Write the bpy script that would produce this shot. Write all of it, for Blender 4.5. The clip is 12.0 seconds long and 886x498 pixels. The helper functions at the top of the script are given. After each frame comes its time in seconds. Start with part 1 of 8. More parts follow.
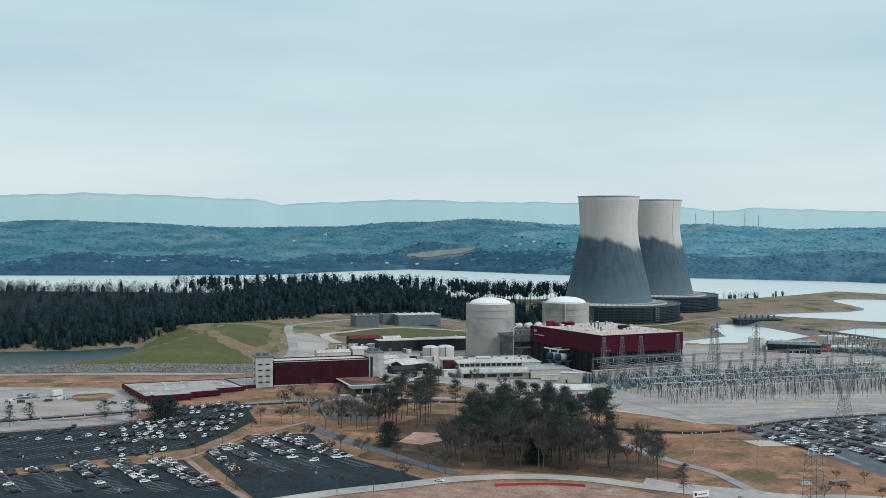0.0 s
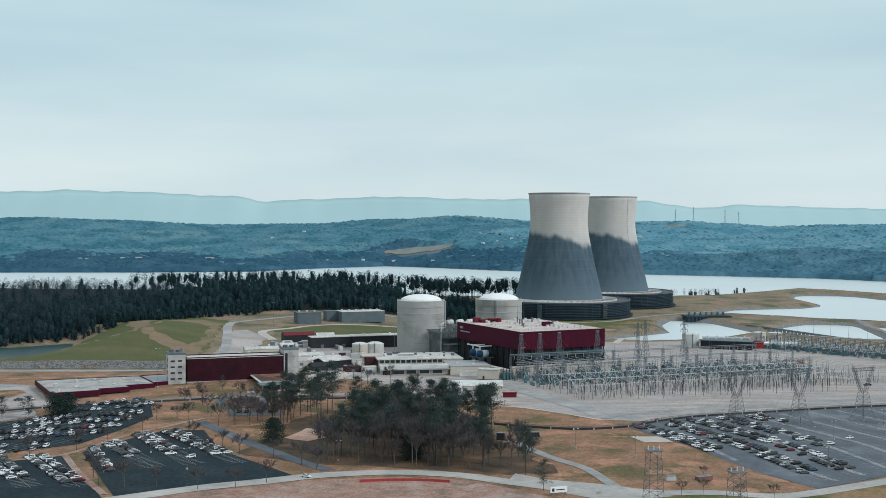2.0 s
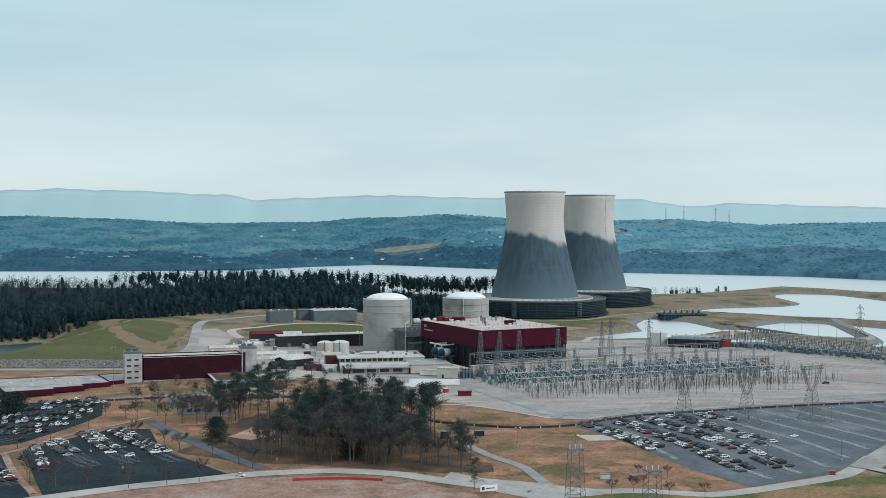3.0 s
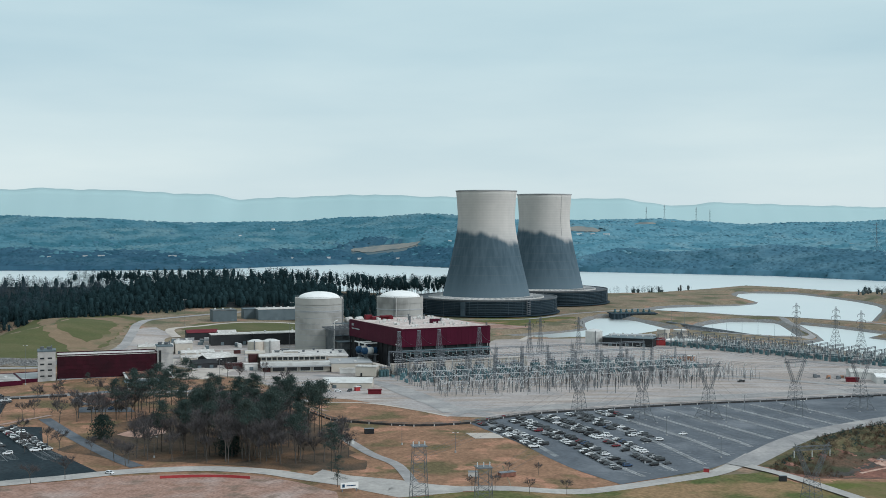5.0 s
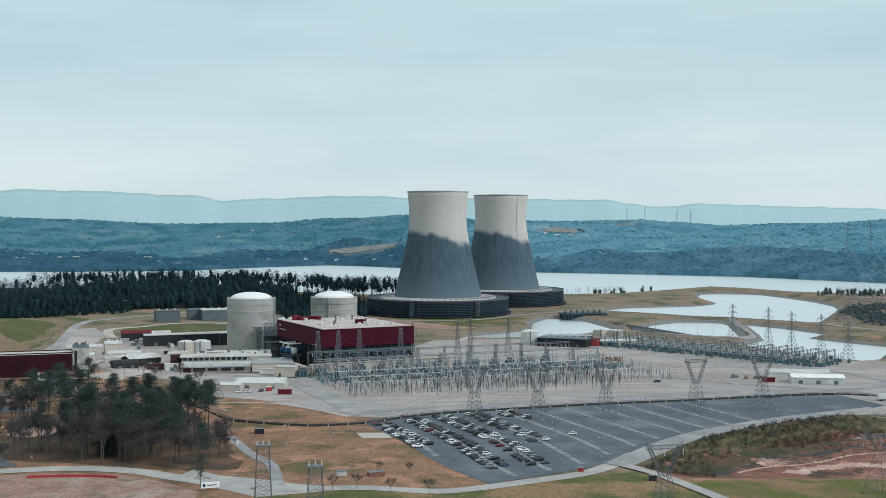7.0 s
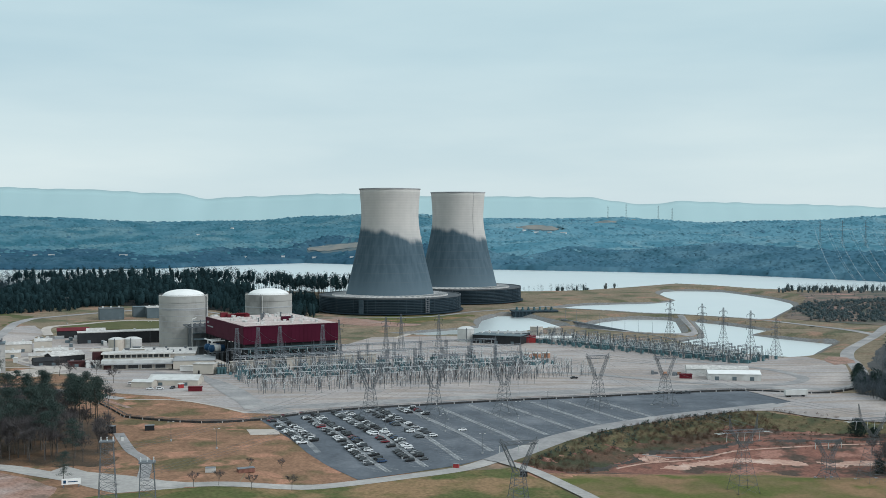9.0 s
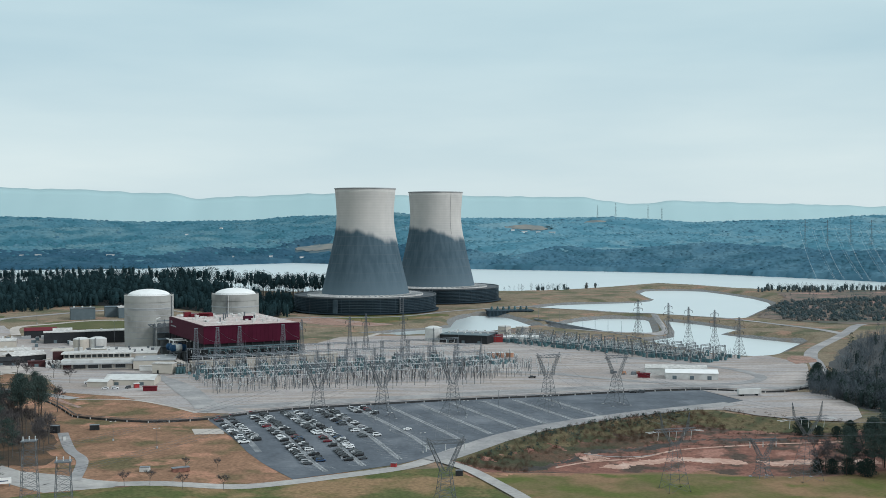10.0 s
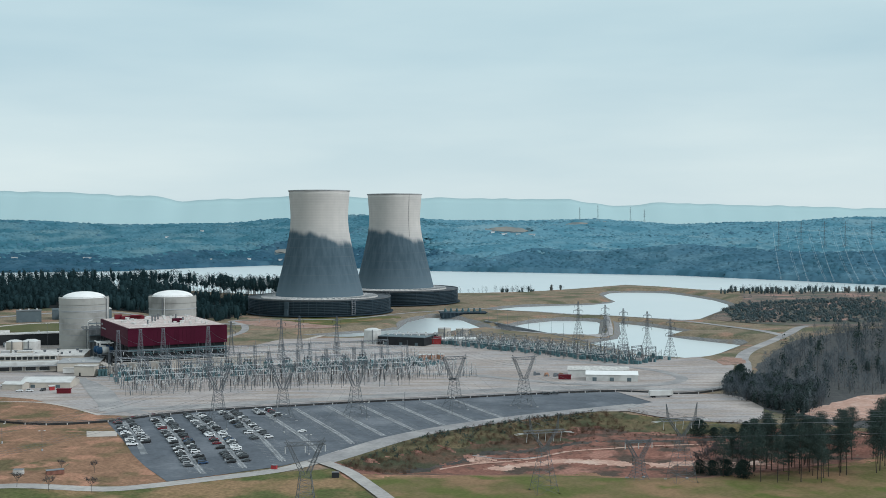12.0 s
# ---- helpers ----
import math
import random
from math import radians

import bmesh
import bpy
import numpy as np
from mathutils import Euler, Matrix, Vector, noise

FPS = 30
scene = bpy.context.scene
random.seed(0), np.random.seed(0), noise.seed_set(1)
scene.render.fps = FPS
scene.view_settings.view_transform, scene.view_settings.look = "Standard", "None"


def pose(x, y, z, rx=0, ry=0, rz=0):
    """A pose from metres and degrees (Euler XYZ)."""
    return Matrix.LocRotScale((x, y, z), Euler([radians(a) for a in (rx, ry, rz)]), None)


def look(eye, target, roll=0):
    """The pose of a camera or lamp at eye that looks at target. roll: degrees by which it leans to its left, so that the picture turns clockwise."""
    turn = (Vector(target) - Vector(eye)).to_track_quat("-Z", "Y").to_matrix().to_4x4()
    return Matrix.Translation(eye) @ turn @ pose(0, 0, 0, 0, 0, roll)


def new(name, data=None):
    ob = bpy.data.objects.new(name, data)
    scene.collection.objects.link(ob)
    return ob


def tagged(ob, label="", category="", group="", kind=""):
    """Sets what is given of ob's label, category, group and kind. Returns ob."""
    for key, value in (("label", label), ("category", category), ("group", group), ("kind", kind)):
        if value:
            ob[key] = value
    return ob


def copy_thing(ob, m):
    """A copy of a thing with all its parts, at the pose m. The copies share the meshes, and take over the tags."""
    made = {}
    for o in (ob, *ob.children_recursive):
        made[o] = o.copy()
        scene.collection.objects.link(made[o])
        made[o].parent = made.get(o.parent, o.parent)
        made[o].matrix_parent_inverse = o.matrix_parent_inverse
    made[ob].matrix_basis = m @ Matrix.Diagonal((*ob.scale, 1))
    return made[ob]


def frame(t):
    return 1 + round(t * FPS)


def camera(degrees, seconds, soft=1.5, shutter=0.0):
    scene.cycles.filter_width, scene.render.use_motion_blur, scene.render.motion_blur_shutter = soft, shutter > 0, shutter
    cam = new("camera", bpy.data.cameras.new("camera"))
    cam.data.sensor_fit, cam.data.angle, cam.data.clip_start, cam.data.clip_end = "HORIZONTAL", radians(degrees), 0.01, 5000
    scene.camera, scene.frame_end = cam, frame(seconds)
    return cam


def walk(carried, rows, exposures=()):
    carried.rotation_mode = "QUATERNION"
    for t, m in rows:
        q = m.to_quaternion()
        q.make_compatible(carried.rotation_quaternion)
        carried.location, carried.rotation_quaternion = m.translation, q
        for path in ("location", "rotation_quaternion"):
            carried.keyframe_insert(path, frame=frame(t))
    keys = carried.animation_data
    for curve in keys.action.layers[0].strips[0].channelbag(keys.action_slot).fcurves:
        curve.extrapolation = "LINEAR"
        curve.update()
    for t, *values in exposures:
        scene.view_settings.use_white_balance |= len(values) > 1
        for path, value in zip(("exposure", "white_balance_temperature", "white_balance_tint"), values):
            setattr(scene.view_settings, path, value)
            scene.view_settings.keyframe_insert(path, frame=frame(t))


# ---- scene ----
cam = camera(42.0, 12.0, soft=0.85)
PATH = [
    (0, (2.23, 3.69, 104.47), (30.2, 1003.1, 85.8), 0.126),
    (0.5, (14.99, 3.13, 104.59), (43.1, 1002.5, 85.2), 0.112),
    (1, (28.66, 2.29, 104.64), (58.3, 1001.7, 84.6), 0.164),
    (1.5, (41.57, 1.21, 104.52), (70.9, 1000.6, 84.1), 0.116),
    (2, (54.98, 0.63, 104.49), (85.8, 999.9, 83.2), 0.111),
    (2.5, (67.65, 0.25, 104.50), (98.5, 999.5, 82.8), 0.073),
    (3, (81.33, -0.04, 104.57), (113.2, 999.2, 82.0), 0.070),
    (5, (133.61, -2.35, 103.91), (168.0, 996.8, 81.0), 0.069),
    (5.5, (146.33, -2.75, 103.75), (180.6, 996.4, 80.9), 0.059),
    (6, (159.80, -3.19, 103.62), (195.2, 995.9, 80.8), 0.090),
    (6.5, (172.41, -3.94, 103.50), (207.9, 995.2, 81.0), 0.040),
    (7, (185.87, -4.84, 103.36), (222.8, 994.2, 81.6), 0.058),
    (9, (238.27, -6.27, 102.57), (277.2, 992.7, 79.0), -0.004),
    (9.5, (250.72, -6.90, 102.44), (290.0, 992.0, 78.8), -0.034),
    (10, (264.04, -7.37, 102.28), (304.9, 991.5, 78.6), -0.048),
    (10.5, (277.02, -7.76, 102.20), (317.5, 991.1, 78.5), -0.086),
    (11, (290.61, -8.03, 102.16), (332.5, 990.8, 78.5), -0.018),
    (11.5, (302.51, -8.47, 102.05), (345.0, 990.4, 80.0), -0.100),
    (12, (314.32, -8.86, 101.85), (356.9, 990.0, 80.2), -0.124),
]
walk(cam, [(t, look(eye, target, roll)) for t, eye, target, roll in PATH], exposures=[(0, 0.1, 6050, 11), (12, 0.1, 6050, 11)])

# ---- world, sun, exposure ----
SUN_EL, SUN_AZ = radians(34), radians(118)
world = bpy.data.worlds.new("overcast_sky")
scene.world = world
world.use_nodes = True
wt = world.node_tree
wt.nodes.clear()


def wn(kind, **kw):
    n = wt.nodes.new(kind)
    for k, v in kw.items():
        n.inputs[k].default_value = v
    return n


w_out, w_bg = wn("ShaderNodeOutputWorld"), wn("ShaderNodeBackground", Strength=1.0)
w_sky = wt.nodes.new("ShaderNodeTexSky")
w_sky.sky_type, w_sky.sun_disc = "NISHITA", False
w_sky.sun_elevation, w_sky.sun_rotation = SUN_EL, SUN_AZ
w_dim = wt.nodes.new("ShaderNodeVectorMath")
w_dim.operation = "SCALE"
w_dim.inputs["Scale"].default_value = 0.09
w_tc, w_sep = wn("ShaderNodeTexCoord"), wn("ShaderNodeSeparateXYZ")
w_map = wt.nodes.new("ShaderNodeMapping")
w_map.inputs["Scale"].default_value = (1.5, 1.5, 8.0)
w_noise = wn("ShaderNodeTexNoise", Scale=1.6, Detail=5.0, Roughness=0.5)
w_ramp = wt.nodes.new("ShaderNodeValToRGB")          # cloud deck by height above the horizon
for at, col in ((0.0, (0.66, 0.745, 0.725, 1)), (0.085, (0.595, 0.705, 0.695, 1)), (0.14, (0.495, 0.635, 0.65, 1)), (0.19, (0.525, 0.665, 0.67, 1)), (0.26, (0.64, 0.735, 0.71, 1)), (1.0, (0.70, 0.80, 0.81, 1))):
    e = w_ramp.color_ramp.elements.new(at) if at not in (0.0, 1.0) else w_ramp.color_ramp.elements[0 if at == 0 else -1]
    e.color = col
w_ramp2 = wt.nodes.new("ShaderNodeValToRGB")
w_ramp2.color_ramp.elements[0].position, w_ramp2.color_ramp.elements[1].position = 0.38, 0.72
w_ramp2.color_ramp.elements[0].color, w_ramp2.color_ramp.elements[1].color = (0.93, 0.955, 0.965, 1), (1.15, 1.10, 1.06, 1)
w_mul = wt.nodes.new("ShaderNodeMix")
w_mul.data_type, w_mul.blend_type = "RGBA", "MULTIPLY"
w_mul.inputs["Factor"].default_value = 1.0
w_mix = wt.nodes.new("ShaderNodeMix")
w_mix.data_type = "RGBA"
w_mix.inputs["Factor"].default_value = 0.92
for a, b in ((w_tc.outputs["Generated"], w_sep.inputs[0]), (w_tc.outputs["Generated"], w_map.inputs["Vector"]), (w_map.outputs[0], w_noise.inputs["Vector"]),
             (w_sep.outputs["Z"], w_ramp.inputs[0]), (w_noise.outputs["Fac"], w_ramp2.inputs[0]), (w_ramp.outputs[0], w_mul.inputs[6]), (w_ramp2.outputs[0], w_mul.inputs[7]),
             (w_sky.outputs[0], w_dim.inputs[0]), (w_dim.outputs[0], w_mix.inputs[6]), (w_mul.outputs[2], w_mix.inputs[7]), (w_mix.outputs[2], w_bg.inputs[0]), (w_bg.outputs[0], w_out.inputs[0])):
    wt.links.new(a, b)
sun = new("sun", bpy.data.lights.new("sun", "SUN"))
sun.data.energy, sun.data.angle, sun.data.color = 1.65, radians(12), (1.0, 0.975, 0.94)
sun.matrix_world = look((math.sin(SUN_AZ) * 400, math.cos(SUN_AZ) * 400 + 700, 400 * math.tan(SUN_EL)), (0, 700, 0))


# ---- materials ----
def mat(name, a, b=None, size=4.0, rough=0.8, metal=0.0, bump=0.0, stain=None, stain_size=30.0, stain_at=(0.5, 0.7), island=0.0, obj=0.0, fine=None, grain=0.37, spec=0.1, streak=None, patch=None, patch_size=80.0, patch_at=(0.52, 0.6)):
    """Two tones mixed by noise of a size in metres, a second larger stain tone, bump, and brightness that varies piece by piece."""
    m = bpy.data.materials.new(name)
    m.use_nodes = True
    t = m.node_tree
    bs = t.nodes["Principled BSDF"]
    bs.inputs["Roughness"].default_value, bs.inputs["Metallic"].default_value = rough, metal
    bs.inputs["Specular IOR Level"].default_value = spec
    geo = t.nodes.new("ShaderNodeNewGeometry")

    def noise_of(s, lo, hi, detail=4.0):
        n = t.nodes.new("ShaderNodeTexNoise")
        n.inputs["Scale"].default_value, n.inputs["Detail"].default_value = 1.0 / s, detail
        t.links.new(geo.outputs["Position"], n.inputs["Vector"])
        r = t.nodes.new("ShaderNodeMapRange")
        r.inputs[1].default_value, r.inputs[2].default_value = lo, hi
        t.links.new(n.outputs["Fac"], r.inputs[0])
        return r.outputs[0], n.outputs["Fac"]

    def mixed(kind, fac, x, y):
        n = t.nodes.new("ShaderNodeMix")
        n.data_type, n.blend_type = "RGBA", kind
        for sock, v in ((n.inputs["Factor"], fac), (n.inputs[6], x), (n.inputs[7], y)):
            if isinstance(v, (int, float)):
                sock.default_value = v
            elif isinstance(v, tuple):
                sock.default_value = (*v, 1)
            else:
                t.links.new(v, sock)
        return n.outputs[2]

    f, raw = noise_of(size, 0.32, 0.68)
    col = mixed("MIX", f, a, b or tuple(0.8 * c for c in a))
    if stain:
        g, _ = noise_of(stain_size, *stain_at)
        col = mixed("MIX", g, col, stain)
    if patch:
        g, _ = noise_of(patch_size * 1.01, *patch_at, 6.0)
        col = mixed("MIX", g, col, patch)
    if streak:
        mp = t.nodes.new("ShaderNodeMapping")
        mp.inputs["Scale"].default_value = (0.022, 0.13, 0.1)
        t.links.new(geo.outputs["Position"], mp.inputs["Vector"])
        sn = t.nodes.new("ShaderNodeTexNoise")
        sn.inputs["Scale"].default_value, sn.inputs["Detail"].default_value = 1.0, 5.0
        t.links.new(mp.outputs[0], sn.inputs["Vector"])
        sr = t.nodes.new("ShaderNodeMapRange")
        sr.inputs[1].default_value, sr.inputs[2].default_value = 0.46, 0.62
        t.links.new(sn.outputs["Fac"], sr.inputs[0])
        col = mixed("MIX", sr.outputs[0], col, streak)
    if fine:
        g, _ = noise_of(fine, 0.2, 0.8, 2.0)
        k = mixed("MIX", g, (1 - grain, 1 - grain, 1 - grain), (1 + grain, 1 + grain, 1 + grain))
        col = mixed("MULTIPLY", 1.0, col, k)
    for amount, out in ((island, geo.outputs["Random Per Island"]), (obj, None)):
        if amount:
            if out is None:
                out = t.nodes.new("ShaderNodeObjectInfo").outputs["Random"]
            r = t.nodes.new("ShaderNodeMapRange")
            r.inputs[3].default_value, r.inputs[4].default_value = 1 - amount, 1 + amount
            t.links.new(out, r.inputs[0])
            c = t.nodes.new("ShaderNodeCombineColor")
            for i in range(3):
                t.links.new(r.outputs[0], c.inputs[i])
            col = mixed("MULTIPLY", 1.0, col, c.outputs[0])
    t.links.new(col, bs.inputs["Base Color"])
    if bump:
        bn = t.nodes.new("ShaderNodeBump")
        bn.inputs["Strength"].default_value, bn.inputs["Distance"].default_value = min(1.0, bump), max(0.05, size * 0.15)
        t.links.new(raw, bn.inputs["Height"])
        t.links.new(bn.outputs[0], bs.inputs["Normal"])
    return m


m_ground = mat("tan_grass", (0.237, 0.190, 0.132), (0.173, 0.140, 0.098), 10, 0.95, bump=0.4, stain=(0.109, 0.110, 0.067), stain_size=45, stain_at=(0.50, 0.63), fine=2.0, patch=(0.282, 0.181, 0.128), patch_size=30, patch_at=(0.56, 0.64))
m_field = mat("brown_grass", (0.284, 0.167, 0.106), (0.209, 0.122, 0.078), 8, 0.95, bump=0.4, stain=(0.126, 0.102, 0.054), stain_size=26, stain_at=(0.50, 0.62), fine=1.4, patch=(0.363, 0.195, 0.128), patch_size=18, patch_at=(0.56, 0.64))
# dark teal stands in for the banks' reflection in the channel
m_channel = mat("channel_reflection_teal", (0.025, 0.06, 0.062), (0.02, 0.052, 0.055), 60, 0.4, spec=0.16)
m_clay = mat("bare_clay", (0.34, 0.222, 0.18), (0.255, 0.155, 0.118), 6, 0.95, bump=0.3, stain=(0.36, 0.285, 0.255), stain_size=25, fine=1.2, patch=(0.20, 0.145, 0.115), patch_size=16, patch_at=(0.57, 0.66))
m_sand = mat("pale_sand", (0.50, 0.33, 0.265), (0.40, 0.245, 0.19), 3, 0.95, bump=0.3, stain=(0.56, 0.42, 0.35), stain_size=11, fine=1.2, grain=0.2)
m_redclay = mat("red_clay", (0.247, 0.119, 0.090), (0.173, 0.087, 0.068), 5, 0.95, bump=0.4, stain=(0.084, 0.063, 0.051), stain_size=13, stain_at=(0.48, 0.6), fine=1.4, patch=(0.315, 0.166, 0.129), patch_size=20, patch_at=(0.58, 0.64))
m_green = mat("green_grass", (0.078, 0.098, 0.033), (0.115, 0.114, 0.048), 9, 0.95, bump=0.3, stain=(0.25, 0.165, 0.092), stain_size=36, stain_at=(0.50, 0.60), fine=1.4, patch=(0.165, 0.128, 0.06), patch_size=14, patch_at=(0.54, 0.66))
m_meadow = mat("olive_meadow", (0.125, 0.118, 0.045), (0.165, 0.132, 0.065), 7, 0.95, bump=0.3, stain=(0.24, 0.155, 0.088), stain_size=24, stain_at=(0.46, 0.62), grain=0.2, fine=1.4, patch=(0.105, 0.118, 0.036), patch_size=20, patch_at=(0.52, 0.64))
m_oliveg = mat("bank_grass", (0.098, 0.092, 0.048), (0.155, 0.118, 0.07), 4, 0.95, bump=0.5, stain=(0.07, 0.075, 0.042), stain_size=12, stain_at=(0.46, 0.6), grain=0.25, fine=1.0)
m_wet = mat("dark_wet_soil", (0.062, 0.055, 0.05), (0.045, 0.044, 0.04), 3, 0.7, bump=0.4, stain=(0.095, 0.075, 0.062), stain_size=9, fine=0.9)
m_mown = mat("mown_bank", (0.082, 0.093, 0.039), (0.099, 0.101, 0.045), 14, 0.95, bump=0.2, stain=(0.126, 0.116, 0.059), stain_size=40, stain_at=(0.5, 0.7), grain=0.16, fine=1.6)
m_dry = mat("dry_bank", (0.233, 0.166, 0.110), (0.190, 0.140, 0.090), 10, 0.95, bump=0.2, stain=(0.147, 0.128, 0.076), stain_size=24, stain_at=(0.5, 0.66), grain=0.16, fine=1.6)
m_scrub = mat("scrub", (0.13, 0.078, 0.054), (0.08, 0.064, 0.046), 3.5, 0.95, bump=0.7, stain=(0.06, 0.064, 0.04), stain_size=22, stain_at=(0.48, 0.6), fine=0.8)
m_rough = mat("rough_pasture", (0.213, 0.159, 0.130), (0.144, 0.120, 0.103), 14, 0.95, bump=0.5, stain=(0.098, 0.103, 0.086), stain_size=50, stain_at=(0.46, 0.58), fine=3.0, patch=(0.322, 0.201, 0.168), patch_size=60, patch_at=(0.56, 0.63))
m_floor = mat("leaf_litter", (0.100, 0.071, 0.052), (0.068, 0.055, 0.041), 4, 0.95, bump=0.6, stain=(0.160, 0.097, 0.060), stain_size=18, stain_at=(0.5, 0.66), fine=0.9)
m_gravel = mat("grey_gravel", (0.371, 0.343, 0.334), (0.313, 0.295, 0.290), 22, 0.95, bump=0.2, stain=(0.428, 0.379, 0.353), stain_size=45, stain_at=(0.45, 0.65), grain=0.2, fine=1.6, streak=(0.318, 0.272, 0.243), patch=(0.298, 0.268, 0.256), patch_size=60, patch_at=(0.55, 0.63))
# shade beneath the far wood is put into this near-black floor colour
m_darkfloor = mat("shade_dark_wood_floor", (0.026, 0.028, 0.028), (0.018, 0.02, 0.021), 4, 0.95, bump=0.5, fine=1.0)
m_woodfloor = mat("grey_wood_floor", (0.100, 0.100, 0.097), (0.068, 0.071, 0.073), 4, 0.95, bump=0.5, fine=1.0)
m_asphalt = mat("asphalt", (0.022, 0.035, 0.042), (0.017, 0.027, 0.034), 7, 0.95, bump=0.1, stain=(0.031, 0.043, 0.050), stain_size=26, fine=1.8)
m_asphalt_old = mat("worn_asphalt", (0.120, 0.135, 0.154), (0.095, 0.107, 0.123), 9, 0.95, bump=0.1, stain=(0.173, 0.187, 0.206), stain_size=30, grain=0.16, fine=1.8)
m_road = mat("pale_road", (0.310, 0.301, 0.296), (0.243, 0.237, 0.237), 9, 0.9, bump=0.1, stain=(0.382, 0.364, 0.350), stain_size=24, grain=0.15, fine=1.8)
m_frontroad = mat("worn_concrete_road", (0.40, 0.378, 0.355), (0.33, 0.315, 0.30), 7, 0.9, stain=(0.46, 0.435, 0.405), stain_size=18, fine=1.6, grain=0.15)
m_concrete_path = mat("concrete_paving", (0.50, 0.45, 0.40), (0.42, 0.375, 0.34), 5, 0.85, stain=(0.34, 0.30, 0.27), stain_size=20)
m_strip = mat("worn_strip", (0.20, 0.212, 0.224), (0.27, 0.28, 0.288), 3, 0.9, stain=(0.15, 0.162, 0.172), stain_size=9, stain_at=(0.48, 0.62), fine=0.8, grain=0.25)
m_paint = mat("road_paint", (0.36, 0.375, 0.385), (0.20, 0.212, 0.22), 2, 0.8)
m_stop = mat("pale_concrete_stop", (0.40, 0.405, 0.41), (0.26, 0.268, 0.275), 3, 0.85, island=0.25)
m_render = mat("weathered_render", (0.46, 0.45, 0.43), (0.36, 0.355, 0.345), 4, 0.85, stain=(0.27, 0.27, 0.265), stain_size=7, stain_at=(0.52, 0.7))
m_rock = mat("riprap", (0.235, 0.235, 0.23), (0.12, 0.122, 0.122), 1.8, 0.95, bump=0.8, island=0.3, stain=(0.19, 0.16, 0.13), stain_size=20)
m_water = mat("lake_water", (0.87, 0.895, 0.89), (0.83, 0.87, 0.87), 140, 0.34, 1.0, spec=0.5)
m_concrete = mat("concrete", (0.379, 0.389, 0.392), (0.320, 0.330, 0.337), 8, 0.9, bump=0.05, stain=(0.261, 0.273, 0.284), stain_size=24)
m_white = mat("white_roof", (0.56, 0.545, 0.52), (0.47, 0.455, 0.43), 8, 0.7, stain=(0.38, 0.36, 0.34), stain_size=18, stain_at=(0.50, 0.70), fine=2.0)
m_oldroof = mat("weathered_roof", (0.40, 0.385, 0.37), (0.33, 0.315, 0.30), 9, 0.8, stain=(0.235, 0.225, 0.215), stain_size=13, stain_at=(0.5, 0.66), fine=2.0, grain=0.2)
m_hallroof = mat("pink_gravel_roof", (0.52, 0.44, 0.41), (0.44, 0.365, 0.34), 7, 0.85, stain=(0.56, 0.50, 0.47), stain_size=16, stain_at=(0.48, 0.66), fine=2.0)
m_dome = mat("white_dome_paint", (0.80, 0.80, 0.78), (0.74, 0.74, 0.72), 5, 0.55)
m_cream = mat("cream_wall", (0.528, 0.480, 0.416), (0.470, 0.430, 0.373), 5, 0.8, stain=(0.384, 0.360, 0.324), stain_size=12)
m_maroon = mat("maroon_cladding", (0.064, 0.007, 0.021), (0.052, 0.005, 0.017), 8, 0.6, obj=0.07)
m_maroon_dark = mat("dark_maroon_cladding", (0.044, 0.009, 0.016), (0.030, 0.008, 0.013), 5, 0.6, stain=(0.022, 0.008, 0.012), stain_size=14, obj=0.12)
m_auxgrey = mat("stained_grey_concrete", (0.125, 0.138, 0.142), (0.09, 0.10, 0.106), 5, 0.9, stain=(0.19, 0.195, 0.195), stain_size=9)
m_brick = mat("dark_brick", (0.075, 0.03, 0.03), (0.05, 0.025, 0.027), 2, 0.9)
m_dark = mat("dark_recess", (0.02, 0.022, 0.024), (0.03, 0.032, 0.034), 3, 0.8)
m_barrier = mat("dark_barrier", (0.035, 0.036, 0.038), (0.055, 0.055, 0.055), 2, 0.8, obj=0.2)
m_pale = mat("pale_concrete", (0.55, 0.54, 0.52), (0.42, 0.41, 0.40), 2, 0.85)
m_black = mat("black_cladding", (0.025, 0.027, 0.03), (0.035, 0.037, 0.04), 5, 0.6, obj=0.15)
m_glass = mat("window_glass", (0.02, 0.027, 0.032), (0.03, 0.036, 0.04), 4, 0.12, spec=0.6)
m_greyclad = mat("grey_cladding", (0.128, 0.163, 0.180), (0.104, 0.135, 0.150), 6, 0.6, obj=0.12)
m_steel = mat("galvanised_steel", (0.212, 0.232, 0.254), (0.153, 0.170, 0.189), 2, 0.5, 0.4, island=0.2, spec=0.3)
m_bus = mat("aluminium_bus", (0.62, 0.64, 0.65), (0.52, 0.54, 0.55), 3, 0.5, 0.2, spec=0.3)
m_darksteel = mat("weathered_steel", (0.148, 0.162, 0.175), (0.108, 0.119, 0.129), 2, 0.6, 0.3, island=0.2, spec=0.3)
m_tank = mat("tank_paint", (0.60, 0.60, 0.58), (0.52, 0.52, 0.50), 4, 0.5, stain=(0.44, 0.43, 0.41), stain_size=8, spec=0.3)
m_bluetank = mat("blue_paint", (0.024, 0.072, 0.143), (0.020, 0.056, 0.112), 2, 0.45)
m_teal = mat("transformer_paint", (0.075, 0.15, 0.165), (0.055, 0.11, 0.125), 2, 0.5, obj=0.25, spec=0.3)
m_red = mat("red_paint", (0.36, 0.05, 0.052), (0.29, 0.042, 0.045), 1.5, 0.5)
m_redroof = mat("red_roof", (0.15, 0.02, 0.028), (0.11, 0.016, 0.024), 3, 0.6)
m_orange = mat("orange_paint", (0.42, 0.235, 0.155), (0.36, 0.20, 0.13), 2, 0.6)
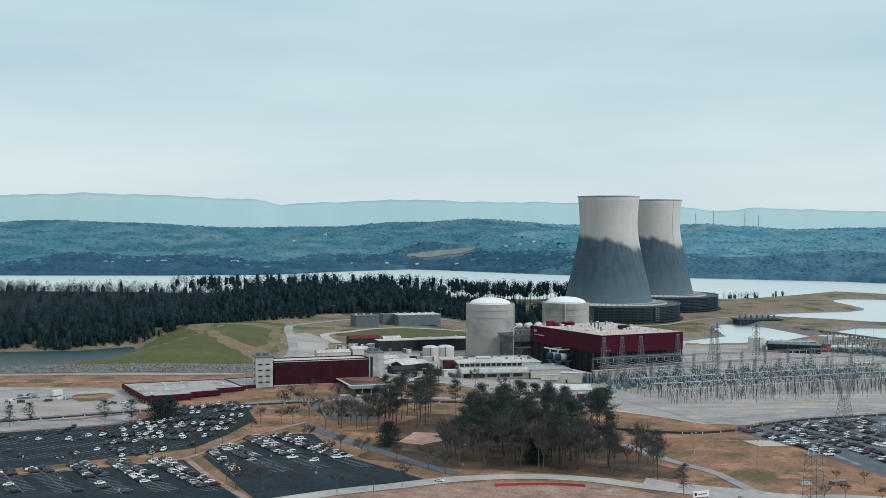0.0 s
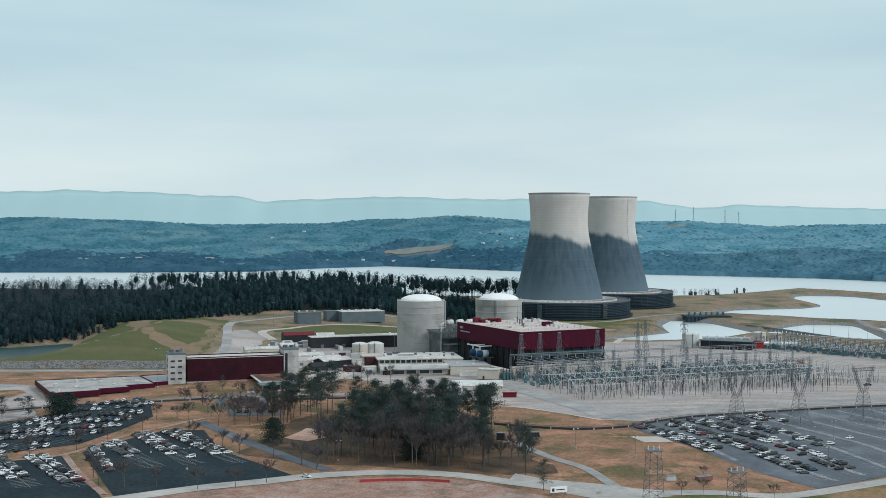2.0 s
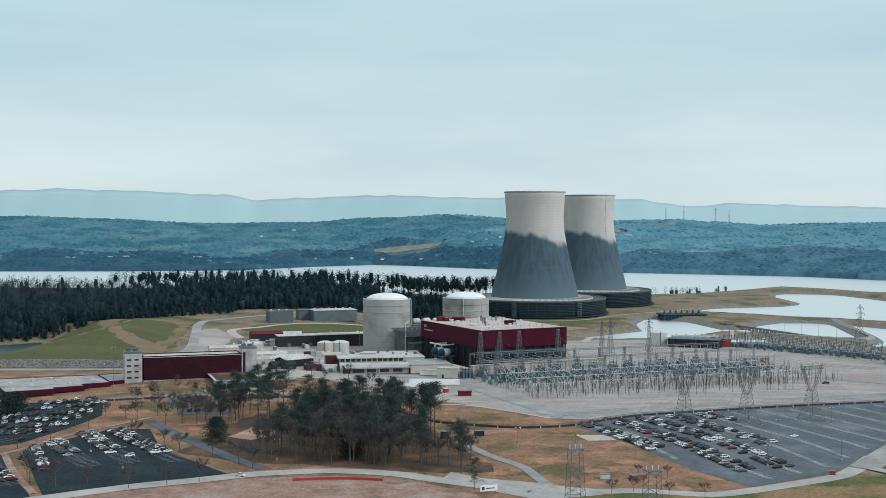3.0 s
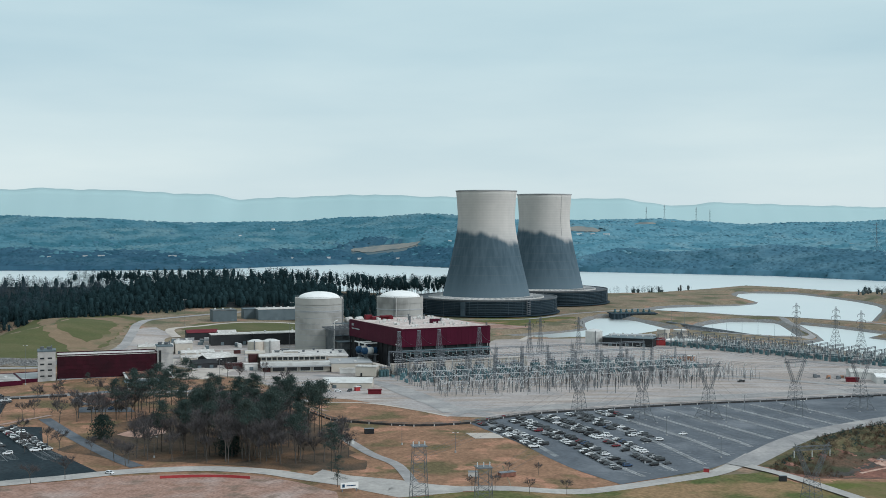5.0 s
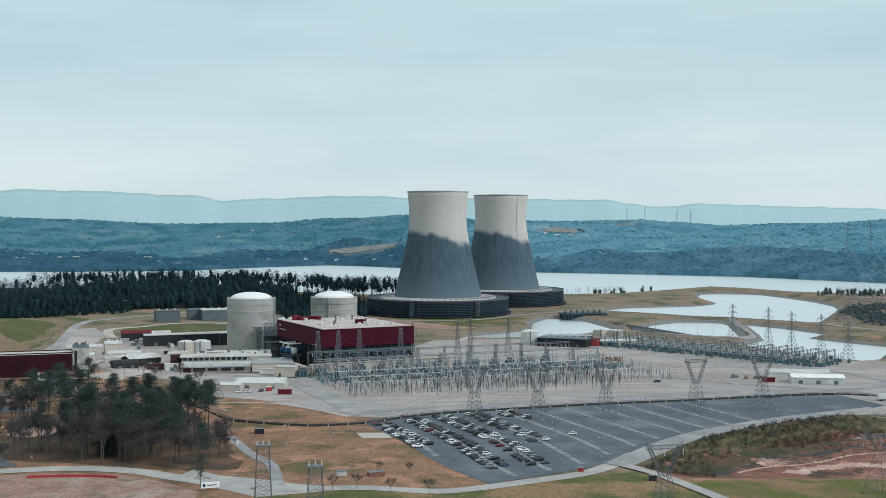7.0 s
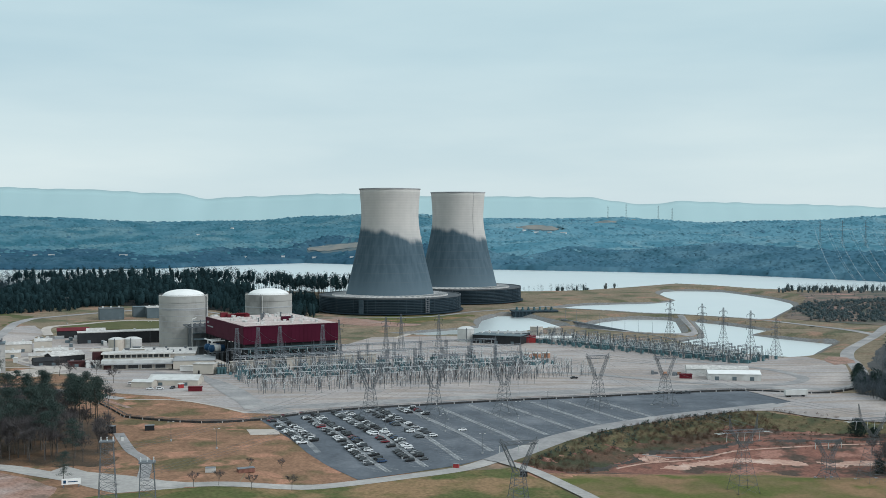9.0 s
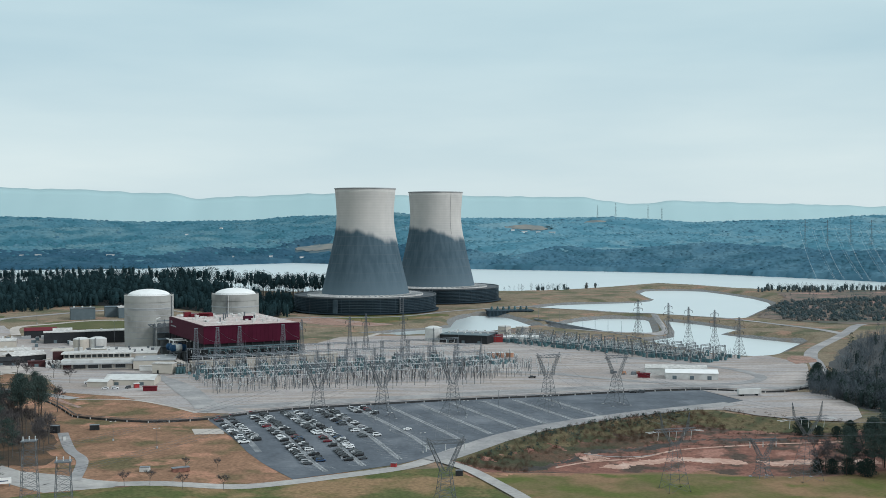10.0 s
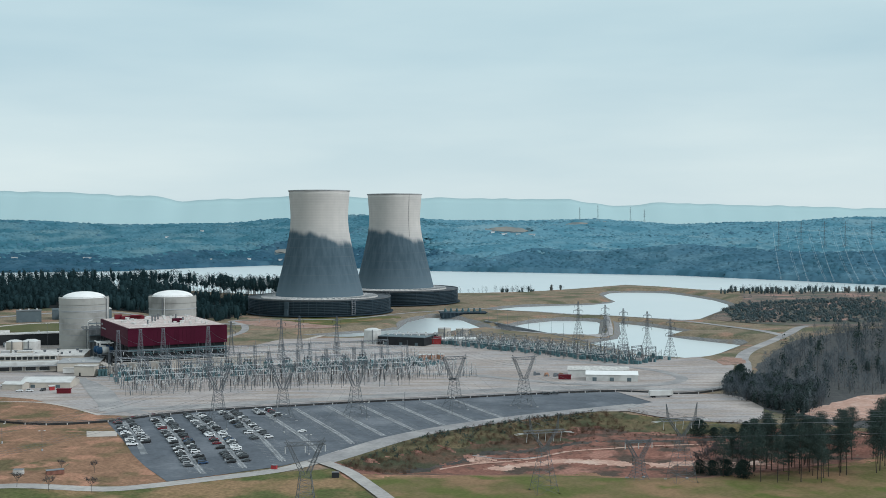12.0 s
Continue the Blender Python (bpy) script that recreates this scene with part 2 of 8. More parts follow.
m_insul = mat("brown_porcelain", (0.045, 0.042, 0.043), (0.03, 0.028, 0.028), 0.6, 0.4, obj=0.4, spec=0.3)
m_whiteins = mat("pale_porcelain", (0.58, 0.60, 0.60), (0.5, 0.52, 0.52), 0.6, 0.35, spec=0.3)
m_bark = mat("bark", (0.075, 0.062, 0.054), (0.045, 0.04, 0.036), 0.8, 0.95, bump=0.5)
m_palebark = mat("grey_bark", (0.125, 0.112, 0.102), (0.085, 0.078, 0.072), 0.8, 0.95, bump=0.4)
m_twig = mat("winter_twigs", (0.112, 0.103, 0.104), (0.081, 0.079, 0.082), 3, 0.95, island=0.25, spec=0.0)
m_scrubtwig = mat("scrub_twigs", (0.11, 0.065, 0.045), (0.07, 0.05, 0.038), 3, 0.95, island=0.4)
m_pine = mat("pine_needles", (0.069, 0.093, 0.082), (0.040, 0.062, 0.058), 4.0, 0.95, island=0.18, spec=0.0)
m_cedar = mat("cedar_needles", (0.038, 0.058, 0.050), (0.026, 0.043, 0.040), 2.5, 0.95, island=0.2, spec=0.0)
# far woods: blue haze is put into the base colours, paler uphill
m_farbare = mat("far_bare_wood_hazed", (0.125, 0.259, 0.318), (0.098, 0.218, 0.278), 24, 0.95, stain=(0.165, 0.281, 0.327), stain_size=150, stain_at=(0.48, 0.66), fine=14.0, grain=0.14, spec=0.0, patch=(0.078, 0.195, 0.253), patch_size=95, patch_at=(0.50, 0.60))
# darker tones for the west, haze again put into the base colour
m_westhill = mat("west_hill_wood_hazed", (0.084, 0.193, 0.243), (0.062, 0.157, 0.205), 24, 0.95, stain=(0.119, 0.217, 0.251), stain_size=150, stain_at=(0.48, 0.66), fine=14.0, grain=0.14, spec=0.0, patch=(0.047, 0.136, 0.178), patch_size=95, patch_at=(0.50, 0.60))
m_westshore = mat("west_shore_wood_hazed", (0.043, 0.103, 0.150), (0.033, 0.082, 0.125), 26, 0.95, stain=(0.058, 0.123, 0.169), stain_size=120, stain_at=(0.46, 0.66), fine=14.0, grain=0.14, spec=0.0, patch=(0.030, 0.082, 0.120), patch_size=80, patch_at=(0.52, 0.62))
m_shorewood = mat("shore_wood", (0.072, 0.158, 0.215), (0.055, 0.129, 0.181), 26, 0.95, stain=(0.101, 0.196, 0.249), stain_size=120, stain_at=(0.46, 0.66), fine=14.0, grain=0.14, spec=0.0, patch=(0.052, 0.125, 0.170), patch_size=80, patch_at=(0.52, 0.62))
# pale blue-grey of these twigs has distance haze put into it
m_hazedbare = mat("bare_wood", (0.144, 0.164, 0.182), (0.073, 0.090, 0.103), 20, 0.95, island=0.25, spec=0.0)
m_leftbare = mat("dark_bare_wood", (0.068, 0.092, 0.112), (0.023, 0.036, 0.046), 26, 0.95, island=0.25, spec=0.0)
# bluish needle colour includes haze painted in for the distance
m_midpine = mat("hazed_distant_pine", (0.0235, 0.044, 0.048), (0.0145, 0.031, 0.036), 6, 0.95, island=0.22, spec=0.0)
m_roughbush = mat("hillside_bush", (0.082, 0.112, 0.118), (0.052, 0.076, 0.082), 12, 0.95, island=0.2, spec=0.0, stain=(0.13, 0.13, 0.125), stain_size=40)
m_eastpine = mat("roadside_pine", (0.052, 0.070, 0.068), (0.034, 0.050, 0.050), 5, 0.95, island=0.2, spec=0.0)
# ground under the far woods, tinted with the same painted blue haze
m_hillfloor = mat("far_wood_floor_hazed", (0.085, 0.135, 0.155), (0.07, 0.115, 0.14), 60, 0.95, stain=(0.14, 0.16, 0.16), stain_size=220)
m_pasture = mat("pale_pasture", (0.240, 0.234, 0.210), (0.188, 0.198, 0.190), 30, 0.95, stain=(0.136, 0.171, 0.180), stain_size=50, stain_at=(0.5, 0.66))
# pale blue of the ridge is distance haze put into its base colour
m_mountain = mat("far_mountain_hazed", (0.395, 0.53, 0.54), (0.37, 0.505, 0.518), 380, 1.0, spec=0.0)


# ---- building blocks ----
def S(x):
    x = np.clip(x, 0.0, 1.0)
    return x * x * (3 - 2 * x)


class Shape:
    """Gathers simple solids into one mesh."""

    def __init__(self):
        self.v, self.f = [], []

    def add(self, verts, faces):
        k = len(self.v)
        self.v.extend(verts)
        self.f.extend(tuple(i + k for i in f) for f in faces)
        return self

    def box(self, c, s, rz=0.0, top=(1.0, 1.0)):
        """A box on its base centre c, of size s, turned by rz degrees; top scales the upper face."""
        ca, sa = math.cos(radians(rz)), math.sin(radians(rz))
        vs = []
        for z, (kx, ky) in ((0, (1, 1)), (s[2], top)):
            for x, y in ((-1, -1), (1, -1), (1, 1), (-1, 1)):
                x, y = x * s[0] / 2 * kx, y * s[1] / 2 * ky
                vs.append((c[0] + x * ca - y * sa, c[1] + x * sa + y * ca, c[2] + z))
        return self.add(vs, [(3, 2, 1, 0), (4, 5, 6, 7), (0, 1, 5, 4), (1, 2, 6, 5), (2, 3, 7, 6), (3, 0, 4, 7)])

    def strut(self, p, q, w, w2=None, sides=4):
        p, q = Vector(p), Vector(q)
        d = (q - p).normalized()
        a = d.orthogonal().normalized()
        b = d.cross(a)
        vs = []
        for o, r in ((p, w), (q, w2 or w)):
            for i in range(sides):
                t = 2 * math.pi * (i + 0.5) / sides
                vs.append(tuple(o + (a * math.cos(t) + b * math.sin(t)) * r * 0.7))
        n = sides
        return self.add(vs, [tuple(range(n))[::-1], tuple(range(n, 2 * n))] + [(i, (i + 1) % n, n + (i + 1) % n, n + i) for i in range(n)])

    def revolve(self, prof, n=32, c=(0, 0, 0), closed=False):
        """Turns a profile of (radius, height) about the upright axis through c."""
        vs = [(c[0] + r * math.cos(2 * math.pi * i / n), c[1] + r * math.sin(2 * math.pi * i / n), c[2] + z) for r, z in prof for i in range(n)]
        k = len(prof)
        fs = [(j * n + i, j * n + (i + 1) % n, (j + 1) % k * n + (i + 1) % n, (j + 1) % k * n + i) for j in range(k if closed else k - 1) for i in range(n)]
        return self.add(vs, fs)

    def cyl(self, c, r, h, n=16, r2=None):
        r2 = r if r2 is None else r2
        return self.revolve([(0.001, 0), (r, 0), (r2, h), (0.001, h)], n, c)

    def lying(self, p, q, r, n=12):
        """A lying cylinder with domed ends."""
        p, q = Vector(p), Vector(q)
        d = (q - p).normalized()
        for a, b, ra, rb in ((p - d * r * 0.4, p, r * 0.35, r), (p, q, r, r), (q, q + d * r * 0.4, r, r * 0.35)):
            self.strut(a, b, ra / 0.7, rb / 0.7, n)
        return self

    def prism(self, pts, z0, z1):
        n = len(pts)
        return self.add([(x, y, z0) for x, y in pts] + [(x, y, z1) for x, y in pts],
                        [tuple(range(n))[::-1], tuple(range(n, 2 * n))] + [(i, (i + 1) % n, n + (i + 1) % n, n + i) for i in range(n)])

    def mesh(self, name, material, smooth=False):
        me = bpy.data.meshes.new(name)
        me.from_pydata(self.v, [], self.f)
        me.materials.append(material)
        if smooth:
            me.polygons.foreach_set("use_smooth", [True] * len(me.polygons))
        me.update()
        return me


def part(name, shape, material, parent, label="", smooth=False):
    ob = new(name, shape if isinstance(shape, bpy.types.Mesh) else shape.mesh(name, material, smooth))
    ob.parent = parent
    return tagged(ob, label)


def thing(name, label, category, group="", at=(0, 0, 0), rz=0.0, kind=""):
    ob = tagged(new(name), label, category, group, kind)
    ob.matrix_basis = pose(*at, 0, 0, rz)
    return ob


def solid(name, shape, material, label, category="", group="", kind="", smooth=False):
    return tagged(new(name, shape.mesh(name, material, smooth)), label, category, group, kind)


def raw_mesh(name, verts, faces, material):
    """A mesh from number arrays; faces all have the same corner count."""
    verts, faces = np.asarray(verts, np.float32), np.asarray(faces, np.int32)
    me = bpy.data.meshes.new(name)
    me.vertices.add(len(verts))
    me.vertices.foreach_set("co", verts.ravel())
    me.loops.add(faces.size)
    me.loops.foreach_set("vertex_index", faces.ravel())
    me.polygons.add(len(faces))
    me.polygons.foreach_set("loop_start", np.arange(0, faces.size, faces.shape[1], dtype=np.int32))
    me.materials.append(material)
    me.update(calc_edges=True)
    return me


def on_grid(o, ang, u, v):
    """A place u metres along and v metres across a grid that is turned by ang degrees about o."""
    c, s = math.cos(radians(ang)), math.sin(radians(ang))
    return o[0] + u * c - v * s, o[1] + u * s + v * c


# ---- terrain ----
WATER = -4.0
RIVER = [(-6000, 1900), (-700, 1840), (-330, 1770), (-60, 1735), (120, 1700), (300, 1690), (420, 1700), (500, 1720), (590, 1800), (695, 1900), (760, 1820), (800, 1730), (850, 1690), (1020, 1660), (1400, 1560), (3000, 1250),
         (3000, 1560), (1500, 1640), (1152, 1922), (1046, 2089), (892, 2314), (680, 2442), (394, 2588), (250, 2720), (100, 2900), (-2, 2985), (-105, 2900), (-190, 2790), (-300, 2640), (-535, 2588), (-905, 2579), (-6000, 2500)]
INTAKE = [(225, 1072), (263, 1100), (318, 1150), (322, 1190), (328, 1232), (350, 1290), (372, 1292), (390, 1250), (406, 1140), (372, 1106), (330, 1060), (270, 1045)]
BASIN = [(429, 1400), (469, 1450), (523, 1471), (569, 1484), (601, 1514), (614, 1546), (616, 1612), (622, 1676), (640, 1728), (664, 1748), (709, 1739), (731, 1716), (745, 1641), (754, 1554), (750, 1477), (738, 1430), (716, 1381), (686, 1321), (659, 1266), (634, 1216), (622, 1204), (597, 1227), (566, 1259), (554, 1275), (522, 1292), (500, 1320), (469, 1337), (439, 1365)]
POND_MID = [(411, 1137), (435, 1173), (453, 1206), (488, 1240), (518, 1238), (533, 1226), (533, 1205), (512, 1095), (502, 1060), (494, 1050), (478, 1056), (458, 1072), (433, 1090)]
POND_NEAR = [(553, 1208), (577, 1165), (597, 1108), (617, 1090), (622, 1082), (596, 1090), (570, 1064), (585, 1029), (602, 1003), (616, 980), (588, 933), (570, 901), (550, 875), (536, 864), (516, 883), (507, 913), (498, 942), (489, 972), (486, 1002), (502, 1022), (519, 1042), (532, 1094)]
CHANNEL = [(-900, 1120), (-420, 1020), (-340, 1012), (-288, 1020), (-248, 1055), (-236, 1010), (-250, 905), (-300, 872), (-420, 850), (-900, 800)]
DITCH = [(290, 484), (309, 512), (330, 537), (371, 576), (405, 593), (434, 600), (500, 560), (560, 500), (500, 476), (443, 452), (407, 454), (370, 460), (334, 464), (306, 466)]


PASTURES = [(88, 3135, 102, 44), (1000, 3690, 66, 42), (1290, 2600, 190, 20), (640, 3290, 70, 20), (880, 3540, 42, 26)]


def signed(poly, x, y):
    """The distance from a closed outline, negative within it."""
    d, inside = np.full(np.shape(x), 1e9), np.zeros(np.shape(x), bool)
    for (ax, ay), (bx, by) in zip(poly, poly[1:] + poly[:1]):
        ex, ey = bx - ax, by - ay
        t = np.clip(((x - ax) * ex + (y - ay) * ey) / (ex * ex + ey * ey), 0, 1)
        d = np.minimum(d, np.hypot(x - ax - t * ex, y - ay - t * ey))
        if by != ay:
            inside ^= ((ay > y) != (by > y)) & (x < ax + (y - ay) * ex / ey)
    return np.where(inside, -d, d)


def rolling(x, y):
    return (np.sin(x / 310 + 1.3 * np.sin(y / 420)) + np.sin(y / 270 + 0.7 + 1.1 * np.sin(x / 350)) + 0.6 * np.sin((x + y) / 140) + 0.4 * np.sin((x - 1.3 * y) / 83)) / 3


def height(x, y):
    x, y = np.asarray(x, float), np.asarray(y, float)
    h = 0.8 + 0.9 * S((60 - x) / 90) + 4.0 * np.exp(-((x + 50) / 85) ** 2 - ((y - 755) / 90) ** 2)
    h = h - 3.4 * S((x - 165) / 45) * S((545 - y) / 60)
    h = h + 5.5 * S((y - 900) / 160) * S((110 - x) / 120)
    h = h + 12 * np.exp(-((x + 178) / 62) ** 2 - ((y - 1000) / 120) ** 2)
    h = h + (6 - 4 * S((-180 - x) / 150)) * S((y - 1130) / 160) * S((130 - x) / 230) * S((1735 - y - 190 * S((-200 - x) / 200)) / 200)
    h = h + 7 * S((x - 760) / 250) * S((y - 900) / 300) * S((1700 - y) / 300) + 6 * S((x - 575) / 140) * S((y - 720) / 150) * (1 - 0.75 * S((y - 1010) / 110))
    h = h - 3.6 * S(-signed(DITCH, x, y) / 26)
    far = np.interp(x, [-6000, -905, -535, -300, -190, -2, 100, 394, 680, 892, 1046, 1152, 1500, 3000], [2500, 2579, 2588, 2640, 2800, 2985, 2900, 2588, 2442, 2314, 2089, 1922, 1640, 1560])
    back = y - far
    hill = WATER + 40 * S(back / 330) + 26 * S((back - 300) / 700) + 34 * S((y - 2950) / 850) * (0.85 + 0.15 * np.sin(x / 260)) + 17 * rolling(x, y) * S(back / 300) + 7 * np.sin(y / 74 + 1.6 * np.sin(x / 210)) * S((back - 120) / 300)
    hill = hill + 16 * np.exp(-((x - 1000) / 190) ** 2 - ((y - 3760) / 260) ** 2) + 13 * np.exp(-((x - 130) / 260) ** 2 - ((y - 3600) / 380) ** 2) + 8 * np.exp(-((x + 1130) / 300) ** 2 - ((y - 3700) / 400) ** 2)
    for px, py, rx_, ry_ in PASTURES:
        hill = hill + 13 * np.exp(-((x - px) / (rx_ * 1.1)) ** 2 - ((y - py - 25) / (ry_ * 1.6)) ** 2)
    h = np.where(back > 0, hill, h)
    for poly, slope in ((RIVER, 0.22), (INTAKE, 0.35), (BASIN, 0.3), (POND_MID, 0.4), (POND_NEAR, 0.4), (CHANNEL, 0.3)):
        h = np.minimum(h, np.maximum(WATER + slope * signed(poly, x, y), WATER - 5))
    return h


def z_at(x, y):
    return float(height(x, y))


def steps(*runs):
    out = []
    for a, b, d in runs:
        out.extend(np.arange(a, b, d))
    return np.array(out + [runs[-1][1]])


xs = steps((-4200, -1000, 100), (-1000, -400, 20), (-400, 880, 6), (880, 1600, 18), (1600, 4200, 100))
ys = steps((-900, 380, 40), (380, 1300, 6), (1300, 1960, 9), (1960, 4600, 24))
gx, gy = np.meshgrid(xs, ys)
gz = height(gx, gy)
nx, ny = len(xs), len(ys)
gi = np.arange(nx * ny).reshape(ny, nx)
gf = np.stack([gi[:-1, :-1], gi[:-1, 1:], gi[1:, 1:], gi[1:, :-1]], -1).reshape(-1, 4)
gv = np.stack([gx, gy, gz], -1).reshape(-1, 3)
g_mesh = raw_mesh("ground", gv, gf, m_ground)
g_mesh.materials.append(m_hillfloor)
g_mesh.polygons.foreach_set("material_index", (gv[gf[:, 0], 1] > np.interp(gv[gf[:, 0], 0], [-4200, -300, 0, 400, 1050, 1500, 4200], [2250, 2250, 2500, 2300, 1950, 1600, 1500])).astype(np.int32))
g_mesh.polygons.foreach_set("use_smooth", np.ones(len(gf), bool))
tagged(new("ground", g_mesh), "rolling river valley ground of dry winter grass", "ground", kind="structure")
flat = lambda x0, x1, y0, y1: Shape().add([(x0, y0, WATER), (x1, y0, WATER), (x1, y1, WATER), (x0, y1, WATER)], [(0, 1, 2, 3)])
solid("water", flat(-4200, 4200, 1300, 3300).add([(200, 770, WATER), (4200, 770, WATER), (4200, 1300, WATER), (200, 1300, WATER)], [(0, 1, 2, 3)]), m_water, "calm grey river and cooling ponds reflecting the sky", "water", kind="structure")
solid("water_channel", flat(-4200, 200, 770, 1300), m_channel, "narrow side channel water, bank reflection painted in as teal", "water", kind="structure")


def drape(name, poly, material, lift, label, category, kind="structure", cell=9.0, ragged=0.0):
    """A thin sheet over the ground within an outline."""
    if ragged:
        rnd, fine = random.Random(len(poly) * 7 + int(abs(poly[0][0]))), []
        for (ax, ay), (bx, by) in zip(poly, poly[1:] + poly[:1]):
            n = max(1, int(math.hypot(bx - ax, by - ay) / 7))
            fine += [(ax + (bx - ax) * i / n + rnd.uniform(-ragged, ragged) * (i > 0), ay + (by - ay) * i / n + rnd.uniform(-ragged, ragged) * (i > 0)) for i in range(n)]
        poly = fine
    bm = bmesh.new()
    bm.faces.new([bm.verts.new((x, y, 0)) for x, y in poly])
    x0, x1 = min(p[0] for p in poly), max(p[0] for p in poly)
    y0, y1 = min(p[1] for p in poly), max(p[1] for p in poly)
    for a, b, k in ((x0, x1, 0), (y0, y1, 1)):
        for c in np.arange(math.ceil(a / cell) * cell, b, cell):
            bmesh.ops.bisect_plane(bm, geom=bm.verts[:] + bm.edges[:] + bm.faces[:], plane_co=(c, 0, 0) if k == 0 else (0, c, 0), plane_no=(1, 0, 0) if k == 0 else (0, 1, 0))
    bmesh.ops.triangulate(bm, faces=bm.faces[:])
    co = np.array([v.co[:] for v in bm.verts])
    for v, z in zip(bm.verts, height(co[:, 0], co[:, 1])):
        v.co.z = z + lift
    for f in bm.faces:
        if f.normal.z < 0:
            f.normal_flip()
    me = bpy.data.meshes.new(name)
    bm.to_mesh(me)
    bm.free()
    me.materials.append(material)
    return tagged(new(name, me), label, category, kind=kind)


def smooth_line(pts, step=6.0):
    """A rounded line through the given places."""
    pts = [Vector((p[0], p[1])) for p in pts]
    out = []
    for i in range(len(pts) - 1):
        p0, p1, p2, p3 = pts[max(0, i - 1)], pts[i], pts[i + 1], pts[min(len(pts) - 1, i + 2)]
        n = max(2, int((p2 - p1).length / step))
        for k in range(n):
            t = k / n
            out.append(0.5 * (2 * p1 + (p2 - p0) * t + (2 * p0 - 5 * p1 + 4 * p2 - p3) * t * t + (3 * p1 - p0 - 3 * p2 + p3) * t ** 3))
    return out + [pts[-1]]


def ribbon(name, pts, width, material, lift, label, category="road", kind="structure", thick=0.0):
    line = smooth_line(pts)
    vs, fs = [], []
    cols = 3
    for i, p in enumerate(line):
        d = (line[min(i + 1, len(line) - 1)] - line[max(i - 1, 0)]).normalized()
        n = Vector((-d.y, d.x))
        for k in range(cols + 1):
            q = p + n * width * (k / cols - 0.5)
            vs.append((q.x, q.y, z_at(q.x, q.y) + lift))
    for i in range(len(line) - 1):
        for k in range(cols):
            a = i * (cols + 1) + k
            fs.append((a, a + cols + 1, a + cols + 2, a + 1))
    me = bpy.data.meshes.new(name)
    me.from_pydata(vs, [], [f[::-1] for f in fs])
    me.materials.append(material)
    me.update()
    return tagged(new(name, me), label, category, kind=kind)


# ---- surfaces of the site ----
drape("field", [(-320, 395), (305, 395), (300, 480), (236, 474), (178, 590), (150, 640), (66, 700), (0, 770), (-100, 800), (-240, 812), (-420, 800), (-420, 560)], m_field, 0.05, "brown winter grass with worn reddish patches", "field", ragged=1.0)
drape("gravel_yard", [(66, 684), (104, 668), (158, 609), (186, 603), (208, 617), (250, 631), (300, 646), (349, 657), (407, 673), (447, 679), (482, 668), (520, 690), (556, 800), (545, 850), (500, 868), (470, 880), (440, 930), (396, 985),
      (300, 1020), (215, 1010), (195, 950), (100, 1010), (0, 1020), (-60, 985), (-62, 890), (-25, 800), (0, 770), (40, 740)], m_gravel, 0.10, "pale grey gravel and paving of the plant yard", "gravel yard")
drape("parking_lot", [(167, 588), (186, 601), (208, 615), (250, 629), (300, 644), (349, 655), (407, 671), (447, 677), (482, 664), (478, 640), (416, 602), (354, 568), (314, 538), (292, 514), (266, 490), (242, 474), (222, 462), (197, 511)], m_asphalt_old, 0.16, "worn grey asphalt car park with painted bays", "car park")
drape("parking_lot", [(-250, 562), (-190, 586), (-153, 603), (-142, 616), (-131, 640), (-131, 656), (-110, 667), (-94, 672), (-80, 616), (-88, 576), (-98, 541), (-128, 519), (-160, 500), (-250, 462)], m_asphalt, 0.16, "dark asphalt car park with angled bays", "car park")
drape("parking_lot", [(-236, 446), (-166, 480), (-125, 498), (-98, 514), (-60, 436), (-52, 418), (-220, 415)], m_asphalt, 0.16, "dark asphalt car park behind a planted strip", "car park")
drape("parking_lot", [(-91, 522), (-78, 553), (-64, 578), (-46, 576), (-30, 526), (8, 474), (-8, 458), (-38, 438), (-56, 438)], m_asphalt, 0.16, "dark asphalt car park with diagonal rows", "car park")
drape("paved_apron", [(-240, 572), (-177, 596), (-154, 607), (-143, 622), (-150, 640), (-176, 618), (-240, 612)], m_road, 0.14, "pale concrete apron beside the car park", "apron")
drape("paved_apron", [(-340, 735), (-244, 741), (-197, 738), (-176, 730), (-158, 684), (-144, 660), (-153, 647), (-176, 624), (-204, 626), (-340, 606)], m_gravel, 0.10, "pale gravel storage yard with building materials", "storage yard", ragged=1.0)
drape("paved_apron", [(100, 478), (112, 466), (131, 458), (146, 449), (160, 444), (156, 436), (132, 428), (118, 440), (95, 462)], m_frontroad, 0.15, "pale paved road junction", "junction")
drape("paved_apron", [(447, 677), (482, 664), (508, 664), (516, 650), (516, 612), (505, 578), (493, 564), (472, 572), (452, 586), (440, 604), (416, 604), (460, 634)], m_gravel, 0.36, "pale gravel turning place at the end of the car park", "apron", cell=5)
drape("green_hill", [(-250, 818), (-172, 838), (-108, 862), (-104, 930), (-112, 1040), (-122, 1150), (-168, 1180), (-206, 1110), (-238, 1045), (-230, 1010), (-240, 930)], m_mown, 0.12, "mown green grass on the embankment", "grass", ragged=2.0)
drape("brown_bank", [(-206, 1078), (-176, 1000), (-156, 948), (-130, 910), (-112, 872), (-106, 900), (-108, 960), (-114, 1040), (-122, 1110), (-150, 1150), (-170, 1130)], m_dry, 0.2, "dry brown grass on the embankment top", "grass", ragged=3.0)
drape("green_patch", [(-178, 1040), (-160, 985), (-137, 952), (-122, 938), (-116, 962), (-119, 1030), (-132, 1066), (-156, 1070)], m_mown, 0.28, "mown green grass inside the worn bank", "grass", ragged=3.0)
